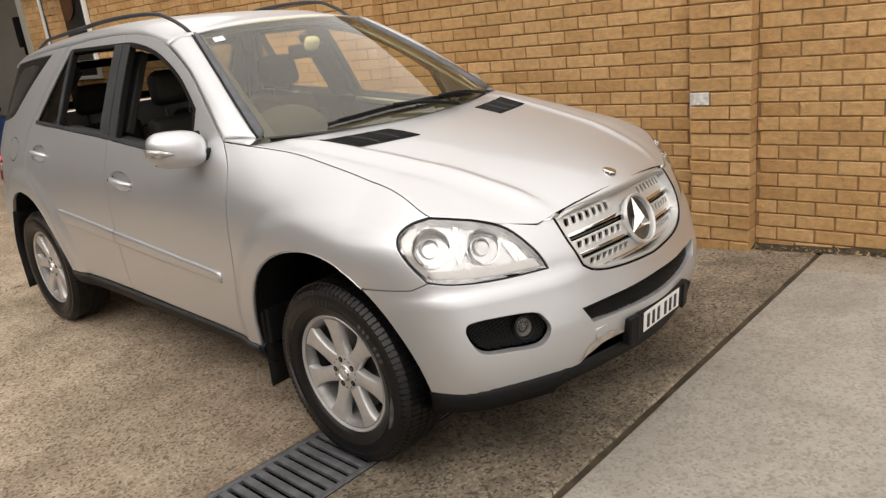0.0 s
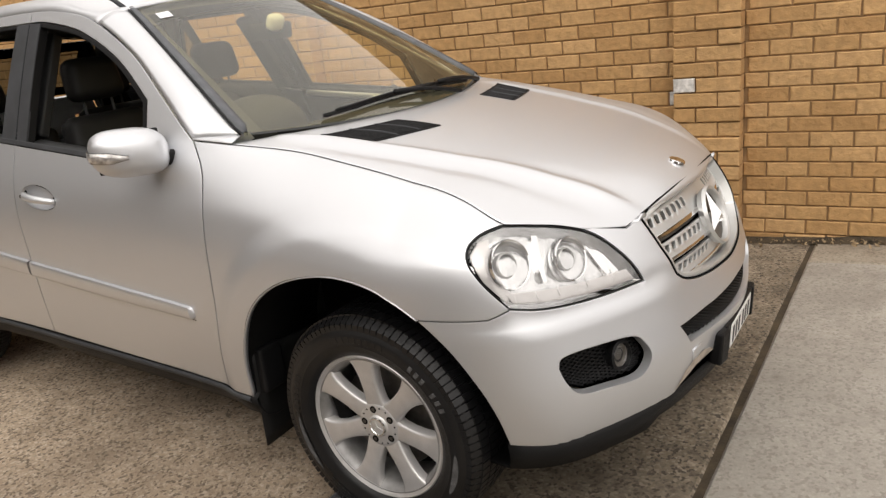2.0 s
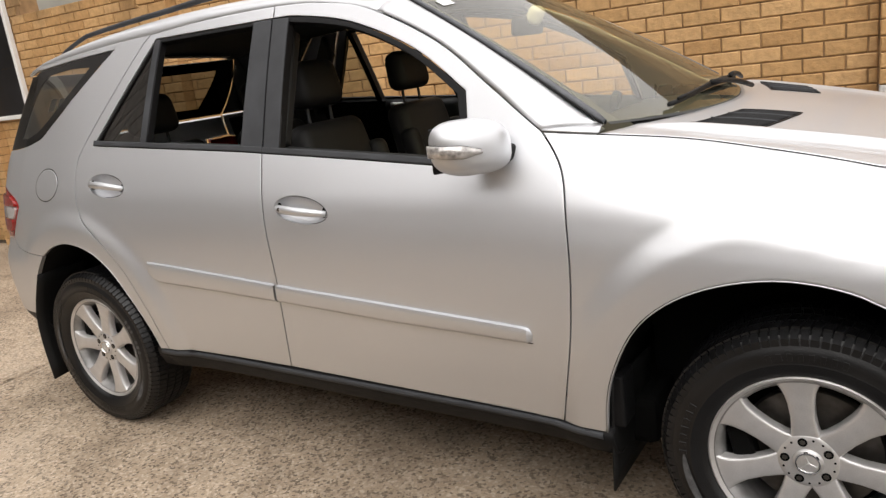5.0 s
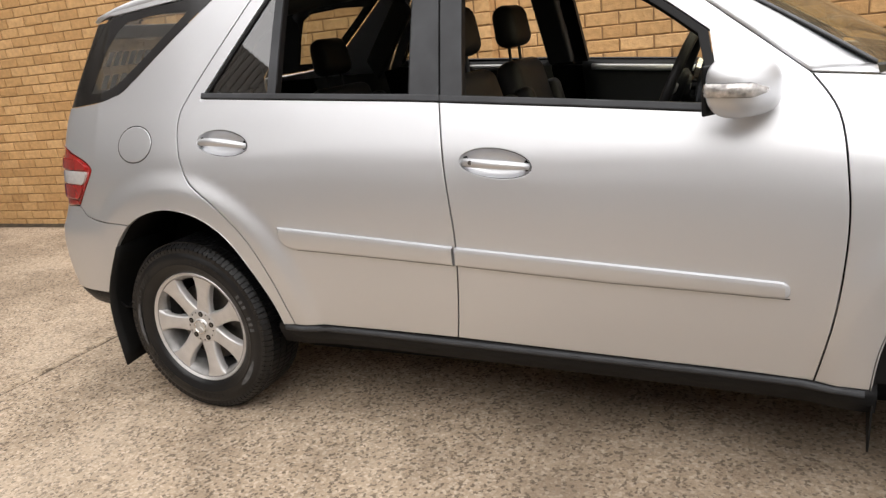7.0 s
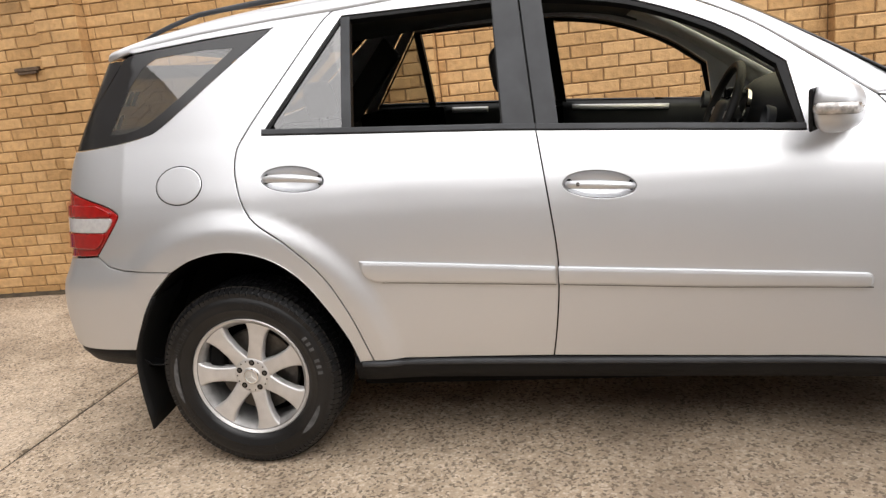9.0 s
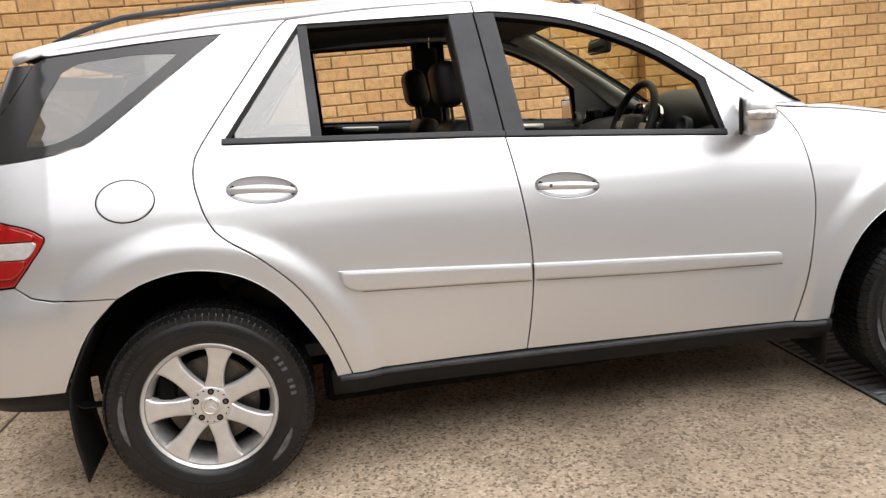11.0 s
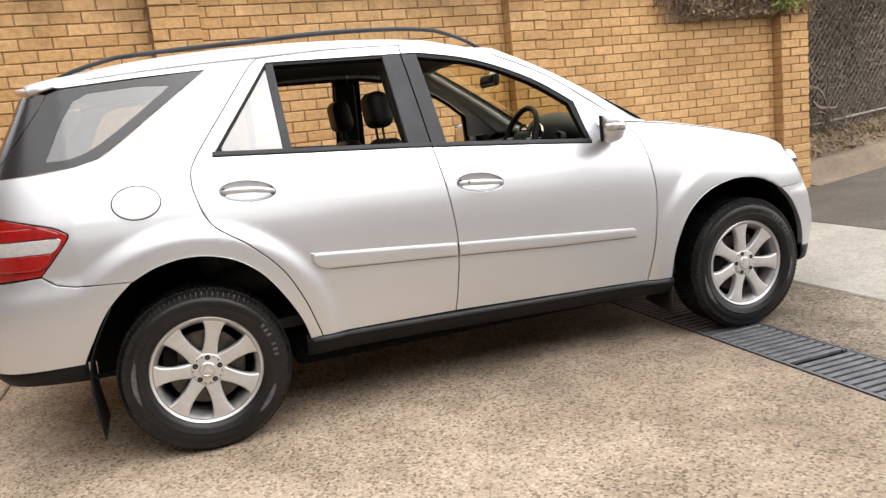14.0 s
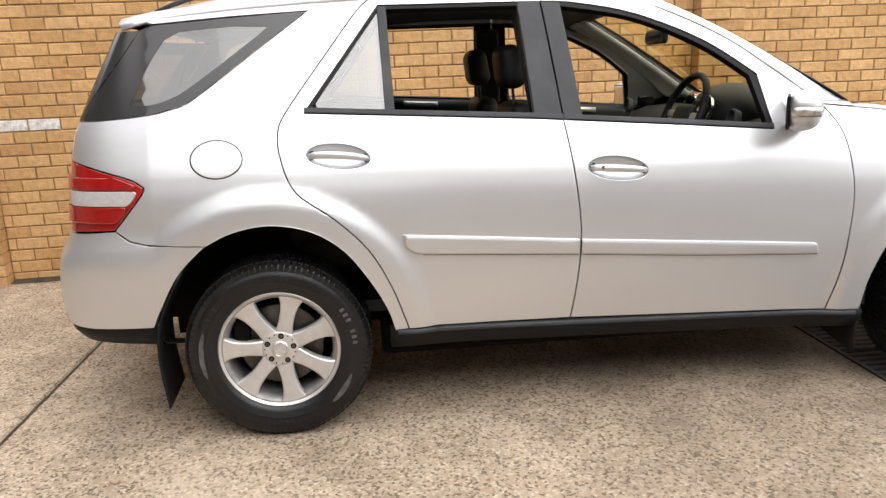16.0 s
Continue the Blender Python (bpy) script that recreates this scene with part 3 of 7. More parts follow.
def contour(u, z):
    """The car's outline at height z: u is x along the flank and then runs round the corner to the middle of the nose or tail."""
    if U_REAR <= u <= U_FRONT:
        return u, half_width(u, z)
    if u > U_FRONT:
        w0, k, x0 = half_width(U_FRONT, z), 0.42, nose(z)
        v1 = 0.78 * w0
        x1 = x0 - k * v1 * v1
        n = math.hypot(2 * k * v1, 1)
        d = (2 * k * v1 / n, -1 / n)
        if u < U_FRONT + 0.5:
            return bezier((U_FRONT, w0), (U_FRONT + 0.26, w0 - max(0.012, 0.26 * min(0.35, (half_width(U_FRONT - 0.02, z) - w0) / 0.02) * 0.7)), (x1 - 0.15 * d[0], v1 - 0.15 * d[1]), (x1, v1), (u - U_FRONT) / 0.5)
        v = v1 * (1 - (u - U_FRONT - 0.5) / 0.72)
        return x0 - k * v * v, v
    w0, k, x0 = half_width(U_REAR, z), 0.25, tail(z)
    v1 = 0.80 * w0
    x1 = x0 + k * v1 * v1
    n = math.hypot(2 * k * v1, 1)
    d = (2 * k * v1 / n, 1 / n)
    reach = max(0.12, U_REAR - x1)
    if u > U_REAR - 0.5:
        return bezier((U_REAR, w0), (U_REAR - 0.55 * reach, w0 - 0.035), (x1 + 0.13 * d[0], v1 + 0.13 * d[1]), (x1, v1), (U_REAR - u) / 0.5)
    v = v1 * (1 - (U_REAR - 0.5 - u) / 0.72)
    return x0 + k * v * v, v


def skin(side):
    """The flank's surface: side 1 is the driver's side, -1 the other."""
    def f(u, z):
        x, v = contour(u, z)
        return Vector((x, CY - side * v, z))
    return f


def nose_skin(s, z):
    """Both halves of the front: s is 0 in the middle, positive to the driver's side."""
    x, v = contour(U_NOSE - abs(s), z)
    return Vector((x, CY - math.copysign(v, s), z))


def tail_skin(s, z):
    x, v = contour(U_TAIL + abs(s), z)
    return Vector((x, CY - math.copysign(v, s), z))


def normal_at(f, u, z):
    e = 0.004
    n = (f(u + e, z) - f(u - e, z)).cross(f(u, z + e) - f(u, z - e)).normalized()
    p = f(u, z)
    return n if n.dot(p - Vector((min(max(p.x, 0.3), 2.8), CY, 0.7))) > 0 else -n


def curve(*pts, per=5):
    """Points along a smooth line through the given ones."""
    out = []
    n = len(pts)
    for i in range(n - 1):
        p0, p1, p2, p3 = (Vector(pts[max(0, min(n - 1, k))]) for k in (i - 1, i, i + 1, i + 2))
        for j in range(per):
            t = j / per
            out.append(0.5 * (2 * p1 + (p2 - p0) * t + (2 * p0 - 5 * p1 + 4 * p2 - p3) * t * t + (3 * p1 - p0 - 3 * p2 + p3) * t ** 3))
    out.append(Vector(pts[-1]))
    return [tuple(p) for p in out]


def chain(*lines):
    """Joins lines end to end into one outline, without doubled points."""
    out = []
    for line in lines:
        for p in line:
            if not out or math.hypot(p[0] - out[-1][0], p[1] - out[-1][1]) > 1e-4:
                out.append(tuple(p))
    if math.hypot(out[0][0] - out[-1][0], out[0][1] - out[-1][1]) < 1e-4:
        out.pop()
    return out


def area(pts):
    return 0.5 * sum(a[0] * b[1] - b[0] * a[1] for a, b in zip(pts, pts[1:] + pts[:1]))


def evened(pts, step):
    out = []
    for a, b in zip(pts, pts[1:] + pts[:1]):
        n = max(1, round(math.hypot(b[0] - a[0], b[1] - a[1]) / step))
        out += [(a[0] + (b[0] - a[0]) * k / n, a[1] + (b[1] - a[1]) * k / n) for k in range(n)]
    return out


def shrunk(pts, d):
    """The outline moved inwards by d (outwards for a hole)."""
    if not d:
        return pts
    s = 1 if area(pts) > 0 else -1
    out = []
    n = len(pts)
    for i in range(n):
        a, b, c = (Vector(pts[(i + k) % n]) for k in (-1, 0, 1))
        n1, n2 = (Vector((-(q - p).y, (q - p).x)).normalized() for p, q in ((a, b), (b, c)))
        m = (n1 + n2)
        m = m.normalized() if m.length > 1e-6 else n1
        k = 1 / max(0.5, m.dot(n1))
        out.append(tuple(b + m * (s * d * k)))
    return out


def inside(p, poly):
    hit = False
    for (x1, y1), (x2, y2) in zip(poly, poly[1:] + poly[:1]):
        if (y1 > p[1]) != (y2 > p[1]) and p[0] < (x2 - x1) * (p[1] - y1) / (y2 - y1) + x1:
            hit = not hit
    return hit


from mathutils.geometry import delaunay_2d_cdt


def panel(name, f, outline, material, parent, label="", holes=(), gap=0.0026, depth=0.02, step=0.04, lift=0.0, tilt=0.28, bead=0.004):
    """A pressed sheet: the part of the surface f within the outline, with a turned-in edge all round."""
    loops = [evened(shrunk(outline, gap), step * 0.6)] + [evened(shrunk(h, -gap), step * 0.5) for h in holes]
    pts, edges = [], []
    for loop in loops:
        b = len(pts)
        pts += loop
        edges += [(b + k, b + (k + 1) % len(loop)) for k in range(len(loop))]
    rims = np.array(pts)
    # a second line close to the edge keeps the rounding narrow
    if bead and tilt:
        for k, loop in enumerate(loops):
            for p in shrunk(loop, bead if k == 0 else -bead):
                if inside(p, loops[0]) and not any(inside(p, h) for h in loops[1:]) and np.hypot(rims[:, 0] - p[0], rims[:, 1] - p[1]).min() > bead * 0.7:
                    pts.append(p)
    us, zs = rims[:, 0], rims[:, 1]
    nu, nz = int((us.max() - us.min()) / step) + 1, int((zs.max() - zs.min()) / step) + 1
    for i in range(nu + 1):
        for j in range(nz + 1):
            p = (us.min() + step * (i + (0.5 if j % 2 else 0)), zs.min() + step * j)
            if inside(p, loops[0]) and not any(inside(p, h) for h in loops[1:]) and (np.hypot(us - p[0], zs - p[1]).min() > step * 0.4):
                pts.append(p)
    out = delaunay_2d_cdt([Vector(p) for p in pts], edges, [], 0, 1e-5)
    v2, tri = out[0], []
    for t in out[2]:
        c = sum((v2[i] for i in t), Vector((0, 0))) / len(t)
        if inside(c, loops[0]) and not any(inside(c, h) for h in loops[1:]):
            tri.append(t)
    norms = [normal_at(f, p[0], p[1]) for p in v2]
    verts = [f(p[0], p[1]) + n * lift for p, n in zip(v2, norms)]
    faces = []
    for t in tri:
        a, b, c = (verts[i] for i in t[:3])
        faces.append(tuple(t) if (b - a).cross(c - a).dot(norms[t[0]]) > 0 else tuple(reversed(t)))
    # the turned-in edge
    used = {}
    for t in faces:
        for k in range(len(t)):
            e = (t[k], t[(k + 1) % len(t)])
            used[e] = used.get(e, 0) + 1
    border = [e for e in used if (e[1], e[0]) not in used]
    outward = {}
    for a, b in border:
        d = (verts[b] - verts[a]).cross(norms[a])
        for i in (a, b):
            outward[i] = outward.get(i, Vector()) + d.normalized()
    shown = list(norms)
    for i, d in outward.items():
        d.normalize()
        shown[i] = (norms[i] + d * tilt).normalized()
    if depth:
        first = len(verts)
        ring = {}
        for i, d in outward.items():
            ring[i] = len(verts)
            verts += [verts[i] + Vector(), verts[i] - norms[i] * depth]
            shown += [d, d] if depth > 0 else [-d, -d]
        for a, b in border:
            quad_f = (ring[b], ring[a], ring[a] + 1, ring[b] + 1)
            faces.append(quad_f)
    return mesh_ob(name, verts, faces, material, parent, label, normals=shown)


# ---- outlines of the body's panels, as (place along the flank, height) ----
SEAM_F = curve((2.265, 0.377), (2.311, 0.60), (2.332, 0.815), (2.326, 0.972), (2.302, 1.122), (2.235, 1.225))
SEAM_B = curve((1.173, 0.417), (1.190, 0.52), (1.206, 0.66), (1.210, 0.80), (1.190, 1.0), (1.162, 1.211))
SEAM_R = curve((0.515, 0.428), (0.498, 0.485), (0.452, 0.62), (0.375, 0.765), (0.255, 0.889), (0.115, 0.997), (0.066, 1.125), (0.062, 1.215), (0.097, 1.29), (0.25, 1.49), (0.38, 1.655), (0.43, 1.699))
SILL = [(0.515, 0.428), (1.173, 0.417), (2.265, 0.377), (2.402, 0.374)]
DOOR_TOP = curve((0.43, 1.699), (0.75, 1.716), (1.12, 1.716), (1.35, 1.697), (1.56, 1.650), (1.85, 1.513), (2.05, 1.368), (2.235, 1.225))
WIN_LOW = [(0.163, 1.280), (0.6, 1.251), (1.044, 1.222), (1.163, 1.212), (1.6, 1.176), (2.014, 1.139)]
WIN_TOP_R = [(0.163, 1.280), (0.467, 1.676), (1.125, 1.672)]
WIN_TOP_F = curve((1.125, 1.672), (1.25, 1.664), (1.5, 1.612), (1.771, 1.497), (1.975, 1.355)) + [(2.014, 1.139)]
ARCH_F = curve((2.402, 0.374), (2.425, 0.53), (2.495, 0.69), (2.59, 0.785), (2.72, 0.842), (2.875, 0.861), (3.03, 0.832), (3.117, 0.766))
ARCH_R = curve((0.462, 0.425), (0.435, 0.52), (0.37, 0.646), (0.28, 0.768), (0.16, 0.848), (0.01, 0.879), (-0.13, 0.857), (-0.233, 0.810))
HOOD_EDGE = curve((2.235, 1.225), (2.39, 1.207), (2.6, 1.180), (2.8, 1.143), (3.0, 1.10), (3.2, 1.047), (3.41, 0.988))
LAMP_TOP = curve((3.41, 0.988), (3.52, 0.975), (3.62, 0.953), (3.70, 0.915), (3.757, 0.84), (3.783, 0.765))
LAMP_OUT = curve((3.41, 0.988), (3.30, 0.975), (3.256, 0.938), (3.30, 0.87), (3.372, 0.792))
LAMP_LOW = curve((3.372, 0.792), (3.47, 0.776), (3.62, 0.765), (3.783, 0.765))
BUMP_SEAM = [(3.117, 0.766), (3.30, 0.770), (3.372, 0.792)]
TAIL_EDGE = curve((-0.56, 0.876), (-0.50, 0.945), (-0.445, 1.018), (-0.455, 1.045), (-0.52, 1.075), (-0.70, 1.115), (-0.86, 1.135))
QUARTER_WIN = curve((-0.86, 1.276), (-0.62, 1.281), (-0.44, 1.293), (-0.34, 1.312), (-0.25, 1.347), (0.0, 1.525), (0.192, 1.664))

car = thing("car", "silver four-wheel-drive wagon with open windows parked on the concrete", "car")


def cut(line, a, b):
    """The part of a line between the points nearest to a and b."""
    i, j = (min(range(len(line)), key=lambda k: math.hypot(line[k][0] - q[0], line[k][1] - q[1])) for q in (a, b))
    return line[i:j + 1] if i <= j else line[j:i + 1][::-1]


def back(line):
    return list(line)[::-1]


for side in (1, -1):
    S = skin(side)
    # inner shell, dark, seen through the panel gaps
    shell = chain([(-0.8, 0.87)], back(ARCH_R), SILL[1:], ARCH_F, BUMP_SEAM, [(3.30, 0.96), (3.2, 1.03)], back(HOOD_EDGE)[4:], [(2.014, 1.139)], back(WIN_LOW), [(0.0, 1.26), (-0.8, 1.265)])
    panel("inner_shell", S, shell, DARK, car, "dark inner body shell", gap=0.004, depth=0.0, step=0.08, lift=-0.034, tilt=0)
    # front door, with a recess behind the handle
    HANDLES = ((1.362, 1.018), (0.283, 1.115))
    dishes = [[(u0 + 0.118 * math.cos(t), z0 + (0.046 if math.sin(t) > 0 else 0.040) * math.sin(t) - 0.10 * 0.118 * math.cos(t)) for t in (2 * math.pi * k / 32 for k in range(32))] for u0, z0 in HANDLES]
    o = chain([(1.173, 0.417), (2.265, 0.377)], SEAM_F, back(cut(DOOR_TOP, (1.12, 1.716), (2.235, 1.225))), [(1.12, 1.716)], WIN_TOP_F, back(WIN_LOW[3:]), back(SEAM_B))
    fd = panel("front_door", S, o, PAINT, car, holes=(dishes[0],), step=0.03)
    # rear door
    o = chain([(0.515, 0.428), (1.173, 0.417)], SEAM_B, back(WIN_LOW[:4]), WIN_TOP_R, [(1.12, 1.716)], back(cut(DOOR_TOP, (0.43, 1.699), (1.12, 1.716))), back(SEAM_R))
    rd = panel("rear_door", S, o, PAINT, car, holes=(dishes[1],), step=0.024)
    # front wing
    o = chain([(2.265, 0.377)], ARCH_F, BUMP_SEAM, back(LAMP_OUT), back(HOOD_EDGE), back(SEAM_F))
    fw = panel("front_wing", S, o, PAINT, car, step=0.016)
    # rear quarter with the roof pillar
    o = chain(SEAM_R, [(0.19, 1.692), (-0.1, 1.676), (-0.39, 1.655), (-0.47, 1.642), (-0.40, 1.633), (-0.1, 1.651), (0.192, 1.664)], back(QUARTER_WIN), [(-0.86, 1.2)], back(TAIL_EDGE), [(-0.505, 0.836), (-0.44, 0.820), (-0.233, 0.810)], back(ARCH_R))
    rq = panel("rear_quarter", S, o, PAINT, car, step=0.018)
    # round fuel flap, let into the quarter
    if side == 1:
        flap = [(-0.170 + 0.099 * math.cos(t), 1.126 + 0.071 * math.sin(t)) for t in (2 * math.pi * k / 40 for k in range(40))]
        panel("fuel_flap_gap", S, flap, DARK, rq, "dark gap round the fuel flap", gap=0, depth=0, lift=0.0006, tilt=0)
        panel("fuel_flap", S, flap, PAINT, rq, "round flush fuel flap", gap=0.004, depth=0.004, lift=0.0014, tilt=0.7)
    # wide flare round the wheel openings
    for arch, body_part in ((ARCH_F, fw), (ARCH_R, rq)):
        lip = [S(u, z) + normal_at(S, u, z) * 0.001 for u, z in arch]
        inner = [p + Vector((0, side * 0.016, 0)) for p in lip]
        grid_ob("arch_lip", [lip, inner], PAINT, body_part, thick=0.003)
    # side moulding, in two lengths, chamfered above and below with rounded ends
    for door, top, low_m, u0, u1, round_a, round_b in ((fd, ((1.213, 0.752), (1.7, 0.715), (2.197, 0.677)), ((1.207, 0.690), (1.7, 0.655), (2.197, 0.630)), 1.2105, 2.199, 0.0, 0.022),
                                                       (rd, ((0.508, 0.812), (0.9, 0.779), (1.203, 0.753)), ((0.508, 0.735), (0.9, 0.709), (1.199, 0.690)), 0.508, 1.1995, 0.075, 0.0)):
        z_t, z_l = (lambda u, q=q: float(np.interp(u, [p[0] for p in q], [p[1] for p in q])) for q in (top, low_m))
        rows_m = []
        us = [u0 + (u1 - u0) * (0.5 - 0.5 * math.cos(math.pi * k / 56)) for k in range(57)]
        for u in us:
            zt, zl = z_t(u), z_l(u)
            if round_a and u < u0 + round_a:
                zl += (zt - zl - 0.012) * (1 - math.sqrt(max(0, 1 - (1 - (u - u0) / round_a) ** 2)))
            if round_b and u > u1 - round_b:
                f = 1 - math.sqrt(max(0, 1 - (1 - (u1 - u) / round_b) ** 2))
                zt, zl = zt - 0.022 * f, zl + 0.020 * f
            n = normal_at(S, u, (zt + zl) / 2)
            d = min(1.0, 0.15 + (u - u0) / 0.014) if round_a else 1.0
            d = min(d, 0.15 + (u1 - u) / 0.014) if round_b else d
            rows_m.append([S(u, z) + n * (o * d) for z, o in ((zt + 0.001, -0.004), (zt, 0.004), (zt - 0.0015, 0.0115), (zt - 0.010, 0.0145), (zt - 0.013, 0.0150), (zl + 0.010, 0.0150), (zl + 0.007, 0.0140), (zl + 0.001, 0.009), (zl - 0.001, 0.004), (zl - 0.0015, -0.004))])
        strip_ob = grid_ob("side_moulding", rows_m, PAINT, door)
        strip_ob.data.set_sharp_from_angle(angle=radians(34))
        # near-black strip paints the shadow along the moulding's lower edge
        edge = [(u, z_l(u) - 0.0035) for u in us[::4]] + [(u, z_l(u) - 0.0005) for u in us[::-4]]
        panel("moulding_shadow_line", S, [(u, z + (0.0 if u > u0 + round_a else 0.06)) for u, z in edge if round_a == 0 or u > u0 + round_a], DARK, door, "dark strip painted as the moulding's shadow", gap=0, depth=0, lift=0.0012, step=0.03, tilt=0)
    # door handles
    for door, dish, (u0, z0) in ((fd, dishes[0], HANDLES[0]), (rd, dishes[1], HANDLES[1])):
        n = normal_at(S, u0, z0)
        cup_rows = []
        for r, dep in ((1.01, 0.0), (0.97, -0.005), (0.90, -0.013), (0.76, -0.022), (0.5, -0.028), (0.2, -0.029), (0.02, -0.029)):
            row = []
            for u, z in dish + dish[:1]:
                uu, zz = u0 + (u - u0) * r, z0 + (z - z0) * r
                row.append(S(uu, zz) + normal_at(S, uu, zz) * dep)
            cup_rows.append(row)
        grid_ob("handle_cup", cup_rows, PAINT, door, "shaded oval recess behind the handle")
        slope = -0.085
        pts, rad = [], []
        for k in range(13):
            t = k / 12
            uu = u0 - 0.105 + 0.215 * t
            lift = -0.004 + 0.034 * math.sin(math.pi * t) ** 0.7
            zz = z0 + 0.000 + slope * (uu - u0)
            pts.append(S(uu, zz) + n * lift)
        bar = tube("door_handle", pts, lambda t: 0.0125 - 0.002 * t + 0.003 * (1 - abs(2 * t - 1) ** 3), PAINT, door, "silver pull handle", seg=14)
        for du, wide in ((-0.098, 0.012), (0.103, 0.010)):
            gap_o = [(u0 + du + wide * math.cos(a), z0 + slope * du + 0.003 + 0.017 * math.sin(a)) for a in (2 * math.pi * k / 16 for k in range(16))]
            panel("handle_gap", S, gap_o, DARK, door, "dark gap at the handle's end", gap=0, depth=0, lift=-0.004, step=0.02, tilt=0)
        if side == 1 and door is fd:
            bm = bmesh.new()
            p = pts[2] + n * 0.012
            add_cyl(bm, p, p + n * 0.004, 0.007)
            part("lock_barrel", bm, STEEL, fd, "small round key lock")
    # black window surrounds
    frame_r = chain(WIN_TOP_R, [(1.12, 1.672)], [(1.162, 1.212)], back(WIN_LOW[:3]))
    open_q = [(0.182, 1.285), (0.461, 1.652), (0.469, 1.272)]
    open_r = [(0.508, 1.268), (0.497, 1.661), (1.022, 1.659), (1.043, 1.236)]
    panel("window_surround", S, frame_r, BLACK_TRIM, rd, "matt black window surround", holes=(open_q, open_r), gap=0.001, depth=0.03, lift=-0.004, step=0.03)
    frame_f = chain(WIN_TOP_F, back(WIN_LOW[3:]))
    open_f = chain([(1.240, 1.222)], [(1.203, 1.652)], curve((1.203, 1.652), (1.49, 1.597), (1.755, 1.483), (1.945, 1.35)), [(1.990, 1.16)], [(1.6, 1.192)])
    panel("window_surround", S, frame_f, BLACK_TRIM, fd, "matt black window surround", holes=(open_f,), gap=0.001, depth=0.03, lift=-0.004, step=0.03)
    # glossier pillar covers
    panel("pillar_cover", S, [(1.025, 1.672), (1.117, 1.672), (1.159, 1.224), (1.050, 1.232)], PILLAR_TRIM, rd, "dark grey door pillar cover", gap=0.001, depth=0.008, lift=0.0, step=0.03)
    panel("pillar_cover", S, [(1.123, 1.671), (1.200, 1.666), (1.241, 1.218), (1.165, 1.223)], PILLAR_TRIM, fd, "dark grey door pillar cover", gap=0.001, depth=0.008, lift=0.0, step=0.03)
    panel("window_bar", S, [(0.462, 1.672), (0.498, 1.672), (0.508, 1.262), (0.470, 1.265)], PILLAR_TRIM, rd, "dark grey upright bar", gap=0.001, depth=0.008, lift=0.001, step=0.03)
    # belt strip under the windows
    for door, lo in ((rd, WIN_LOW[:4]), (fd, WIN_LOW[3:])):
        strip = chain(lo, [(p[0], p[1] + 0.020) for p in back(lo)])
        panel("belt_strip", S, strip, PILLAR_TRIM, door, "dark grey rubber strip under the window", gap=0.0005, depth=0.012, lift=0.005, step=0.02, tilt=0.9)
    quarter_glass = panel("quarter_glass", S, open_q, SIDE_GLASS, rd, "small fixed triangular pane", gap=-0.002, depth=0, lift=-0.010, tilt=0)
    # rear side window and its broad black print
    qo = chain(QUARTER_WIN, [(-0.10, 1.650), (-0.40, 1.632), (-0.50, 1.615)])
    qi = chain(curve((-0.50, 1.335), (-0.40, 1.338), (-0.28, 1.385), (-0.05, 1.545), (0.03, 1.606)), [(-0.10, 1.612), (-0.30, 1.600), (-0.36, 1.57), (-0.44, 1.45)])
    panel("rear_side_window", S, qo, REAR_GLASS, car, "tinted rear side window", gap=0.002, depth=0.004, lift=-0.003, tilt=0.2)
    panel("window_print", S, qo, PRINT, car, "dark printed band round the rear side window", holes=(qi,), gap=0.003, depth=0, lift=-0.0015, tilt=0)
    # sill below the doors
    sill_rows = []
    for k in range(25):
        x = 0.44 + (2.42 - 0.44) * k / 24
        z1 = 0.430 - 0.029 * (x - 0.515)
        row = [S(x, z1 + 0.012) + Vector((0, side * 0.018, 0)), S(x, z1) + Vector((0, side * 0.010, 0)), S(x, z1 - 0.006) + Vector((0, -side * 0.002, 0)), S(x, z1 - 0.03) + Vector((0, -side * 0.004, 0)),
               S(x, z1 - 0.085) + Vector((0, side * 0.012, 0)), S(x, z1 - 0.10) + Vector((0, side * 0.05, 0)), S(x, z1 - 0.10) + Vector((0, side * 0.30, 0))]
        sill_rows.append(row)
    grid_ob("sill", sill_rows, BLACK_TRIM, car, "matt black plastic sill", thick=0.004)
    # lighter grey strip puts the sheen of the sill's ledge into colour
    ledge = [[S(x, z1 - 0.004) + Vector((0, -side * 0.001, 0)), S(x, z1 - 0.009) + Vector((0, -side * 0.007, 0)), S(x, z1 - 0.020) + Vector((0, -side * 0.010, 0)), S(x, z1 - 0.026) + Vector((0, -side * 0.005, 0))] for x, z1 in ((0.47 + 1.92 * k / 24, 0.430 - 0.029 * (0.47 + 1.92 * k / 24 - 0.515)) for k in range(25))]
    grid_ob("sill_edge", ledge, PILLAR_TRIM, car, "lighter grey strip painted as the sheen along the sill", thick=0.002)
    # rear lamp in red and milky bands
    lamp_back = panel("tail_lamp", S, chain(TAIL_EDGE, [(-1.02, 1.13), (-1.03, 0.99), (-1.0, 0.868), (-0.8, 0.866)]), RED_LENS, car, "red tail lamp with a milky middle band", gap=0.003, depth=0.03, lift=0.001, tilt=0.5)
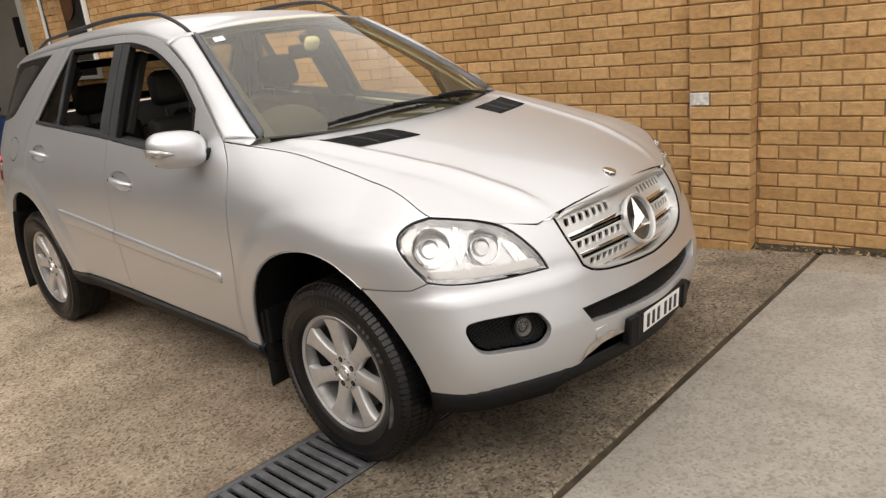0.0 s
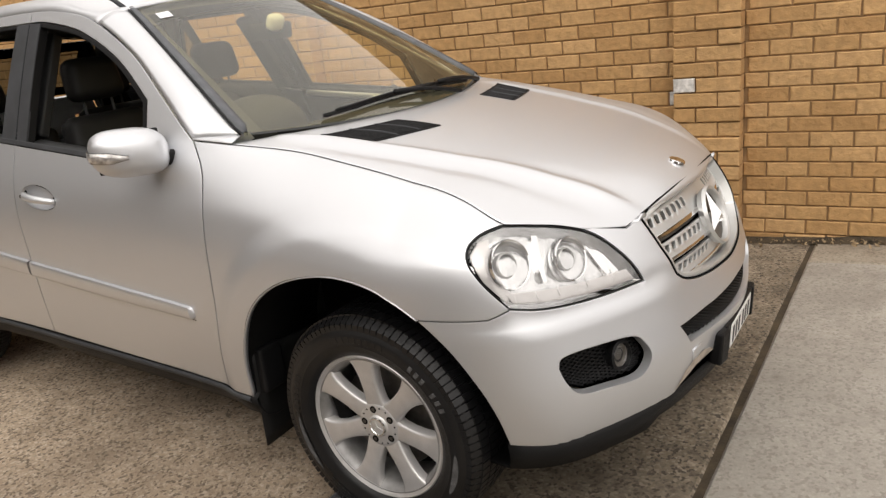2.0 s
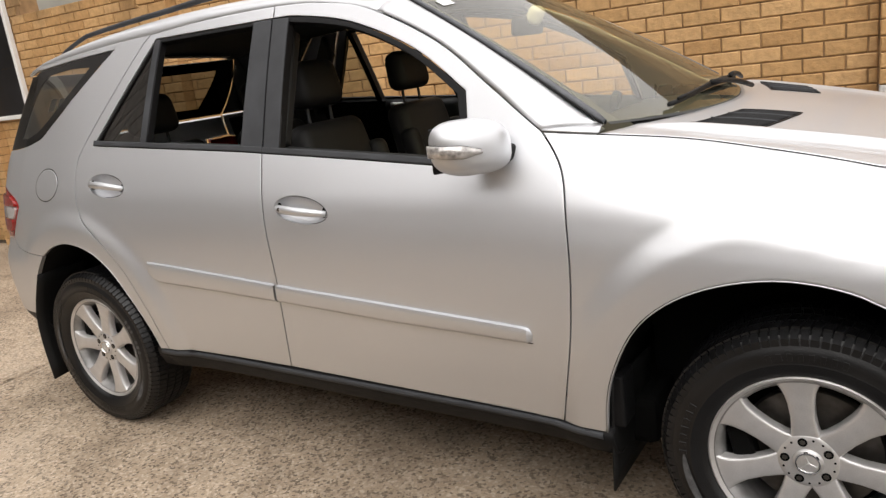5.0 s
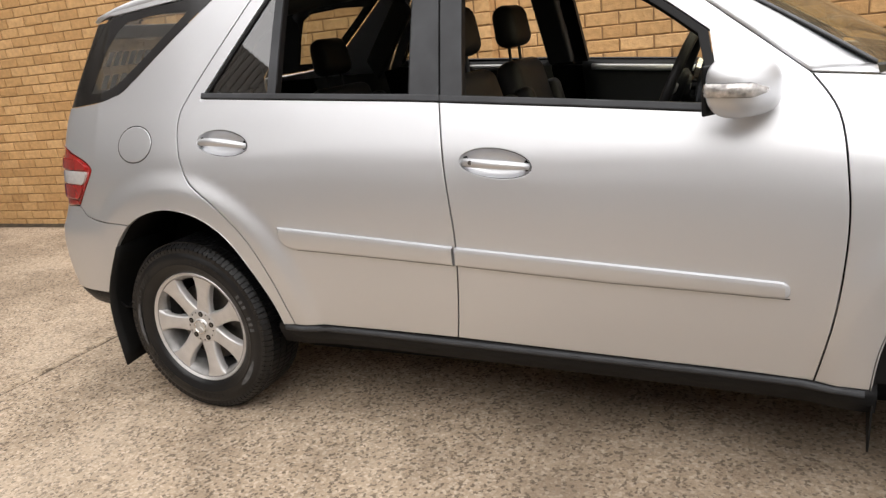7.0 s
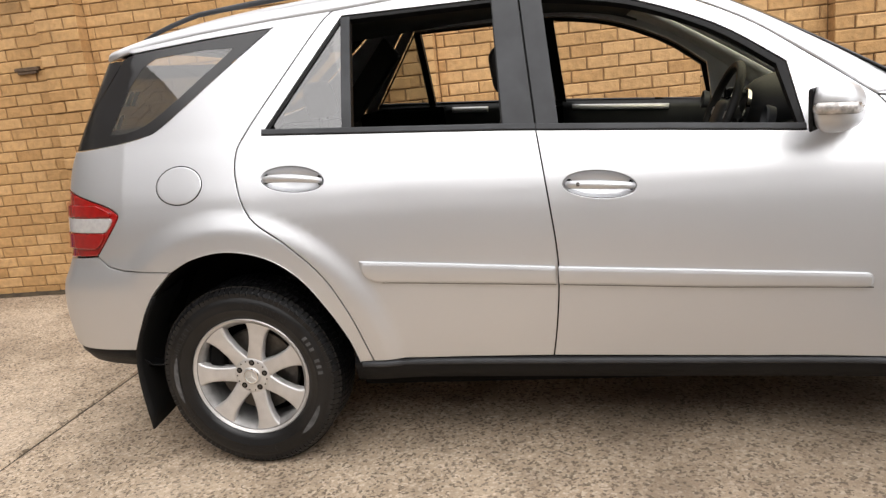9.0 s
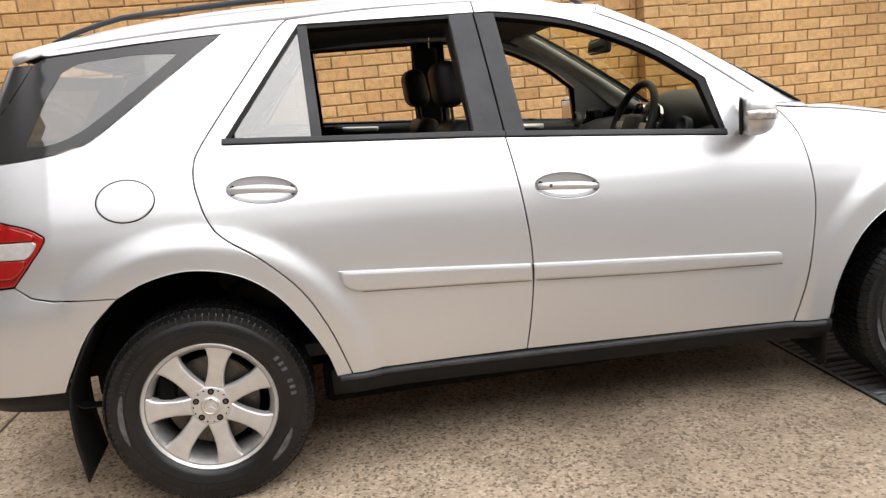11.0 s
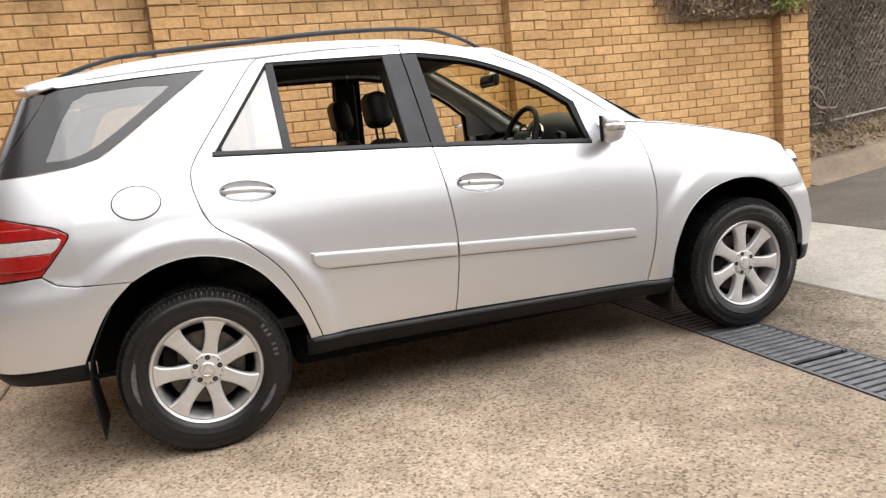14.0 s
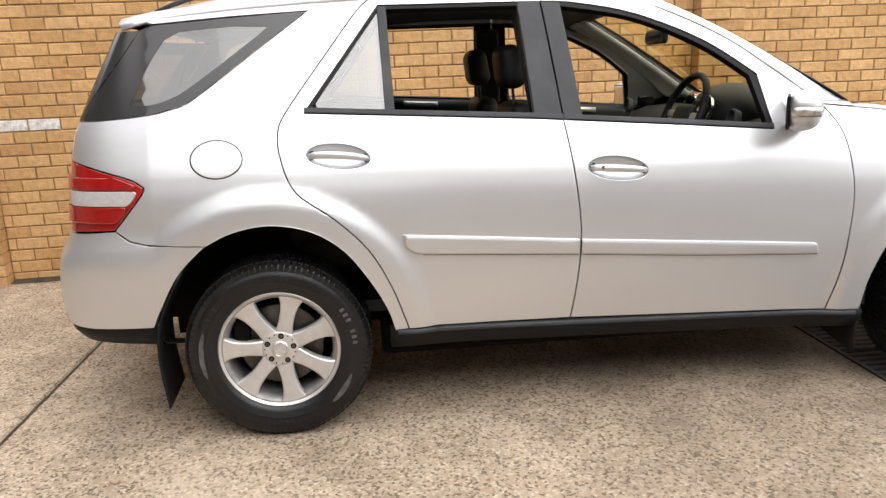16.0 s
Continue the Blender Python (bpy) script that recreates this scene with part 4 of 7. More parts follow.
    for nm, z0, z1, mt, lf, tx in (("lens_band", 1.028, 1.072, RED_LENS, 0.010, "bright red lens band"), ("lens_band", 0.968, 1.022, CLEAR_LENS, 0.008, "milky white lens band"), ("lens_band", 0.905, 0.964, RED_LENS, 0.010, "red lens band")):
        u_of = lambda z: float(np.interp(z, [0.876, 0.945, 1.018, 1.045, 1.075, 1.115], [-0.56, -0.50, -0.450, -0.462, -0.53, -0.71]))
        b = [(u_of(z) - 0.012 - 0.010 * abs(2 * (z - z0) / (z1 - z0) - 1) ** 3, z) for z in (z0 + (z1 - z0) * q / 8 for q in range(9))] + [(-1.0, z1 + 0.004), (-1.0, z0 + 0.002)]
        panel(nm, S, b, mt, lamp_back, tx, gap=0, depth=0.010, lift=lf, step=0.03, tilt=0.8)
    # headlamp: bright bowl, two round lamps, indicator bar and a clear cover
    o = chain(LAMP_TOP, back(LAMP_LOW), back(LAMP_OUT))
    bowl = panel("headlamp", S, o, LAMP_BOWL, car, "clear headlamp with two round reflectors", gap=0.003, depth=-0.036, lift=-0.038, tilt=0)
    panel("lamp_seal", S, o, RUBBER_SEAL, bowl, "black seal round the lamp", holes=(shrunk(evened(o, 0.03), 0.0045),), gap=0.001, depth=0.006, lift=-0.002, step=0.02)
    cover = panel("lamp_cover", S, o, LAMP_GLASS, bowl, "clear curved lamp cover", gap=0.008, depth=0, lift=0.001, tilt=0.3)
    cover.visible_shadow = False
    panel("side_light", S, chain([(3.30, 0.966), (3.268, 0.936), (3.31, 0.87), (3.372, 0.806), (3.392, 0.835), (3.35, 0.90), (3.345, 0.968)]), CLEAR_LENS, bowl, "plain pale side light at the lamp's outer end", gap=0.0, depth=0.03, lift=-0.014, step=0.03, tilt=0.3)
    for u0, z0, r in ((3.435, 0.898, 0.062), (3.620, 0.876, 0.057)):
        p = S(u0, z0)
        n = (normal_at(S, u0, z0) + Vector((0.9, 0, 0))).normalized()
        m = Matrix.Translation(p - n * 0.046) @ n.to_track_quat("-Y", "Z").to_matrix().to_4x4()
        ring = lathe("reflector", [(r, -0.03), (r * 1.06, -0.032), (r * 1.1, -0.024), (r * 1.02, 0.0), (r * 0.6, 0.022), (0.001, 0.03)], CHROME, bowl, "round chrome reflector", seg=40)
        ring.matrix_local = m
        ball = lathe("projector_lens", [(r * 0.52, -0.006), (r * 0.48, -0.018), (r * 0.34, -0.030), (0.001, -0.036)], LAMP_GLASS, bowl, "clear bulging lens", seg=32)
        ball.matrix_local = m
        bezel = lathe("lens_ring", [(r * 0.50, 0.01), (r * 0.56, -0.012), (r * 0.50, -0.016), (r * 0.47, -0.01)], SATIN, bowl, seg=32)
        bezel.matrix_local = m
    panel("indicator_bar", S, chain([(3.388, 0.800), (3.62, 0.775), (3.768, 0.773), (3.752, 0.815), (3.62, 0.818), (3.365, 0.838)]), CLEAR_LENS, bowl, "ribbed clear indicator strip", gap=0.004, depth=0.03, lift=-0.012, step=0.025)
    for k in range(5):
        uu = 3.40 + 0.075 * k
        panel("lamp_rib", S, [(uu, 0.80), (uu + 0.003, 0.80), (uu + 0.003, 0.825), (uu, 0.825)], SATIN, bowl, gap=0, depth=0.003, lift=-0.0112, step=0.03)
    panel("lamp_fin", S, [(3.52, 0.84), (3.535, 0.84), (3.555, 0.955), (3.535, 0.955)], CHROME, bowl, "bright upright fin between the reflectors", gap=0, depth=0.05, lift=-0.02, step=0.03)
    panel("lamp_fin", S, [(3.70, 0.80), (3.745, 0.80), (3.72, 0.87), (3.675, 0.90)], CHROME, bowl, "bright inner fin", gap=0, depth=0.05, lift=-0.03, step=0.03)

# front bumper, both halves in one piece, with openings for fog lamps and air
half = chain([(3.117, 0.766)], BUMP_SEAM, LAMP_LOW, [(3.783, 0.765)], back(LAMP_TOP)[1:14], [(3.80, 0.905), (3.862, 0.917), (3.878, 0.83), (3.905, 0.742)], curve((3.905, 0.742), (3.95, 0.712), (4.05, 0.692), (4.27, 0.680)))
low = curve((4.27, 0.435), (4.05, 0.442), (3.93, 0.440), (3.865, 0.415), (3.80, 0.380), (3.60, 0.378), (3.468, 0.384), (3.296, 0.397))
arch_b = curve((3.296, 0.397), (3.25, 0.545), (3.19, 0.675), (3.117, 0.766))
right = [(U_NOSE - u, z) for u, z in chain(half, low, arch_b)]
k_mid = next(i for i, p in enumerate(right) if abs(p[0]) < 1e-6)
upper = right[:k_mid + 1]
lower = [p for p in right[k_mid + 1:]]
# upper runs from the arch to the middle, lower from the middle back to the arch
outline = chain(upper, [(-s, z) for s, z in back(upper)], [(-s, z) for s, z in back(lower)], lower)
fog = [(U_NOSE - u, z) for u, z in chain(curve((3.470, 0.618), (3.482, 0.640), (3.51, 0.648), (3.58, 0.650), (3.69, 0.640), (3.722, 0.61), (3.728, 0.568), (3.69, 0.523), (3.60, 0.528), (3.51, 0.540), (3.478, 0.575), (3.470, 0.618)))]
intake_r = [(U_NOSE - u, z) for u, z in ((3.858, 0.604), (3.885, 0.545), (4.0, 0.538), (4.27, 0.532))]
intake_t = [(U_NOSE - u, z) for u, z in ((4.27, 0.612), (4.05, 0.606), (3.858, 0.604))]
intake = chain(intake_r, [(-s, z) for s, z in back(intake_r)], [(-s, z) for s, z in back(intake_t)], intake_t)
fog_l = [(-s, z) for s, z in back(fog)]


def bumper_skin(s, z):
    """The bumper stands a little proud below its upper ledge."""
    p = nose_skin(s, z)
    out = Vector((p.x - 2.9, p.y - CY, 0)).normalized()
    return p + out * (0.020 * (1 - step01(z, 0.70, 0.765)) * step01(U_NOSE - abs(s), 3.05, 3.45) * step01(abs(s), 0.25, 0.5))


bumper = panel("front_bumper", bumper_skin, outline, PAINT, car, "scuffed silver front bumper", holes=(fog, fog_l, intake), gap=0.0015, depth=0.03, step=0.04)


def mesh_panel(name, outline, parent, depth, label):
    """Black honeycomb insert: crossed bars over a dark back."""
    back_piece = panel(name, nose_skin, outline, DARK, parent, label, gap=-0.004, depth=0, lift=-depth - 0.012, tilt=0)
    verts, faces = [], []
    us, zs = [p[0] for p in outline], [p[1] for p in outline]
    a0, a1, z0, z1 = min(us), max(us), min(zs), max(zs)
    for sgn in (1, -1):
        s = a0 - (z1 - z0)
        while s < a1 + (z1 - z0):
            run = []
            for k in range(41):
                t = k / 40
                q = (s + sgn * (t - 0.5) * 2.2 * (z1 - z0), z0 + t * (z1 - z0))
                run.append(q if inside(q, outline) else None)
            for q0, q1 in zip(run, run[1:]):
                if q0 and q1:
                    b = len(verts)
                    for q in (q0, q1):
                        p, n = nose_skin(*q), normal_at(nose_skin, *q)
                        verts += [p - n * depth + Vector((0, 0, 0.0025)), p - n * depth - Vector((0, 0, 0.0025)), p - n * (depth + 0.008)]
                    faces += [(b, b + 3, b + 4, b + 1), (b + 1, b + 4, b + 5, b + 2), (b + 2, b + 5, b + 3, b)]
            s += 0.024
    mesh_ob("mesh_insert", verts, faces, BLACK_TRIM, back_piece, "black honeycomb bars", smooth=False)
    return back_piece


for f_out in (fog, fog_l):
    ins = mesh_panel("fog_lamp_insert", f_out, car, 0.022, "black mesh insert with a fog lamp")
    sg = 1 if f_out[0][0] > 0 else -1
    q = (sg * (U_NOSE - 3.655), 0.590)
    p, n = nose_skin(*q), (normal_at(nose_skin, *q) + Vector((0.6, 0, 0))).normalized()
    m = Matrix.Translation(p - n * 0.012) @ n.to_track_quat("-Y", "Z").to_matrix().to_4x4()
    fl = lathe("fog_lamp", [(0.036, 0.03), (0.040, -0.006), (0.043, -0.010), (0.037, -0.014), (0.034, -0.006), (0.030, 0.0), (0.001, 0.004)], BLACK_TRIM, ins, "round fog lamp in a black bezel", seg=32)
    fl.matrix_local = m
    gl = lathe("fog_glass", [(0.034, -0.007), (0.026, -0.012), (0.001, -0.015)], LAMP_GLASS, ins, seg=32)
    gl.matrix_local = m
    rf = lathe("fog_reflector", [(0.032, -0.003), (0.018, 0.002), (0.001, 0.003)], STEEL, ins, "dull fog lamp bowl", seg=32)
    rf.matrix_local = m
mesh_panel("air_intake", intake, car, 0.018, "black mesh air intake")
# bare patch on the bumper's lower edge with a small clip
scuff = [(U_NOSE - u, z) for u, z in ((3.83, 0.402), (3.865, 0.455), (3.92, 0.480), (3.97, 0.478), (4.02, 0.462), (4.04, 0.446), (3.93, 0.444), (3.865, 0.419))]
panel("bumper_scuff", bumper_skin, scuff, SCUFF, bumper, "scuffed bare plastic corner", gap=0, depth=0, lift=0.0012, tilt=0)
panel("tow_flap", bumper_skin, [(U_NOSE - u, z) for u, z in ((3.895, 0.475), (3.945, 0.478), (3.945, 0.515), (3.895, 0.512))], PAINT, bumper, "small square towing-eye flap", gap=0.0, depth=0.003, lift=0.0025, tilt=0.9)
# black lip under the front bumper
lip_rows = []
for k in range(41):
    s = -0.98 + 1.96 * k / 40
    z = 0.395 if abs(s) > 0.5 else 0.385
    a = bumper_skin(s, 0.40)
    inw = Vector((2.9 - a.x, CY - a.y, 0)).normalized()
    a = a + inw * 0.006
    b = a + inw * 0.012 + Vector((0, 0, -0.085 if abs(s) > 0.5 else -0.06))
    lip_rows.append([a, (a + b) / 2 + Vector((0.004, 0, 0)), b, b + Vector((-0.25, 0, 0.01))])
grid_ob("front_lip", lip_rows, BLACK_TRIM, car, "black plastic lip under the bumper", thick=0.004)

# grille: frame, dark back, three pierced slats and the round emblem
def on_grille(s, z, d):
    """A place on the grille's face, d in front of the body's surface."""
    p, n = nose_skin(s, z), normal_at(nose_skin, s, z)
    return p + n * d


g_r = [(U_NOSE - u, z) for u, z in ((3.866, 0.915), (3.880, 0.83), (3.908, 0.744))]
g_b = [(U_NOSE - u, z) for u, z in curve((3.908, 0.744), (3.95, 0.714), (4.05, 0.694), (4.27, 0.682))]
g_t = [(U_NOSE - u, z) for u, z in curve((4.27, 0.950), (4.05, 0.945), (3.93, 0.932), (3.866, 0.915))]
g_out = chain(g_r, g_b, [(-s, z) for s, z in back(g_b)], [(-s, z) for s, z in back(g_r)], [(-s, z) for s, z in back(g_t)], g_t)
grille = panel("grille", nose_skin, g_out, DARK, car, "three-slat silver grille with a round emblem", gap=0.002, depth=0, lift=-0.064, tilt=0)
panel("grille_gap", nose_skin, g_out, DARK, grille, "dark gap round the grille", holes=(shrunk(evened(g_out, 0.03), 0.003),), gap=-0.001, depth=0.055, lift=0.0005, step=0.02, tilt=0)
panel("grille_frame", nose_skin, shrunk(evened(g_out, 0.03), 0.003), SATIN, grille, "thin satin metal grille frame", holes=(shrunk(evened(g_out, 0.03), 0.015),), gap=0.001, depth=0.045, lift=-0.004, step=0.02)
for z0, z1, s_end in ((0.858, 0.928, 0.385), (0.778, 0.838, 0.372), (0.704, 0.757, 0.335)):
    top_line = [(s_end - 2 * s_end * k / 24, z1) for k in range(25)]
    def zed(s, z):
        # the slats sag a little towards the outside, as the frame does
        return z - 0.02 * (abs(s) / 0.4) ** 2 + 0.008
    o = [(s, zed(s, z1)) for s, _ in top_line] + [(s, zed(s, z0)) for s, _ in back(top_line)]
    holes = []
    n_h = 20
    for k in range(n_h):
        c = -s_end + 0.03 + (2 * s_end - 0.06) * (k + 0.5) / n_h
        if abs(c) < 0.105:
            continue
        a, b = z0 + 0.48 * (z1 - z0), z1 - 0.15 * (z1 - z0)
        holes.append([(c + x, zed(c, z)) for x, z in ((-0.002, a), (0.013, a), (0.011, (a + b) / 2), (0.006, b), (-0.012, b), (-0.009, (a + b) / 2))])
    panel("grille_slat", nose_skin, o, SATIN, grille, "pierced silver slat", holes=holes, gap=0, depth=0.012, lift=-0.036, step=0.03, tilt=0.7)
    panel("slat_edge", nose_skin, [(s, zed(s, z0 + 0.008)) for s, _ in top_line] + [(s, zed(s, z0 - 0.003)) for s, _ in back(top_line)], CHROME, grille, "bright lower edge", gap=0, depth=0.012, lift=-0.031, step=0.03)
    panel("slat_shade", nose_skin, [(s, zed(s, z0 - 0.008)) for s, _ in top_line] + [(s, zed(s, z0 - 0.014)) for s, _ in back(top_line)], STEEL, grille, "dull bar in the gap below the slat", gap=0, depth=0.004, lift=-0.052, step=0.03)
em = nose_skin(0.0, 0.812) + Vector((-0.026, 0, 0))
emblem_turn = pose(0, 0, 0, 0, 0, 0) @ Vector((1, 0, 0.36)).to_track_quat("-Y", "Z").to_matrix().to_4x4()
ring = lathe("emblem_ring", [(0.088, 0.02), (0.098, 0.0), (0.094, -0.012), (0.086, -0.008), (0.082, 0.01)], SATIN, grille, "round chrome emblem ring", seg=48)
emblem_at = Matrix.Translation(em) @ emblem_turn
ring.matrix_local = emblem_at
bm = bmesh.new()
for k in range(3):
    t = math.pi / 2 + 2 * math.pi * k / 3
    tip = Vector((0.086 * math.cos(t), 0, 0.086 * math.sin(t)))
    l = Vector((0.026 * math.cos(t + 1.05), 0, 0.026 * math.sin(t + 1.05)))
    r = Vector((0.026 * math.cos(t - 1.05), 0, 0.026 * math.sin(t - 1.05)))
    vs = [bm.verts.new(p) for p in (tip, l, r, Vector((0, -0.024, 0)), Vector((0, 0.01, 0)))]
    for f in ((0, 1, 3), (0, 3, 2), (0, 4, 1), (0, 2, 4)):
        bm.faces.new([vs[i] for i in f])
part("emblem_arms", bm, CHROME, grille, "three plain chrome arms").matrix_local = emblem_at
disc = lathe("emblem_disc", [(0.085, 0.008), (0.05, 0.012), (0.001, 0.014)], STEEL, grille, "dull metal disc behind the arms", seg=40)
disc.matrix_local = emblem_at

# number plate on a black holder; its characters stand as plain bars
bm = bmesh.new()
add_box(bm, pose(3.748, CY, 0.450, 0, 4, 0), 0.028, 0.36, 0.105, 0.006)
plate = part("number_plate", bm, BLACK_TRIM, car, "number plate in a black plastic holder")
bm = bmesh.new()
add_box(bm, pose(3.745, CY - 0.205, 0.445, 0, 4, -10), 0.04, 0.06, 0.11, 0.008)
part("holder_bracket", bm, BLACK_TRIM, plate)
bm = bmesh.new()
add_box(bm, pose(3.745, CY + 0.205, 0.445, 0, 4, 10), 0.04, 0.06, 0.11, 0.008)
part("holder_bracket", bm, BLACK_TRIM, plate)
bm = bmesh.new()
add_box(bm, pose(3.7645, CY, 0.453, 0, 4, 0), 0.003, 0.29, 0.080, 0.001, 1)
face = part("plate_face", bm, PLATE_WHITE, plate, "white plate with dark bars")
for k in range(6):
    y = CY - 0.108 + 0.041 * k + (0.012 if k > 2 else -0.004)
    bm = bmesh.new()
    add_box(bm, pose(3.7665, y, 0.451, 0, 4, 0), 0.0015, 0.020, 0.056)
    part("plate_bar", bm, PLATE_INK, plate)

# rear bumper with its black lower part, tailgate and rear window
rb_half = chain([(-0.233, 0.810), (-0.44, 0.820), (-0.505, 0.836), (-0.56, 0.874), (-0.8, 0.862), (-1.05, 0.855), (U_TAIL, 0.852)])
rb_low = curve((U_TAIL, 0.50), (-1.0, 0.50), (-0.7, 0.485), (-0.455, 0.490))
rb_arch = curve((-0.455, 0.490), (-0.41, 0.60), (-0.335, 0.715), (-0.233, 0.810))
upper = [(u - U_TAIL, z) for u, z in rb_half]
lower = [(u - U_TAIL, z) for u, z in chain(rb_low, rb_arch)]
lower = lower[:-1] if math.hypot(lower[-1][0] - upper[0][0], lower[-1][1] - upper[0][1]) < 1e-4 else lower
rear_bumper = panel("rear_bumper", tail_skin, chain(upper, [(-s, z) for s, z in back(upper)], [(-s, z) for s, z in back(lower)], lower), PAINT, car, "silver rear bumper")
rows = []
for k in range(49):
    s = -1.185 + 2.37 * k / 48
    edge = min(1, max(0, (abs(s) - 0.6) / 0.58))
    a, b = tail_skin(s, 0.505), tail_skin(s, 0.41 + 0.02 * (1 - edge))
    inw = Vector((0.010, math.copysign(0.008, s) * edge, 0))
    rows.append([a + inw, (a + b) / 2 + inw * 0.6, b + inw * 3, b + inw * 3 + Vector((0.25, 0, 0.0))])
grid_ob("rear_valance", rows, BLACK_TRIM, rear_bumper, "black plastic lower valance", thick=0.004)
tg = [(u - U_TAIL, z) for u, z in ((-0.868, 1.27), (-0.868, 1.14), (-1.04, 1.13), (-1.05, 0.862), (U_TAIL, 0.858))]
tailgate = panel("tailgate", tail_skin, chain(tg, [(-s, z) for s, z in back(tg)]), PAINT, car, "silver tailgate")
rw = [(u - U_TAIL, z) for u, z in ((-0.866, 1.278), (-0.55, 1.60), (U_TAIL, 1.63))]
lo_line = [(-0.772 + 1.544 * k / 20, 1.278) for k in range(21)]
rear_window = panel("rear_window", tail_skin, chain([(-0.772, 1.278)], lo_line, [(1.136, 1.613)], [(-1.136, 1.613)]), TAIL_GLASS, tailgate, "tinted rear window", gap=0.002, depth=0.005, lift=-0.004, tilt=0.2)
panel("window_print", tail_skin, chain([(-0.772, 1.278)], lo_line, [(1.136, 1.613)], [(-1.136, 1.613)]), PRINT, tailgate, "broad dark printed edge of the rear window", holes=([(-0.60, 1.335), (0.60, 1.335), (0.80, 1.55), (-0.80, 1.55)],), gap=0.002, depth=0, lift=-0.002, tilt=0)
# faded writing on the rear window, as plain bars
for row_z, lo, hi, n in ((1.47, 0.22, 0.62, 6), (1.37, 0.30, 0.60, 4)):
    for q in range(n):
        c = lo + (hi - lo) * (q + 0.5) / n
        panel("writing_bar", tail_skin, [(c - 0.022, row_z - 0.03), (c + 0.022, row_z - 0.03), (c + 0.022, row_z + 0.03), (c - 0.022, row_z + 0.03)], STICKER, tailgate, gap=0, depth=0, lift=-0.008, tilt=0)
bm = bmesh.new()
add_cyl(bm, (-0.60, CY - 0.55, 0.40), (-0.80, CY - 0.55, 0.385), 0.028)
part("exhaust_tip", bm, STEEL, car, "dull exhaust pipe end", smooth=True)

# dark bar standing in for the shadow between bonnet and grille
tube("bonnet_lip", [nose_skin(-0.395 + 0.79 * k / 40, 0.953 - 0.030 * abs(-1 + k / 20) ** 2.2) + Vector((0.001, 0, 0)) for k in range(41)], 0.003, DARK, grille, "dark bar painted as the shadow under the bonnet's front edge", seg=6)

# ---- roof, pillars, screen, bonnet ----
roof_mid = spline([-0.62, -0.364, -0.126, 0.2, 0.49, 0.8, 1.145, 1.45, 1.72], [1.668, 1.722, 1.762, 1.792, 1.802, 1.800, 1.781, 1.744, 1.680])
edge_z = spline([-0.55, -0.39, -0.1, 0.19, 0.43, 0.75, 1.12, 1.35, 1.56, 1.85, 2.05, 2.235], [1.615, 1.652, 1.676, 1.692, 1.702, 1.718, 1.718, 1.699, 1.652, 1.515, 1.370, 1.227])


def screen_edge(t):
    """The screen's side edge: 0 at the bonnet, 1 at the roof."""
    return (2.387 + (1.640 - 2.387) * t, 0.749 + (0.525 - 0.749) * t ** 1.1, 1.226 + (1.672 - 1.226) * t - 0.035 * t * (t - 1) * 4 * 0.4)


def screen_point(t, k):
    """t up the glass, k across it from -1 to 1."""
    x, v, z = screen_edge(t)
    bow = (0.215 - 0.125 * t) * (1 - k * k)
    lift_z = (-0.03 + 0.075 * t) * (1 - k * k)
    return Vector((x + bow, CY - v * k, z + lift_z))


rows = []
for i in range(37):
    x = -0.53 + (1.62 + 0.53) * i / 36
    ze, zc = edge_z(x), roof_mid(x)
    ve = half_width(x, ze) - 0.001 if x > U_REAR else contour(U_REAR - (U_REAR - x) * 1.2, ze)[1]
    row = []
    for j in range(41):
        k = -1 + 2 * j / 40
        kk = math.copysign(abs(k) ** 0.8, k)
        h = max(0.0, 1 - abs(kk) ** 2.6) ** 0.5
        fore = 0.10 * (1 - kk * kk) * step01(x, 1.2, 1.62) - 0.09 * (1 - kk * kk) * (1 - step01(x, -0.53, -0.2))
        z = ze + (zc - ze) * h
        v = abs(ve * kk)
        # the front edge settles onto the top of the screen and its pillars
        header = 1.682 + 0.042 * (1 - (v / 0.525) ** 2) if v < 0.525 else 1.682 + (ze - 1.682) * ((v - 0.525) / max(0.01, ve - 0.525)) ** 1.6
        z += (min(z, header + 0.002) - z) * step01(x, 1.25, 1.60)
        row.append(Vector((x + fore, CY - ve * kk, z)))
    rows.append(row)
roof = grid_ob("roof", rows, PAINT, car, "silver roof", thick=0.012)
rows_in = [[p + Vector((0, (CY - p.y) * 0.03, -0.035)) for p in row] for row in rows[1:]]
grid_ob("headliner", rows_in, HEADLINER, car, "dark grey cloth headliner", thick=0.004)
# small spoiler lip over the tailgate
sp = []
for j in range(31):
    k = -1 + 2 * j / 30
    y = CY - 0.56 * k
    x = -0.525 - 0.12 * (1 - k * k)
    z = 1.640 + 0.035 * (1 - k * k)
    sp.append([Vector((x + 0.10, y, z + 0.022)), Vector((x + 0.03, y, z + 0.016)), Vector((x - 0.02, y, z + 0.004)), Vector((x - 0.025, y, z - 0.008)), Vector((x + 0.04, y, z - 0.022)), Vector((x + 0.12, y, z - 0.022))])
grid_ob("roof_spoiler", sp, PAINT, car, "silver lip spoiler over the tailgate", thick=0.003)

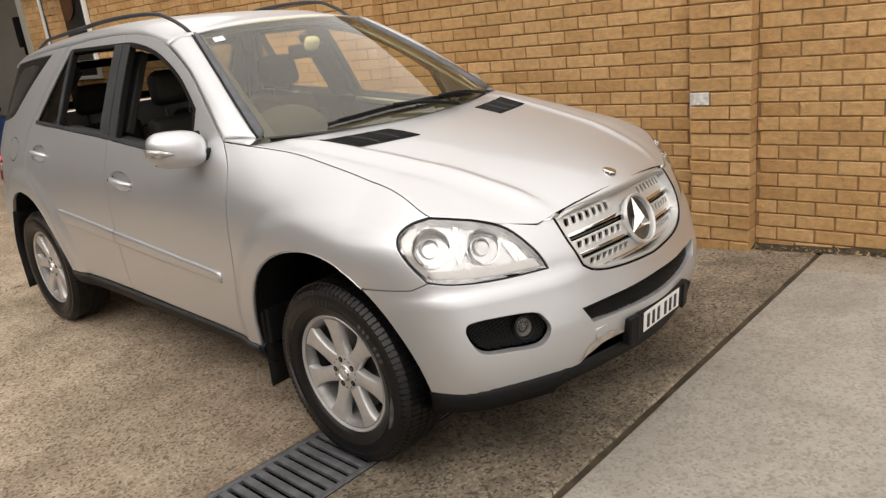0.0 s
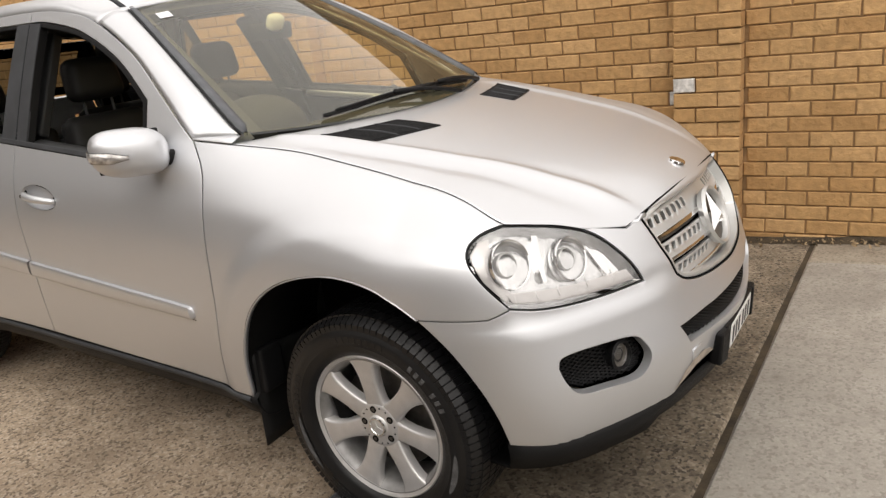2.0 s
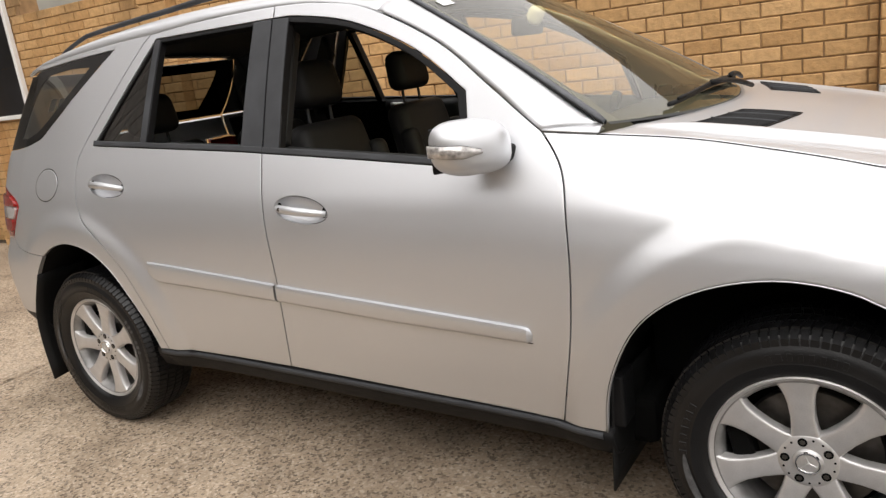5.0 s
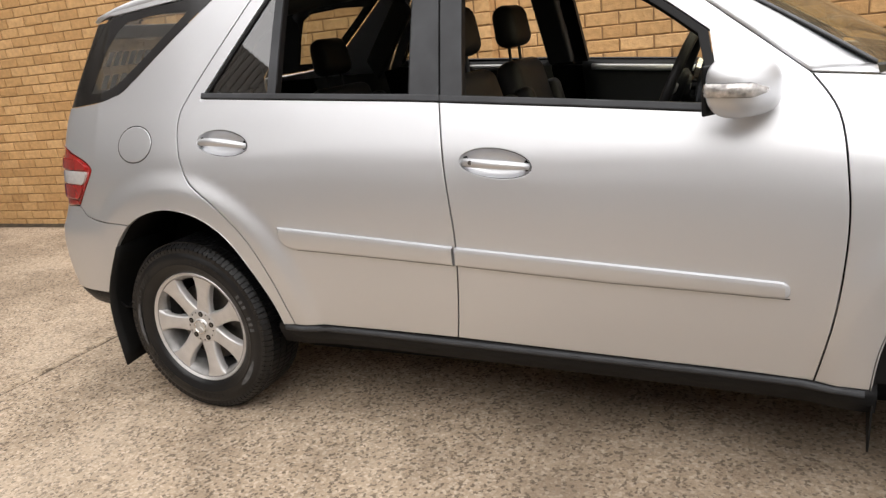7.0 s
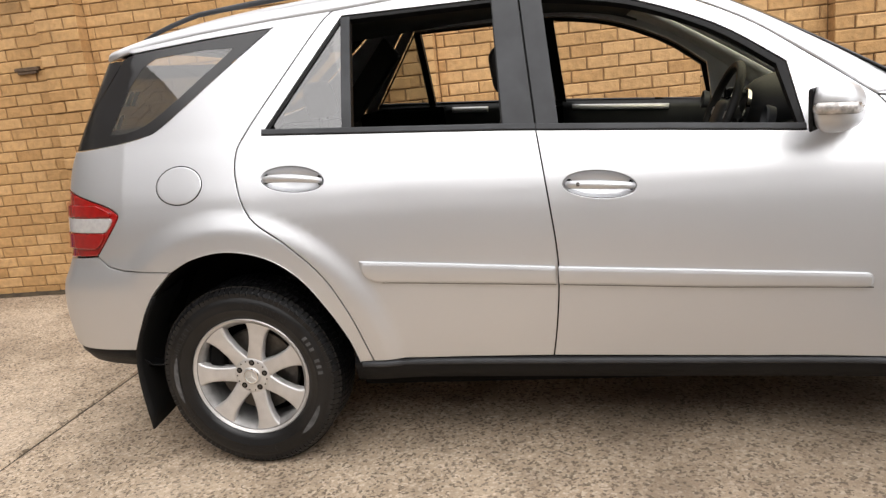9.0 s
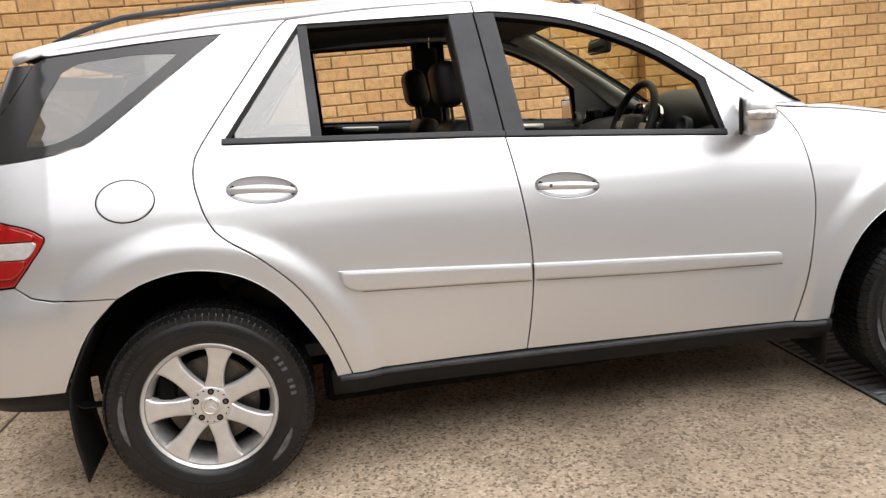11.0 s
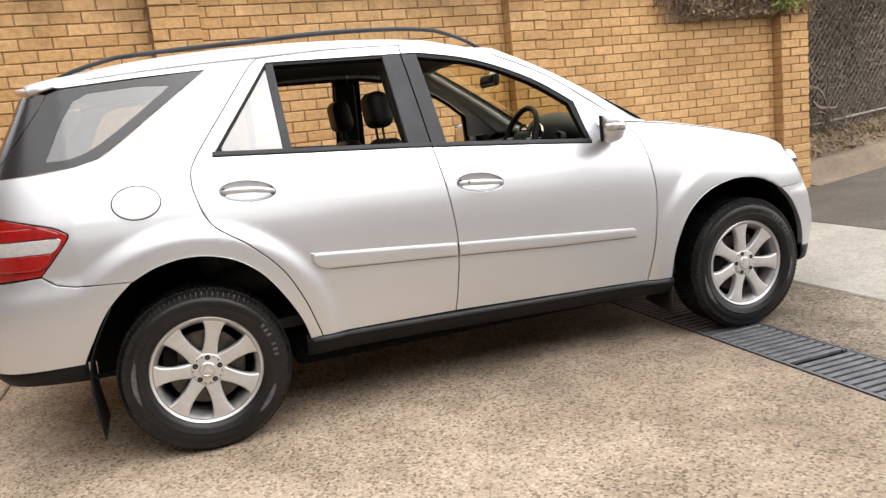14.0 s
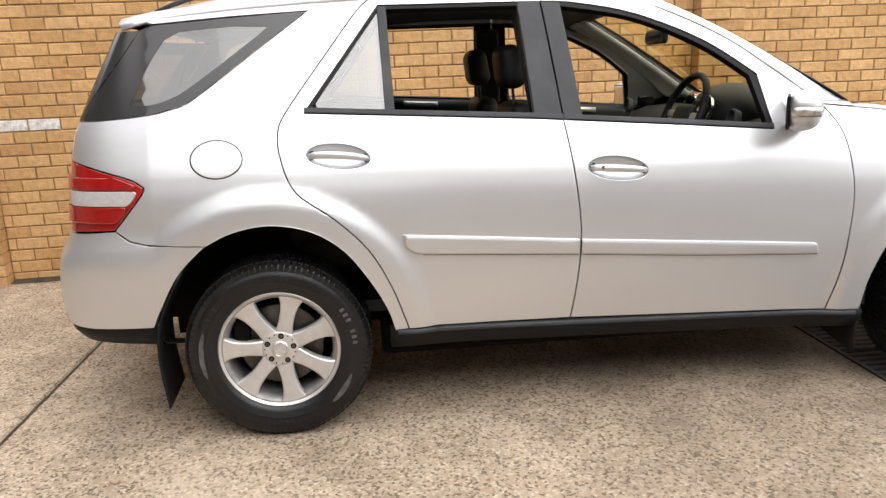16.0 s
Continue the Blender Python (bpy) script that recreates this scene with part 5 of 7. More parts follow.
glass_rows = [[screen_point(0.01 + 0.98 * i / 20, -0.985 + 1.97 * j / 24) for j in range(25)] for i in range(21)]
screen = grid_ob("windscreen", glass_rows, GLASS, car, "clear laminated windscreen with a small sticker")
screen.visible_shadow = False
for side in (1, -1):
    # outer roof pillar beside the screen
    rows = []
    for i in range(25):
        t = i / 24
        a = screen_point(t * 0.999, side)
        x_low = 2.235 - (2.235 - 1.60) * t
        z_low = edge_z(x_low) + 0.001
        v_low = half_width(x_low, z_low) - 0.001
        b = Vector((x_low, CY - side * v_low, z_low))
        row = []
        for j in range(9):
            k = j / 8
            p = b.lerp(a, k)
            bulge = 0.021 * math.sin(math.pi * k) * (0.25 + 0.75 * step01(t, 0.0, 0.3)) * (1 - 0.2 * t)
            row.append(p + Vector((0.3 * bulge, -side * bulge * 0.55, bulge * 0.9)))
        rows.append(row)
    grid_ob("windscreen_pillar", rows, PAINT, car, "silver windscreen pillar", thick=0.006)
    inn = [[p + Vector((-0.045, side * 0.03, -0.035)) for p in row[2:]] + [rows[i][8] + Vector((-0.02, side * 0.06, -0.02))] for i, row in enumerate(rows)]
    grid_ob("pillar_lining", inn, TRIM_GREY, car, "light grey pillar lining", thick=0.004)
    seal = []
    for q in range(25):
        t = q / 24
        e = screen_point(t, side * 0.998)
        wide = (0.052 - 0.022 * t) * step01(t, -0.03, 0.04)
        seal.append([e + Vector((0.3 * a, side * wide * (b - 0.25), a)) for a, b in ((0.002, 0), (0.010, 0.06), (0.012, 0.5), (0.008, 0.94), (-0.004, 1.0))])
    grid_ob("screen_seal", seal, SEAL_GREY, car, "broad dark grey seal beside the screen", thick=0.002)
    tube("seal_line", [screen_point(0.0 + q / 24, side * 1.003) + Vector((0.003, -side * 0.012, 0.003)) for q in range(25)], 0.0035, RUBBER_SEAL, car, "black line between seal and pillar", seg=6)
    # roof rail on feet
    rail = []
    for i in range(33):
        t = i / 32
        x = -0.42 + 2.02 * t
        arc = min(1.0, math.sin(math.pi * min(1, max(0, t))) * 2.6)
        base_z = edge_z(min(x, 1.6)) + 0.02
        rail.append(Vector((x, CY - side * (0.535 - 0.02 * abs(2 * t - 1)), base_z + 0.020 + 0.048 * arc ** 0.8)))
    tube("roof_rail", rail, lambda t: 0.009 + 0.003 * math.sin(math.pi * t), PILLAR_TRIM, car, "dark grey arched roof rail", seg=10)
    # door mirror, its outer end swept back
    mm = pose(2.065, CY - side * 0.952, 1.210, 0, 0, -side * 30)
    bm = bmesh.new()
    bmesh.ops.create_uvsphere(bm, u_segments=32, v_segments=20, radius=1.0)
    for v in bm.verts:
        x, y, z = v.co
        sq = lambda c, p: math.copysign(abs(c) ** p, c)
        front = 0.085 if x > 0 else 0.040
        v.co = mm @ Vector((sq(x, 0.85) * front, sq(y, 0.70) * 0.122, sq(z, 0.70) * (0.080 if z > 0 else 0.078) + 0.10 * y * 0.122 * -side))
    mirror = part("door_mirror", bm, PAINT, car, "silver door mirror with a clear indicator strip", smooth=True)
    bm = bmesh.new()
    add_box(bm, mm @ pose(-0.036, 0, 0), 0.012, 0.205, 0.128, 0.006, 3)
    part("mirror_surround", bm, BLACK_TRIM, mirror, "black mirror surround")
    bm = bmesh.new()
    add_box(bm, mm @ pose(-0.0425, 0, 0), 0.003, 0.190, 0.114, 0.001, 1)
    part("mirror_glass", bm, CHROME, mirror, "mirror glass")
    ind = []
    for i in range(21):
        a = radians(2 + 118 * i / 20)
        sq = lambda c, p: math.copysign(abs(c) ** p, c)
        xx = sq(math.cos(a), 0.85) * (0.085 if math.cos(a) > 0 else 0.040) * 1.012
        yy = sq(math.sin(a), 0.70) * 0.122 * 1.012
        tall = 0.017 * min(1, 4 * min(i, 20 - i) / 20 + 0.3)
        ind.append([mm @ Vector((xx, -side * yy, dz * tall - 0.006 + 0.10 * yy)) for dz in (1.0, 0.0, -1.0)])
    for edge in (0, 2):
        tube("indicator_edge", [row[edge] for row in ind], 0.0016, BLACK_TRIM, mirror, "thin dark line along the indicator", seg=5)
    grid_ob("mirror_indicator", ind, INDICATOR, mirror, "clear indicator strip", thick=0.006)
    bm = bmesh.new()
    add_box(bm, pose(2.125, CY - side * 0.850, 1.175, 0, 0, -side * 20), 0.07, 0.10, 0.05, 0.015, 3)
    part("mirror_foot", bm, BLACK_TRIM, mirror, "black mirror foot")

for side in (1, -1):
    S = skin(side)
    line = [p for p in HOOD_EDGE if p[0] < 2.40]
    inner_end = screen_point(0.0, side)
    start = S(*line[0])
    rows = [[S(*p) + Vector((0, 0, 0.001)), (S(*p) + start.lerp(inner_end, i / (len(line) - 1))) / 2 + Vector((0, 0, 0.004)), start.lerp(inner_end, i / (len(line) - 1)) + Vector((0, 0, 0.002))] for i, p in enumerate(line)]
    grid_ob("wing_corner", rows, PAINT, car, "silver corner of the wing below the pillar", thick=0.004)

# bonnet from the wings to the middle
bonnet_mid = spline([2.55, 2.83, 3.1, 3.3, 3.45, 3.56, 3.625], [1.197, 1.167, 1.117, 1.070, 1.028, 0.985, 0.945])
edge_line = cut(HOOD_EDGE, (2.39, 1.207), (3.41, 0.988)) + LAMP_TOP[1:14] + [(3.80, 0.908), (3.866, 0.922)]
cum = [0.0]
S = skin(1)
e3 = [S(u, z) for u, z in edge_line]
for a, b in zip(e3, e3[1:]):
    cum.append(cum[-1] + (b - a).length)


def edge_at(t):
    d = t * cum[-1]
    i = max(k for k in range(len(cum)) if cum[k] <= d + 1e-9)
    i = min(i, len(e3) - 2)
    return e3[i].lerp(e3[i + 1], (d - cum[i]) / (cum[i + 1] - cum[i]))


def bonnet_point(t, k):
    """t from the screen to the nose, k across from -1 to 1."""
    e = edge_at(t)
    v = (CY - e.y) * k
    xm = 2.60 + (3.632 - 2.60) * (1 - (1 - t) ** 1.08)
    x = xm + (e.x - xm) * (abs(k) ** 1.7)
    zc = bonnet_mid(xm)
    z = zc + (e.z - zc) * abs(k) ** 2.1 + 0.006 * (1 - step01(t, 0.0, 0.3)) * (1 - k ** 6)
    crease = 0.012 * math.exp(-((abs(v) - 0.655 + 0.27 * t) / 0.028) ** 2) * step01(t, -0.05, 0.12) * (1 - step01(t, 0.8, 1.0))
    dip = -0.006 * math.exp(-((abs(v) - 0.725 + 0.26 * t) / 0.04) ** 2) * step01(t, 0.02, 0.25) * (1 - step01(t, 0.75, 0.95))
    return Vector((x, CY - v, z + crease + dip + 0.001))


rows = [[bonnet_point(i / 60, -1 + 2 * j / 140) for j in range(141)] for i in range(61)]
bonnet = grid_ob("bonnet", rows, PAINT, car, "silver bonnet with two louvred vents", thick=0.014)


def bonnet_at(x, y):
    """The bonnet's parameters at a place, found by halving the distance."""
    t, k = 0.3, (CY - y) / 0.7
    for _ in range(14):
        p = bonnet_point(t, k)
        t = min(1, max(0, t + (x - p.x) * 0.7))
        k = min(1, max(-1, k - (y - p.y) * 1.1))
    return t, k


def bonnet_z(x, y):
    return bonnet_point(*bonnet_at(x, y)).z


for side in (1, -1):
    # vents: black tray with fine slats and two curved ribs
    corners = [bonnet_at(x, CY - side * v) for x, v in ((2.585, 0.600), (2.765, 0.555), (2.835, 0.275), (2.670, 0.295))]

    def on_vent(f, g, lift=0.0):
        """f along the vent, g across it."""
        p = [corners[0][i] * (1 - f) * (1 - g) + corners[1][i] * (1 - f) * g + corners[2][i] * f * g + corners[3][i] * f * (1 - g) for i in (0, 1)]
        return bonnet_point(*p) + Vector((0, 0, lift))

    vent = grid_ob("bonnet_vent", [[on_vent(i / 14, j / 8, 0.0015) for j in range(9)] for i in range(15)], DARK, car, "black louvred bonnet vent", thick=0.001)
    for i in range(26):
        f = (i + 0.5) / 26
        tube("vent_fin", [on_vent(f + 0.015 * math.sin(math.pi * j / 5), 0.04 + 0.92 * j / 5, 0.0018) for j in range(6)], 0.0026, BLACK_TRIM, vent, seg=5)
    for f in (0.34, 0.67):
        tube("vent_rib", [on_vent(f + 0.035 * math.sin(math.pi * j / 8), j / 8, 0.0035) for j in range(9)], 0.0036, PILLAR_TRIM, vent, seg=6)
    loop = [on_vent(q / 12, 0) for q in range(12)] + [on_vent(1, q / 5) for q in range(5)] + [on_vent(1 - q / 12, 1) for q in range(12)] + [on_vent(0, 1 - q / 5) for q in range(5)]
    tube("vent_frame", [p + Vector((0, 0, 0.001)) for p in loop], 0.0030, BLACK_TRIM, vent, seg=6, closed=True)
# small round badge on the nose of the bonnet
badge = lathe("bonnet_badge", [(0.001, -0.006), (0.018, -0.006), (0.026, -0.004), (0.028, 0.002)], CHROME, bonnet, "small round chrome badge", seg=28)
badge.matrix_local = Matrix.Translation((3.56, CY, bonnet_z(3.56, CY) + 0.003)) @ Vector((0.35, 0, 1)).to_track_quat("-Y", "Z").to_matrix().to_4x4()

# cowl below the screen, wipers
rows_c = []
for j in range(25):
    k = -1 + 2 * j / 24
    a = screen_point(0.02, k * 0.86)
    rows_c.append([a + Vector((-0.01, 0, -0.006)), a + Vector((0.02, 0, -0.03)), a + Vector((0.07, 0, -0.07)), a + Vector((0.12, 0, -0.10))])
grid_ob("cowl", rows_c, BLACK_TRIM, car, "black plastic cowl below the screen", thick=0.004)
for pts in (((0.035, 0.64), (0.075, 0.30), (0.085, 0.05), (0.072, -0.22)), ((0.085, 0.20), (0.085, -0.10), (0.06, -0.38), (0.025, -0.62))):
    blade = [screen_point(*q) + Vector((0.010, 0, 0.012)) for q in curve(*pts, per=4)]
    wiper = tube("wiper", blade, 0.0075, RUBBER_SEAL, car, "black wiper", seg=6)
    tube("wiper_spine", [p + Vector((0.006, 0, 0.009)) for p in blade[1:-1]], 0.005, BLACK_TRIM, wiper, seg=6)
    foot = screen_point(0.0, pts[3][1] - 0.10) + Vector((0.02, 0, 0.006))
    arm = [foot.lerp(blade[6], q / 5) + Vector((0.012, 0, 0.012 + 0.012 * math.sin(math.pi * q / 5))) for q in range(6)]
    tube("wiper_arm", arm, 0.009, BLACK_TRIM, wiper, seg=6)
# black printed band round the screen's edge
for side in (1, -1):
    band = [[screen_point(0.015 + 0.97 * i / 24, side * k) + Vector((-0.002, 0, -0.002)) for k in (0.915 + 0.02 * i / 24, 0.95, 0.985)] for i in range(25)]
    grid_ob("screen_print", band, PILLAR_TRIM, screen, "dark printed edge band")
band = [[screen_point(t, -0.97 + 1.94 * j / 24) + Vector((-0.002, 0, -0.002)) for t in (0.0, 0.01, 0.02)] for j in range(25)]
grid_ob("screen_print", band, PILLAR_TRIM, screen, "dark printed edge band")
# dark gap between bonnet and wings
for side in (1, -1):
    tube("bonnet_gap", [Vector((p.x, CY - side * (CY - p.y), p.z - 0.0006)) for p in e3], 0.0014, DARK, car, "dark gap along the bonnet's edge", seg=6)
st = [[screen_point(0.86 + 0.05 * i / 3, 0.80 + 0.09 * j / 3) + Vector((0.002, 0, 0.002)) for j in range(4)] for i in range(4)]
grid_ob("screen_sticker", st, STICKER, screen, "small pale square sticker")


# ---- wheels ----
def wheel(x, side):
    """An off-road tyre on a seven-spoked alloy rim. Its axle is the y axis; outwards is -y."""
    hub = new("wheel")
    hub.parent = car
    hub["label"] = "seven-spoked alloy wheel with an off-road tyre"
    hub.matrix_local = pose(x, CY - side * 0.826, 0.367, 0, 0, 0 if side == 1 else 180) @ pose(0, 0, 0, 0, TURNED[(x > 1, side)], 0)
    return hub


R_T = 0.3675
TURNED = {(False, 1): 8, (True, 1): -14, (False, -1): 30, (True, -1): 20}
profile = [(0.236, 0.095), (0.262, 0.112), (0.300, 0.121), (0.335, 0.116), (0.352, 0.104), (0.358, 0.085), (0.3605, 0.04), (0.3605, 0.0), (0.3605, -0.04), (0.358, -0.085), (0.352, -0.104),
           (0.335, -0.114), (0.322, -0.1165), (0.318, -0.120), (0.298, -0.1215), (0.285, -0.1195), (0.281, -0.121), (0.262, -0.113), (0.248, -0.108), (0.243, -0.1), (0.236, -0.095)]
rim_profile = [(0.205, 0.10), (0.212, 0.02), (0.205, -0.055), (0.214, -0.084), (0.226, -0.094), (0.236, -0.101), (0.240, -0.098), (0.238, -0.09), (0.228, -0.08), (0.222, 0.0), (0.225, 0.10)]


def block_mesh():
    """Tread blocks in three staggered rows and shoulder lugs over the tyre's edge."""
    verts, faces = [], []

    def block(a0, a1, y0, y1, r0, r1, skew=0.0, shoulder=0.0):
        b = len(verts)
        for r, shrink in ((r0, 0), (r1, 0.12)):
            for aa, yy in ((a0, y0), (a1, y0), (a1, y1), (a0, y1)):
                am = (a0 + a1) / 2
                a = am + (aa - am) * (1 - shrink) + skew * (yy - y0)
                rr = r - (shoulder if abs(yy) > 0.095 else 0)
                verts.append((rr * math.cos(a), yy, rr * math.sin(a)))
        faces.extend([(b + 4, b + 5, b + 6, b + 7)] + [(b + k, b + (k + 1) % 4, b + 4 + (k + 1) % 4, b + 4 + k) for k in range(4)])

    n = 96
    for k in range(n):
        a = 2 * math.pi * k / n
        w = 2 * math.pi / n
        for y0, y1, off in ((-0.088, -0.045, 0.0), (-0.040, -0.003, 0.5), (0.003, 0.040, 0.2), (0.045, 0.088, 0.6)):
            block(a + w * off, a + w * (off + 0.90), y0, y1, 0.357, R_T - 0.001, skew=0.35 if int(abs(y0) * 1000) % 2 else -0.35)
        long = k % 2
        for s in (-1, 1):
            block(a + w * 0.04, a + w * (0.95 if long else 0.90), s * 0.086, s * 0.1155, 0.343, 0.3628, shoulder=0.0175)
    return verts, faces


tread_v, tread_f = block_mesh()


def spoke_mesh():
    """One wide spoke from the hub to the rim with a soft ridge on each side."""
    verts, faces = [], []
    stations = ((0.060, 0.036, -0.078), (0.085, 0.031, -0.083), (0.12, 0.0285, -0.086), (0.16, 0.031, -0.089), (0.185, 0.036, -0.0915), (0.205, 0.044, -0.0925), (0.220, 0.056, -0.0925), (0.2275, 0.066, -0.0930))
    prof = ((-1.0, 0.034), (-1.0, 0.006), (-0.90, 0.0015), (-0.72, 0.0), (0.72, 0.0), (0.90, 0.0015), (1.0, 0.006), (1.0, 0.034))
    for r, w, o in stations:
        for p, d in prof:
            verts.append((p * w, o + d, r))
    m = len(prof)
    for i in range(len(stations) - 1):
        for j in range(m - 1):
            faces.append((i * m + j, i * m + j + 1, (i + 1) * m + j + 1, (i + 1) * m + j))
    return verts, faces


shared = {}
for x, side in ((0.0, 1), (2.915, 1), (0.0, -1), (2.915, -1)):
    w = wheel(x, side)
    if not shared:
        obs = []
        t_ob = lathe("tyre", profile, TYRE, w, "black all-terrain tyre", seg=96)
        tr = mesh_ob("tread", tread_v, tread_f, TYRE, w, "chunky tread blocks", smooth=False)
        rim = lathe("rim", rim_profile[4:9], ALLOY, w, "silver rim lip", seg=96)
        lathe("rim_barrel", rim_profile[:5], BARREL, w, "dull grey rim barrel", seg=72)
        lathe("rim_groove", [(0.2215, -0.0925), (0.2225, -0.0945), (0.2245, -0.0948), (0.2255, -0.0945)], BARREL, w, "fine groove in the rim's lip", seg=72)
        sp_v, sp_f = spoke_mesh()
        first = None
        for k in range(7):
            if first is None:
                first = mesh_ob("spoke", sp_v, sp_f, ALLOY, w)
                first.data.set_sharp_from_angle(angle=radians(50))
                s_ob = first
            else:
                s_ob = new("spoke", first.data)
                s_ob.parent = w
            s_ob.matrix_local = pose(0, 0, 0, 0, 360 * k / 7 + 8, 0)
        hubc = lathe("hub", [(0.075, -0.045), (0.075, -0.076), (0.070, -0.081), (0.060, -0.083), (0.036, -0.084), (0.034, -0.088), (0.028, -0.091), (0.001, -0.092)], ALLOY, w, "alloy hub with a centre cap", seg=48)
        for k in range(5):
            a = radians(90 + 72 * k)
            bm = bmesh.new()
            c = Vector((0.054 * math.cos(a), -0.0845, 0.054 * math.sin(a)))
            add_cyl(bm, c, c + Vector((0, 0.012, 0)), 0.0115, 0.0115, 14)
            part("bolt_recess", bm, DARK, w, "dark bolt recess")
            bm = bmesh.new()
            add_cyl(bm, c + Vector((0, 0.001, 0)), c + Vector((0, -0.0012, 0)), 0.0075, 0.0065, 6)
            part("wheel_bolt", bm, STEEL, w, "rusty wheel bolt")
        for k in range(10):
            a = radians(72 * (k // 2) + 54 + (11 if k % 2 else -11))
            bm = bmesh.new()
            c = Vector((0.061 * math.cos(a), -0.0828, 0.061 * math.sin(a)))
            add_cyl(bm, c, c + Vector((0, -0.0012, 0)), 0.0032, 0.0028, 8)
            part("hub_dimple", bm, DARK, w)
        for k in range(3):
            bm = bmesh.new()
            add_box(bm, pose(0, -0.0925, 0, 0, 120 * k, 0) @ pose(0, 0, 0.0115), 0.006, 0.003, 0.023, 0.001, 1, taper=0.4)
            part("cap_arm", bm, SATIN, w)
        cap = lathe("cap_ring", [(0.024, -0.0905), (0.026, -0.0945), (0.029, -0.0945), (0.031, -0.089)], CHROME, w, "small round chrome cap ring", seg=32)
        disc = lathe("brake_disc", [(0.05, -0.02), (0.165, -0.02), (0.168, -0.015), (0.168, 0.005), (0.05, 0.005)], STEEL, w, "worn steel brake disc", seg=48)
        bm = bmesh.new()
        add_box(bm, pose(-0.155, -0.02, 0.03), 0.06, 0.09, 0.15, 0.012)
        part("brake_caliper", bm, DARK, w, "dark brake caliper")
        # black disc stands in for the shade behind the spokes
        well = lathe("wheel_back", [(0.21, 0.06), (0.1, 0.065), (0.001, 0.065)], DARK, w, "black disc added for the shade inside the wheel", seg=40)
        # worn and chalky patches and raised lettering bars on the sidewall
        for k, (a0, a1, r0, r1, mt, lb) in enumerate(((168, 206, 0.288, 0.308, TYRE_WORN, "grey scuffed sidewall patch"), (318, 346, 0.287, 0.307, TYRE_WORN, "grey scuffed sidewall patch"))):
            rows_p = []
            for i in range(13):
                t = i / 12
                a = radians(a0 + (a1 - a0) * t)
                taper_w = math.sin(math.pi * t) ** 0.5 if 0 < t < 1 else 0.05
                rm, rh = (r0 + r1) / 2, (r1 - r0) / 2 * taper_w
                rows_p.append([Vector((r * math.cos(a), -0.1228, r * math.sin(a))) for r in (rm - rh, rm, rm + rh)])
            grid_ob("sidewall_scuff", rows_p, mt, w, lb)
        for a0, n_b in ((12, 7), (60, 8), (140, 7), (215, 6), (260, 8)):
            for k in range(n_b):
                a = radians(a0 + 4.6 * k)
                if k == 3 and a0 == 12:
                    continue
                bm = bmesh.new()
                c = Vector((0.300 * math.cos(a), -0.1222, 0.300 * math.sin(a)))
                add_box(bm, Matrix.Translation(c) @ pose(0, 0, 0, 0, 90 - math.degrees(a), 0), 0.012, 0.0016, 0.020, 0.0005, 1)
                part("letter_bar", bm, TYRE_WORN if a0 == 12 else TYRE, w, "raised lettering as a plain bar" if k == 0 else "")
        bm = bmesh.new()
        add_cyl(bm, (0.19, -0.06, -0.085), (0.188, -0.092, -0.088), 0.004, 0.004, 8)
        part("valve", bm, RUBBER_SEAL, w, "black tyre valve")
        shared["w"] = w
    else:
        for o in shared["w"].children:
            c = o.copy()
            scene.collection.objects.link(c)
            c.parent = w
    # liner inside the wheel opening
    line = ARCH_F if x > 1 else ARCH_R
    S = skin(side)
    rows_l = []
    ends = list(line)
    ends = ends + ([(3.19, 0.675), (3.25, 0.545), (3.296, 0.397)] if x > 1 else [(-0.335, 0.715), (-0.41, 0.60), (-0.455, 0.490)])
    for u, z in ends:
        p = S(u, z)
        rows_l.append([p + Vector((0, side * 0.018, 0.004)), p + Vector((0, side * 0.20, 0.03)), p + Vector((0, side * 0.36, 0.02))])
    grid_ob("arch_liner", rows_l, DARK, car, "black wheel-arch liner", thick=0.004)
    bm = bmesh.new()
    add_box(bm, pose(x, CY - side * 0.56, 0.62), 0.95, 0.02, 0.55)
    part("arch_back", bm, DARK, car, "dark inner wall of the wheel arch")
    # hanging mudflap behind the wheel
    rows_m = []
    fx = x - (0.50 if x > 1 else 0.435)
    for i in range(9):
        t = i / 8
        z = 0.53 - 0.355 * t if x > 1 else 0.715 - 0.55 * t
        bend = -0.012 * t if x > 1 else float(np.interp(z, [0.165, 0.3, 0.4, 0.49, 0.6, 0.715], [-0.008, -0.022, -0.026, -0.018, 0.03, 0.098]))
        yo = 0.925 if x > 1 else 0.952
        row = []
        for j in range(7):
            v = yo - 0.26 * j / 6
            row.append(Vector((fx + bend + (0.035 if x > 1 else -0.012) * (j / 6) * (1 - 0.5 * t), CY - side * v, z + 0.02 * (j / 6) * t)))
        rows_m.append(row)
    grid_ob("mudflap", rows_m, RUBBER_SEAL, car, "black rubber mudflap", thick=0.006)
    if x > 1:
        bm = bmesh.new()
        add_box(bm, pose(2.425, CY - side * 0.865, 0.46), 0.05, 0.10, 0.16, 0.01)
        part("flap_mount", bm, BLACK_TRIM, car, "black mudflap mount")

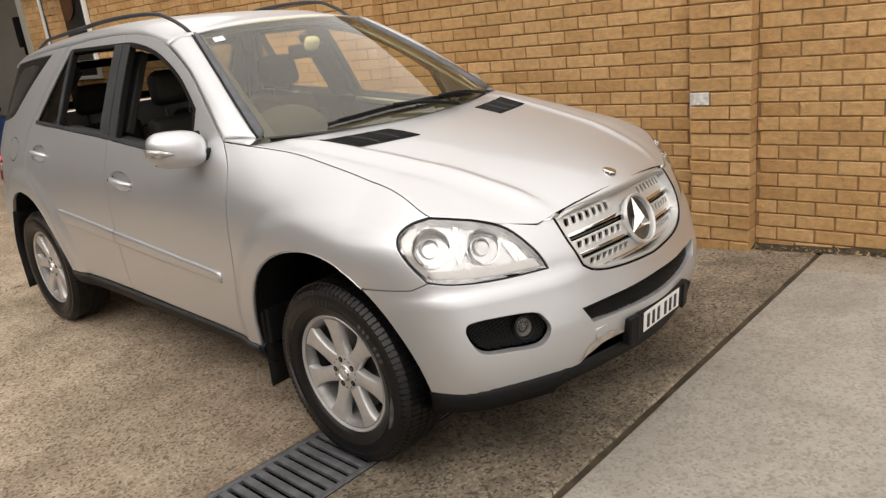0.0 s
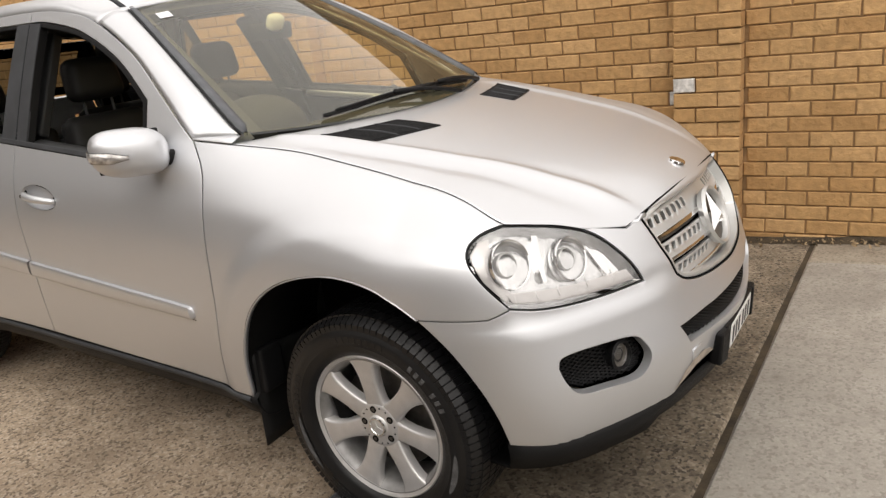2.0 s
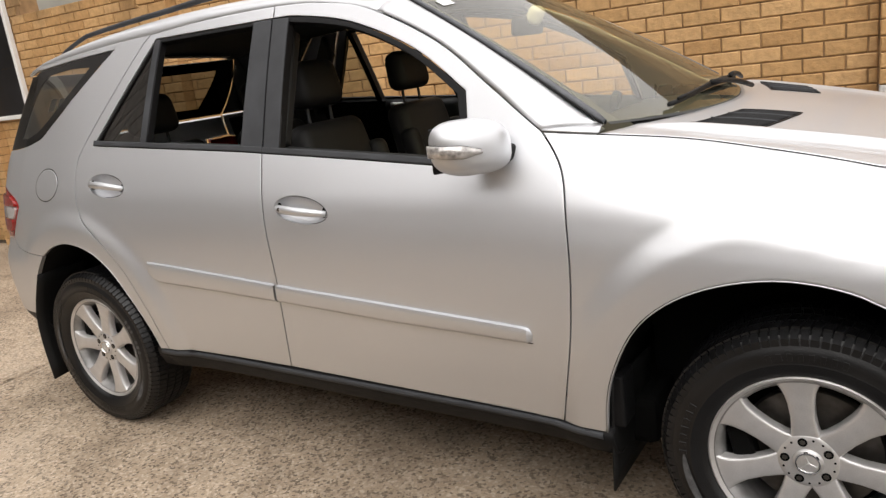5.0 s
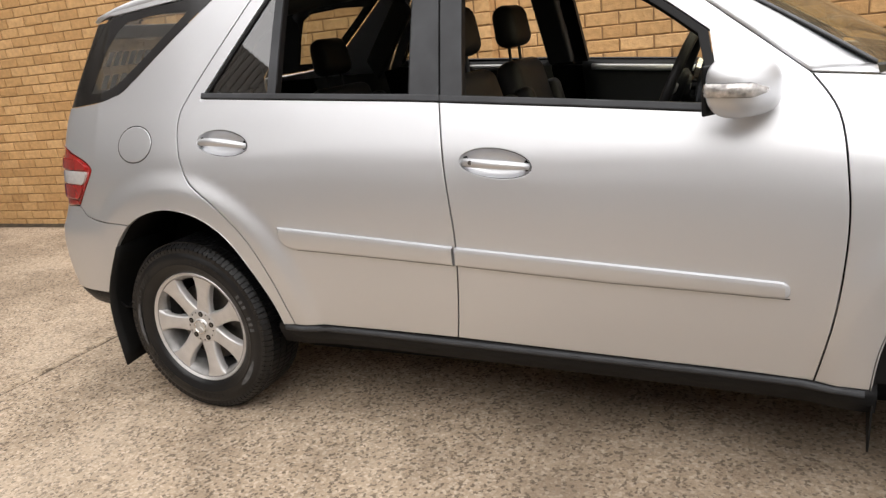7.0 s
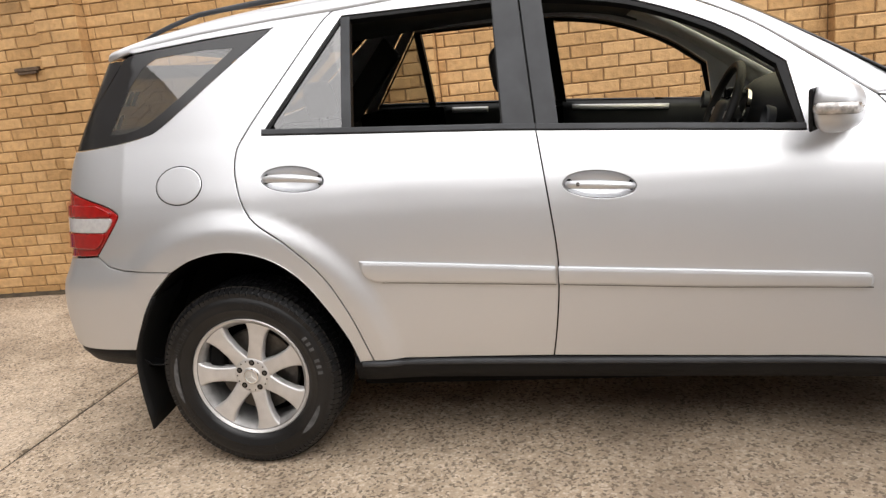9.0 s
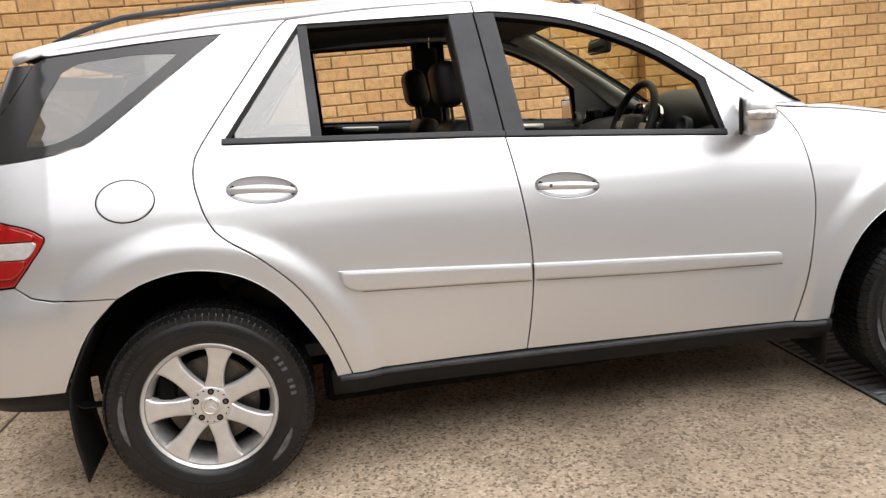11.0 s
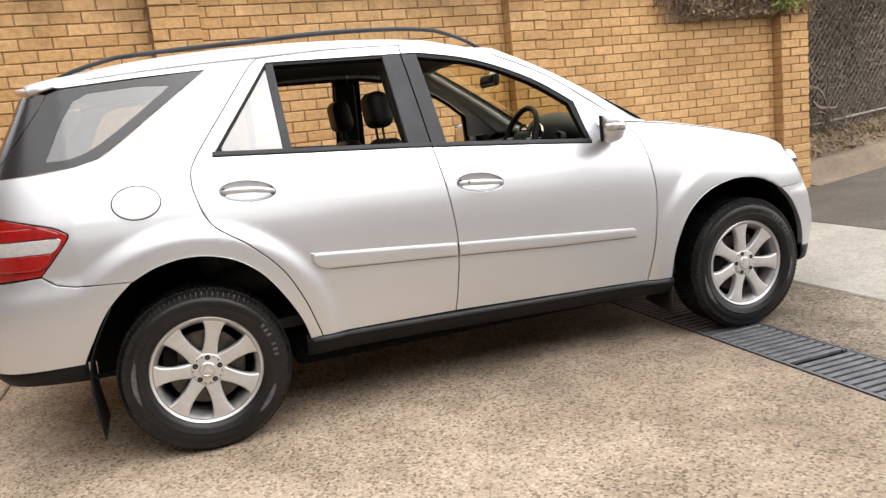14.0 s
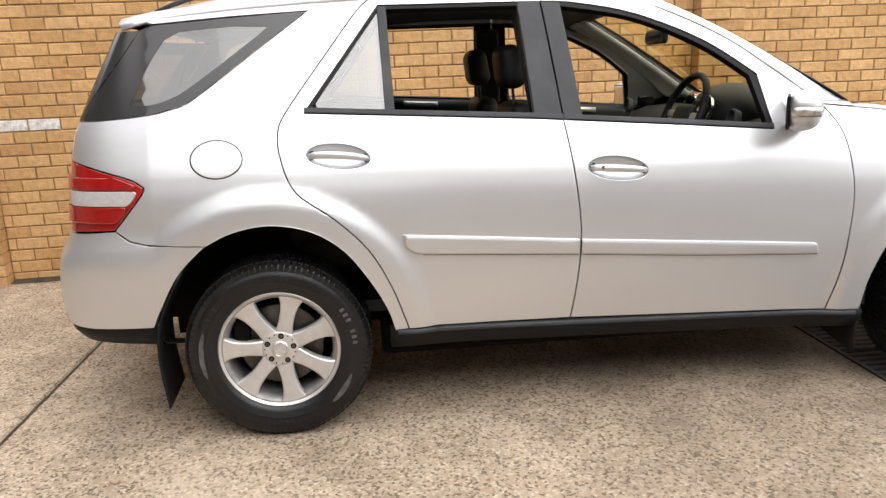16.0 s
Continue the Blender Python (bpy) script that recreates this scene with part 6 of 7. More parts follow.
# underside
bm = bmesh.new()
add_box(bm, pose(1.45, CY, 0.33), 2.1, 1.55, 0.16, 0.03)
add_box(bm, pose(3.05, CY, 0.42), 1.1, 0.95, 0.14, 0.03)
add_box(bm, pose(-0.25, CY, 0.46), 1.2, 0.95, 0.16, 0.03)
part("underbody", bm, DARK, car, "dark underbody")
bm = bmesh.new()
add_cyl(bm, (0, CY - 0.7, 0.36), (0, CY + 0.7, 0.36), 0.05)
part("rear_axle", bm, DARK, car, "dark rear axle")
bm = bmesh.new()
add_cyl(bm, (2.915, CY - 0.7, 0.36), (2.915, CY + 0.7, 0.36), 0.04)
part("front_axle", bm, DARK, car, "dark drive shaft")
bm = bmesh.new()
add_box(bm, pose(3.0, CY, 0.72), 0.9, 1.0, 0.3, 0.02)
part("engine_cover", bm, DARK, car, "dark engine bay")

# ---- cabin ----
def seat(x, y, rear=False):
    """A leather seat: cushion, back and headrest on two posts."""
    bm = bmesh.new()
    w = 0.50 if not rear else 0.60
    add_box(bm, pose(x + 0.24, y, 0.70, 0, -6, 0), 0.52, w, 0.18, 0.06, 4)
    s = part("seat" if not rear else "rear_seat", bm, LEATHER, car, "black leather seat", smooth=True)
    bm = bmesh.new()
    hb = 0.575 if not rear else 0.52
    add_box(bm, pose(x - 0.04, y, 0.70 + hb / 2, 0, -14, 0), 0.14, w * 0.96, hb, 0.055, 4, taper=0.86)
    part("seat_back", bm, LEATHER, s, smooth=True)
    for sg in (-1, 1):
        bm = bmesh.new()
        add_box(bm, pose(x + 0.03, y + sg * w * 0.42, 0.95, 0, -14, 0), 0.09, 0.09, 0.42, 0.035, 3)
        part("side_bolster", bm, LEATHER, s, smooth=True)
    top = 0.70 + hb
    bm = bmesh.new()
    add_box(bm, pose(x - 0.125, y, top + 0.145, 0, -8, 0), 0.115, 0.275, 0.19, 0.05, 4, taper=0.92)
    part("headrest", bm, LEATHER, s, "black leather headrest", smooth=True)
    for sg in (-1, 1):
        bm = bmesh.new()
        add_cyl(bm, (x - 0.115, y + sg * 0.07, top - 0.03), (x - 0.122, y + sg * 0.07, top + 0.09), 0.007)
        part("headrest_post", bm, PILLAR_TRIM, s)
    return s


seat(1.16, CY - 0.375)
seat(1.12, CY + 0.375)
seat(0.10, CY - 0.38, True)
seat(0.10, CY + 0.38, True)
bm = bmesh.new()
add_box(bm, pose(1.15, CY, 0.47), 2.4, 1.5, 0.05)
part("cabin_floor", bm, DASH, car, "dark carpeted floor")
bm = bmesh.new()
add_box(bm, pose(1.55, CY, 0.68), 0.9, 0.24, 0.36, 0.04, 3)
part("centre_console", bm, DASH, car, "dark centre console", smooth=True)
# dashboard, rolling down towards the cabin, with a hooded binnacle
rows_d = []
for j in range(25):
    k = -1 + 2 * j / 24
    y = CY - 0.70 * k
    fx = 0.10 * (1 - k * k)
    rows_d.append([Vector((2.40 + fx, y, 1.150)), Vector((2.25 + fx * 0.6, y, 1.165)), Vector((2.08, y, 1.155)), Vector((1.985, y, 1.125)), Vector((1.95, y, 1.06)), Vector((1.965, y, 0.95)), Vector((2.02, y, 0.80)), Vector((2.1, y, 0.62))])
dash = grid_ob("dashboard", rows_d, DASH, car, "dark dashboard", thick=0.01)
bm = bmesh.new()
bmesh.ops.create_uvsphere(bm, u_segments=24, v_segments=14, radius=1)
for v in bm.verts:
    v.co = Vector((2.07 + v.co.x * 0.17, CY - 0.385 + v.co.y * 0.20, 1.185 + v.co.z * 0.125))
part("instrument_hood", bm, DASH, car, "dark hooded instrument binnacle", smooth=True)
for sy in (-0.085, 0.085):
    d = lathe("dial_ring", [(0.062, 0.01), (0.066, -0.004), (0.060, -0.008), (0.056, 0.0)], CHROME, dash, "bright dial ring", seg=32)
    d.matrix_local = Matrix.Translation((1.908, CY - 0.385 + sy, 1.200)) @ Vector((-1, 0, 0.25)).to_track_quat("-Y", "Z").to_matrix().to_4x4()
for y, z in ((-0.69, 1.165), (-0.09, 1.09), (0.06, 1.09), (0.69, 1.165)):
    d = lathe("air_vent", [(0.040, 0.02), (0.046, -0.006), (0.041, -0.012), (0.036, -0.004), (0.034, 0.012), (0.001, 0.014)], PILLAR_TRIM, dash, "round dark grey air vent", seg=28)
    d.matrix_local = Matrix.Translation((1.945, CY + y * 0.96, z)) @ Vector((-1, 0, 0.2)).to_track_quat("-Y", "Z").to_matrix().to_4x4()
bm = bmesh.new()
add_box(bm, pose(1.95, CY, 0.97, 0, 12, 0), 0.02, 0.22, 0.16, 0.008)
part("radio_panel", bm, PILLAR_TRIM, dash, "dark radio panel")
# steering wheel
sw_m = Matrix.Translation((1.835, CY - 0.395, 1.175)) @ Vector((-1, 0, 0.42)).to_track_quat("-Y", "Z").to_matrix().to_4x4()
pts = [sw_m @ Vector((0.187 * math.cos(t), 0, 0.187 * math.sin(t))) for t in (2 * math.pi * k / 48 for k in range(48))]
sw = tube("steering_wheel", pts, 0.0165, LEATHER, car, "black leather steering wheel", seg=10, closed=True)
bm = bmesh.new()
add_box(bm, sw_m @ pose(0, 0.01, -0.01), 0.17, 0.05, 0.13, 0.03, 3)
part("wheel_boss", bm, DASH, sw, smooth=True)
for a in (0, 180, 250, 290):
    bm = bmesh.new()
    add_box(bm, sw_m @ pose(0, 0.008, 0, 0, -a, 0) @ pose(0.125, 0, 0), 0.13, 0.014, 0.034, 0.006)
    part("wheel_spoke", bm, SATIN if a < 200 else DASH, sw)
bm = bmesh.new()
add_cyl(bm, sw_m @ Vector((0, 0.02, 0)), sw_m @ Vector((0, 0.3, 0)), 0.045)
part("steering_column", bm, DASH, sw)
# inside mirror on its stalk
bm = bmesh.new()
add_box(bm, pose(1.850, CY - 0.02, 1.535, 0, 6, 0), 0.03, 0.245, 0.072, 0.014, 3)
rvm = part("inside_mirror", bm, RUBBER_SEAL, car, "black inside mirror on a pale stalk", smooth=True)
bm = bmesh.new()
add_box(bm, pose(1.834, CY - 0.02, 1.535, 0, 6, 0), 0.003, 0.225, 0.055, 0.001, 1)
part("mirror_face", bm, CHROME, rvm)
bm = bmesh.new()
add_box(bm, pose(1.885, CY - 0.02, 1.568, 0, 30, 0), 0.05, 0.08, 0.07, 0.02, 3)
part("mirror_stalk", bm, TRIM_GREY, rvm, smooth=True)
for side in (1, -1):
    S = skin(side)
    # door linings with a pale cap rail
    for u0, u1 in ((0.56, 1.06), (1.22, 2.03)):
        rows_t = []
        for i in range(9):
            u = u0 + (u1 - u0) * i / 8
            zt = float(np.interp(u, [0.163, 1.163, 2.014], [1.280, 1.212, 1.139])) + 0.004
            rows_t.append([S(u, zt) + Vector((0, side * 0.035, 0)), S(u, zt) + Vector((0, side * 0.075, 0.004)), S(u, zt - 0.03) + Vector((0, side * 0.105, 0)), S(u, zt - 0.10) + Vector((0, side * 0.10, 0)), S(u, 0.85) + Vector((0, side * 0.09, 0)), S(u, 0.52) + Vector((0, side * 0.06, 0))])
        lining = grid_ob("door_lining", rows_t, DASH, car, "dark door lining", thick=0.006)
        rail = [S(u0 + 0.05 + (u1 - u0 - 0.3) * i / 8, float(np.interp(u0 + 0.05 + (u1 - u0 - 0.3) * i / 8, [0.163, 1.163, 2.014], [1.280, 1.212, 1.139])) - 0.02) + Vector((0, side * 0.108, 0)) for i in range(9)]
        tube("lining_rail", rail, 0.016, SATIN, lining, "satin metal rail", seg=8)
    # inner pillar post and seat belt
    bm = bmesh.new()
    a, b = S(1.12, 1.22) + Vector((0, side * 0.10, 0)), S(1.085, 1.62) + Vector((0, side * 0.11, 0))
    add_box(bm, Matrix.Translation((a + b) / 2) @ (b - a).to_track_quat("Z", "Y").to_matrix().to_4x4(), 0.13, 0.05, (b - a).length, 0.012, 2)
    part("pillar_post", bm, DASH, car, "dark inner pillar lining")
    bm = bmesh.new()
    a, b = S(0.0, 1.26) + Vector((0, side * 0.07, 0)), S(0.34, 1.60) + Vector((0, side * 0.085, 0))
    add_box(bm, Matrix.Translation((a + b) / 2) @ (b - a).to_track_quat("Z", "Y").to_matrix().to_4x4(), 0.03, 0.15, (b - a).length, 0.012, 2)
    part("pillar_post", bm, DASH, car, "dark inner rear pillar lining")
    # side lining of the boot
    rows_t = [[S(u, z) + Vector((0, side * 0.05, 0)) for z in (0.93, 1.08, 1.24)] for u in (-0.42, -0.2, 0.05)]
    grid_ob("boot_lining", rows_t, DASH, car, "dark boot side lining", thick=0.006)
bm = bmesh.new()
add_box(bm, pose(-0.35, CY, 0.98), 0.75, 1.25, 0.03, 0.01)
part("boot_cover", bm, DASH, car, "dark boot cover")

# ---- drain ----
DRAIN_X0, DRAIN_X1 = 2.637, 2.993
bm = bmesh.new()
add_box(bm, pose(2.815, -3.4, -0.075), 0.40, 11.2, 0.02)
add_box(bm, pose(2.621, -3.4, -0.055), 0.012, 11.2, 0.10)
add_box(bm, pose(3.009, -3.4, -0.055), 0.012, 11.2, 0.10)
tagged(part("drain_channel", bm, DARK, None), "dark open channel below the drain grates", "drain", kind="structure")
for x in (2.629, 3.001):
    rows_e = [[Vector((x - 0.007, -9 + 11.2 * i / 60, 0.002)), Vector((x + 0.007, -9 + 11.2 * i / 60, 0.002)), Vector((x + 0.007, -9 + 11.2 * i / 60, -0.06))] for i in range(61)]
    tagged(grid_ob("trim", rows_e, GRATE, None, thick=0.003), "worn steel angle edge of the drain", "drain edge", kind="structure")

slat_n, seg_len = 18, 0.998
bm = bmesh.new()
add_box(bm, pose(0, 0, 0), DRAIN_X1 - DRAIN_X0 - 0.02, 0.034, 0.020, 0.003, 1)
slat_me = bpy.data.meshes.new("slat")
bm.to_mesh(slat_me)
bm.free()
slat_me.materials.append(GRATE)
bm = bmesh.new()
add_box(bm, pose(0, 0, 0), 0.012, seg_len - 0.01, 0.024, 0.002, 1)
side_me = bpy.data.meshes.new("side_bar")
bm.to_mesh(side_me)
bm.free()
side_me.materials.append(GRATE)
first = None
for k in range(-5, 4):
    y0 = -1.490 + seg_len * (k - 1)
    if first is None:
        first = thing("drain_grate", "dark steel drain grate of flat slats set in the concrete", "drain grate", "grates of the drain", at=(2.815, y0, 0))
        for i in range(slat_n):
            ob = new("slat", slat_me)
            ob.parent = first
            ob.location = (0, 0.014 + (i + 0.5) * (seg_len - 0.028) / slat_n, -0.010)
        for x in (DRAIN_X0 - 2.815 + 0.006, DRAIN_X1 - 2.815 - 0.006):
            ob = new("side_bar", side_me)
            ob.parent = first
            ob.location = (x, seg_len / 2, -0.012)
    else:
        copy_thing(first, pose(2.815, y0, 0))
copy_thing(first, pose(2.815, -1.490 + seg_len * 3, 0))

# ---- details on the brick wall ----
for x, z in ((-2.86, 1.80), (-4.9, 1.9)):
    bm = bmesh.new()
    p = wall_point(x, 0.01, z)
    add_box(bm, Matrix.Translation(p) @ pose(0, 0, 0, 0, 0, math.degrees(wall_turn)), 0.20, 0.05, 0.028, 0.004, 1)
    add_box(bm, Matrix.Translation(p + Vector((0, -0.004, -0.026))) @ pose(0, 0, 0, 0, 0, math.degrees(wall_turn)), 0.16, 0.03, 0.02, 0.002, 1)
    tagged(part("vent_ledge", bm, RUST, None), "small dark brown metal vent on the brick wall", "vent")
# dark framed poster near the end of the wall
poster = thing("poster", "tall dark poster in a white frame on the brick wall", "poster", at=wall_point(-5.3, 0.02, 1.6))
turn = math.degrees(wall_turn)
bm = bmesh.new()
add_box(bm, pose(0, 0, 0.60, 0, 0, turn), 1.16, 0.03, 1.6)
part("poster_sheet", bm, POSTER, poster, "dark printed sheet")
for x in (-0.60, 0.60):
    bm = bmesh.new()
    add_box(bm, pose(x, x * WALL_SLOPE - 0.012, 0.60, 0, 0, turn), 0.045, 0.05, 1.65, 0.006)
    part("frame_bar", bm, WHITE_FRAME, poster, "white frame bar")
for z in (-0.2, 1.4):
    bm = bmesh.new()
    add_box(bm, pose(0, -0.012, z, 0, 0, turn), 1.24, 0.05, 0.045, 0.006)
    part("frame_bar", bm, WHITE_FRAME, poster, "white frame bar")
bm = bmesh.new()
bmesh.ops.create_uvsphere(bm, u_segments=16, v_segments=10, radius=1)
for v in bm.verts:
    v.co = Vector((0.12 + v.co.x * 0.24, -0.018 + v.co.y * 0.002, 0.72 + v.co.z * 0.20))
part("poster_print", bm, POSTER_BROWN, poster, "blurred dark brown print")
# workshop clutter seen past the wall's end
barrel = thing("barrel", "orange-brown wooden barrel on a blue stand", "barrel", at=(-9.6, 1.55, 0))
ob = lathe("staves", [(0.001, 0.0), (0.34, 0.0), (0.40, 0.3), (0.42, 0.5), (0.40, 0.7), (0.34, 1.0), (0.001, 1.0)], OAK, barrel, "orange wooden staves", seg=24)
ob.matrix_local = pose(0, 0, 0.85, 90, 0, 0)
for h, r in ((0.12, 0.375), (0.88, 0.375), (1.0, 0.345)):
    ob = lathe("hoop", [(r - 0.004, h - 0.03), (r + 0.008, h - 0.03), (r + 0.008, h + 0.03), (r - 0.004, h + 0.03)], DARK, barrel, "dark hoop", seg=24)
    ob.matrix_local = pose(0, 0, 0.85, 90, 0, 0)
bm = bmesh.new()
add_box(bm, pose(0, 0, 0.425), 0.95, 0.95, 0.85, 0.02)
part("stand", bm, BLUE_PAINT, barrel, "blue painted stand")
box = thing("speaker_box", "dark square box fixed at the wall's end", "box", at=(-6.82, 1.45, 2.0))
bm = bmesh.new()
add_box(bm, pose(0, 0.20, 0.10), 0.12, 0.12, 0.42, 0.02)
part("box_body", bm, DARK, box)
bm = bmesh.new()
add_box(bm, pose(0, 0.22, -0.16), 0.06, 0.06, 0.12, 0.01)
part("box_bracket", bm, DARK, box)

# ---- street edge past the wall: kerb, bank, wire fence, dry creeper ----
def kerb_line(x):
    return 2.50 + 0.19 * (x - 6.8)


rows_k = []
for i in range(41):
    x = 6.62 + 9 * i / 40
    y, z = kerb_line(x), ground_z(x)
    j = 0.012 * noise.noise((x * 2, 0, 0))
    rows_k.append([Vector((x, y - 0.34, z + 0.004)), Vector((x, y - 0.03, z + 0.02)), Vector((x, y, z + 0.05)), Vector((x, y + 0.03, z + 0.16 + j)), Vector((x, y + 0.06, z + 0.185 + j)), Vector((x, y + 0.20, z + 0.19 + j)), Vector((x, y + 0.24, z + 0.15))])
tagged(grid_ob("kerb", rows_k, KERB, None), "weathered concrete kerb and gutter along the street", "kerb", kind="structure")
rows_b = []
for i in range(61):
    x = 6.60 + 9 * i / 60
    y, z = kerb_line(x), ground_z(x)
    row = []
    for j in range(13):
        t = j / 12
        row.append(Vector((x, y + 0.2 + 1.3 * t, z + 0.17 + 0.42 * t ** 0.8 + 0.05 * noise.noise((x * 3, t * 6, 1)))))
    rows_b.append(row)
tagged(grid_ob("bank", rows_b, SOIL, None), "leaf-littered bank between kerb and fence", "ground", kind="structure")


def bank_z(x, t):
    return ground_z(x) + 0.17 + 0.42 * t ** 0.8


def leaves(name, n, place, size, materials, seed, label, category):
    """Many small folded leaves, scattered by place(rnd)."""
    rnd = random.Random(seed)
    verts, faces = [], []
    for _ in range(n):
        p = Vector(place(rnd))
        q = Euler((rnd.uniform(-1.2, 1.2), rnd.uniform(-1.2, 1.2), rnd.uniform(0, 6.3))).to_matrix()
        s = size * rnd.uniform(0.6, 1.4)
        b = len(verts)
        for c in ((-s, 0, 0), (0, -s * 0.4, s * 0.12), (s, 0, 0), (0, s * 0.4, s * 0.12)):
            verts.append(p + q @ Vector(c))
        faces += [(b, b + 1, b + 2), (b, b + 2, b + 3)]
    ob = mesh_ob(name, verts, faces, materials, smooth=False)
    return tagged(ob, label, category, kind="stuff")


def on_bank(rnd):
    x, t = rnd.uniform(6.65, 10.5), rnd.uniform(0.02, 0.95)
    return (x, kerb_line(x) + 0.2 + 1.3 * t, bank_z(x, t) + 0.02)


leaves("leaf_litter", 2600, on_bank, 0.035, DEAD_LEAF, 3, "dry fallen leaves on the bank", "leaves")

FENCE_X0, FENCE_X1 = 6.62, 11.5


def fence_y(x):
    return kerb_line(x) + 0.75


fence = thing("wire_fence", "galvanised chain-link fence overgrown with dry creeper", "fence", at=(0, 0, 0))
verts, faces = [], []
H0, H1, CELL = 0.55, 3.4, 0.075


def wire(a, b, r=0.0024):
    d = (b - a).normalized()
    u = d.cross(Vector((0, 1, 0.01))).normalized() * r
    v = d.cross(u).normalized() * r
    k = len(verts)
    for p in (a, b):
        verts.extend([p + u, p - 0.5 * u + 0.87 * v, p - 0.5 * u - 0.87 * v])
    faces.extend([(k, k + 1, k + 4, k + 3), (k + 1, k + 2, k + 5, k + 4), (k + 2, k, k + 3, k + 5)])


span = FENCE_X1 - FENCE_X0
for sg in (1, -1):
    s = -(H1 - H0)
    while s < span + (H1 - H0):
        n = 10
        run = []
        for k in range(n + 1):
            t = k / n
            xx = FENCE_X0 + s + (t * (H1 - H0) if sg == 1 else (1 - t) * (H1 - H0))
            zz = H0 + t * (H1 - H0)
            run.append((xx, zz))
        for (xa, za), (xb, zb) in zip(run, run[1:]):
            if FENCE_X0 <= xa <= FENCE_X1 and FENCE_X0 <= xb <= FENCE_X1:
                wob = 0.02 * noise.noise((xa * 2, za * 2, 0))
                wire(Vector((xa, fence_y(xa) + wob, za + ground_z(xa) - 0.15)), Vector((xb, fence_y(xb) + 0.02 * noise.noise((xb * 2, zb * 2, 0)), zb + ground_z(xb) - 0.15)))
        s += CELL * 1.42
mesh_ob("chain_link", verts, faces, GALV, fence, "grey diamond wire mesh", smooth=False)
for z in (0.62, 3.2):
    tube("fence_rail", [Vector((x, fence_y(x), z + ground_z(x) - 0.10)) for x in (FENCE_X0, 8.0, 9.5, FENCE_X1)], 0.021, GALV, fence, "grey steel rail", seg=10)
for x in (6.75, 11.4):
    bm = bmesh.new()
    add_cyl(bm, (x, fence_y(x) + 0.03, 0.2), (x, fence_y(x) + 0.03, 3.4), 0.026)
    part("fence_post", bm, GALV, fence, "grey steel post", smooth=True)


def creeper(name, n, x0, x1, y_of, z_top, z_low, seed, label, radius=0.005):
    """Tangled bare stems hanging down."""
    rnd = random.Random(seed)
    verts_c, faces_c = [], []
    for _ in range(n):
        x, z = rnd.uniform(x0, x1), rnd.uniform(z_low + 0.3, z_top)
        p = Vector((x, y_of(x) + rnd.uniform(-0.06, 0.12), z))
        d = Vector((rnd.uniform(-1, 1), rnd.uniform(-0.2, 0.2), rnd.uniform(-1.2, 0.2))).normalized()
        r = radius * rnd.choice((0.6, 0.8, 1, 1, 1.8))
        steps = rnd.randint(6, 14)
        ring_prev = None
        for k in range(steps):
            rr = r * (1 - 0.6 * k / steps)
            a = d.cross(Vector((0.1, 1, 0.2))).normalized()
            b2 = d.cross(a).normalized()
            base_i = len(verts_c)
            for q in range(3):
                an = 2.094 * q
                verts_c.append(p + rr * (math.cos(an) * a + math.sin(an) * b2))
            if ring_prev is not None:
                for q in range(3):
                    faces_c.append((ring_prev + q, ring_prev + (q + 1) % 3, base_i + (q + 1) % 3, base_i + q))
            ring_prev = base_i
            p = p + d * rnd.uniform(0.05, 0.09)
            d = (d + Vector((rnd.uniform(-0.5, 0.5), rnd.uniform(-0.25, 0.25) + (y_of(p.x) + 0.03 - p.y) * 1.5, rnd.uniform(-0.5, 0.35)))).normalized()
            if not (x0 - 0.1 < p.x < x1 + 0.2) or p.z < z_low:
                break
    return tagged(mesh_ob(name, verts_c, faces_c, VINE, smooth=False), label, "creeper", kind="stuff")


creeper("dry_creeper", 900, 6.65, 11.0, lambda x: fence_y(x) + 0.05, 3.3, 0.65, 11, "bare tangled creeper stems over the wire fence")
creeper("dry_creeper", 900, 4.7, 6.5, lambda x: wall_y(x) - 0.10, 2.70, 2.02, 12, "bare brown creeper hanging over the brick wall's top", 0.0035)
creeper("dry_creeper", 900, 6.7, 11.0, lambda x: fence_y(x) - 0.28, 3.6, 2.55, 14, "dense brown creeper overhanging the fence's top")
creeper("creeper_stem", 9, 7.6, 9.6, lambda x: fence_y(x) - 0.08, 2.6, 0.7, 15, "thick pale crooked creeper stems on the fence", 0.013)
creeper("dry_creeper", 160, 6.62, 8.5, lambda x: fence_y(x) - 0.05, 1.0, 0.55, 13, "bare brown stems at the fence's foot")


def over_wall(rnd):
    x = rnd.choice((6.12, 8.35, 8.6, 8.75, 8.9)) + rnd.gauss(0, 0.10)
    return (x, (wall_y(x) - 0.2 if x < 6.6 else fence_y(x) - 0.55) + rnd.uniform(-0.12, 0.08), (2.08 if x < 7 else 2.25) + abs(rnd.gauss(0, 0.20)))


leaves("green_leaves", 800, over_wall, 0.035, LEAF, 21, "yellow-green leaves of the creeper hanging over the wall", "leaves")
leaves("brown_leaves", 1500, lambda r: (r.uniform(4.95, 6.6), wall_y(5.8) - 0.10 + r.uniform(-0.10, 0.06), 2.06 + abs(r.gauss(0.1, 0.17))), 0.03, DEAD_LEAF, 22, "dry brown leaves of the creeper on the wall's top", "leaves")


def behind_fence(rnd):
    x = rnd.uniform(6.7, 12)
    return (x, fence_y(x) + rnd.uniform(0.15, 0.9), rnd.uniform(0.5, 3.8))


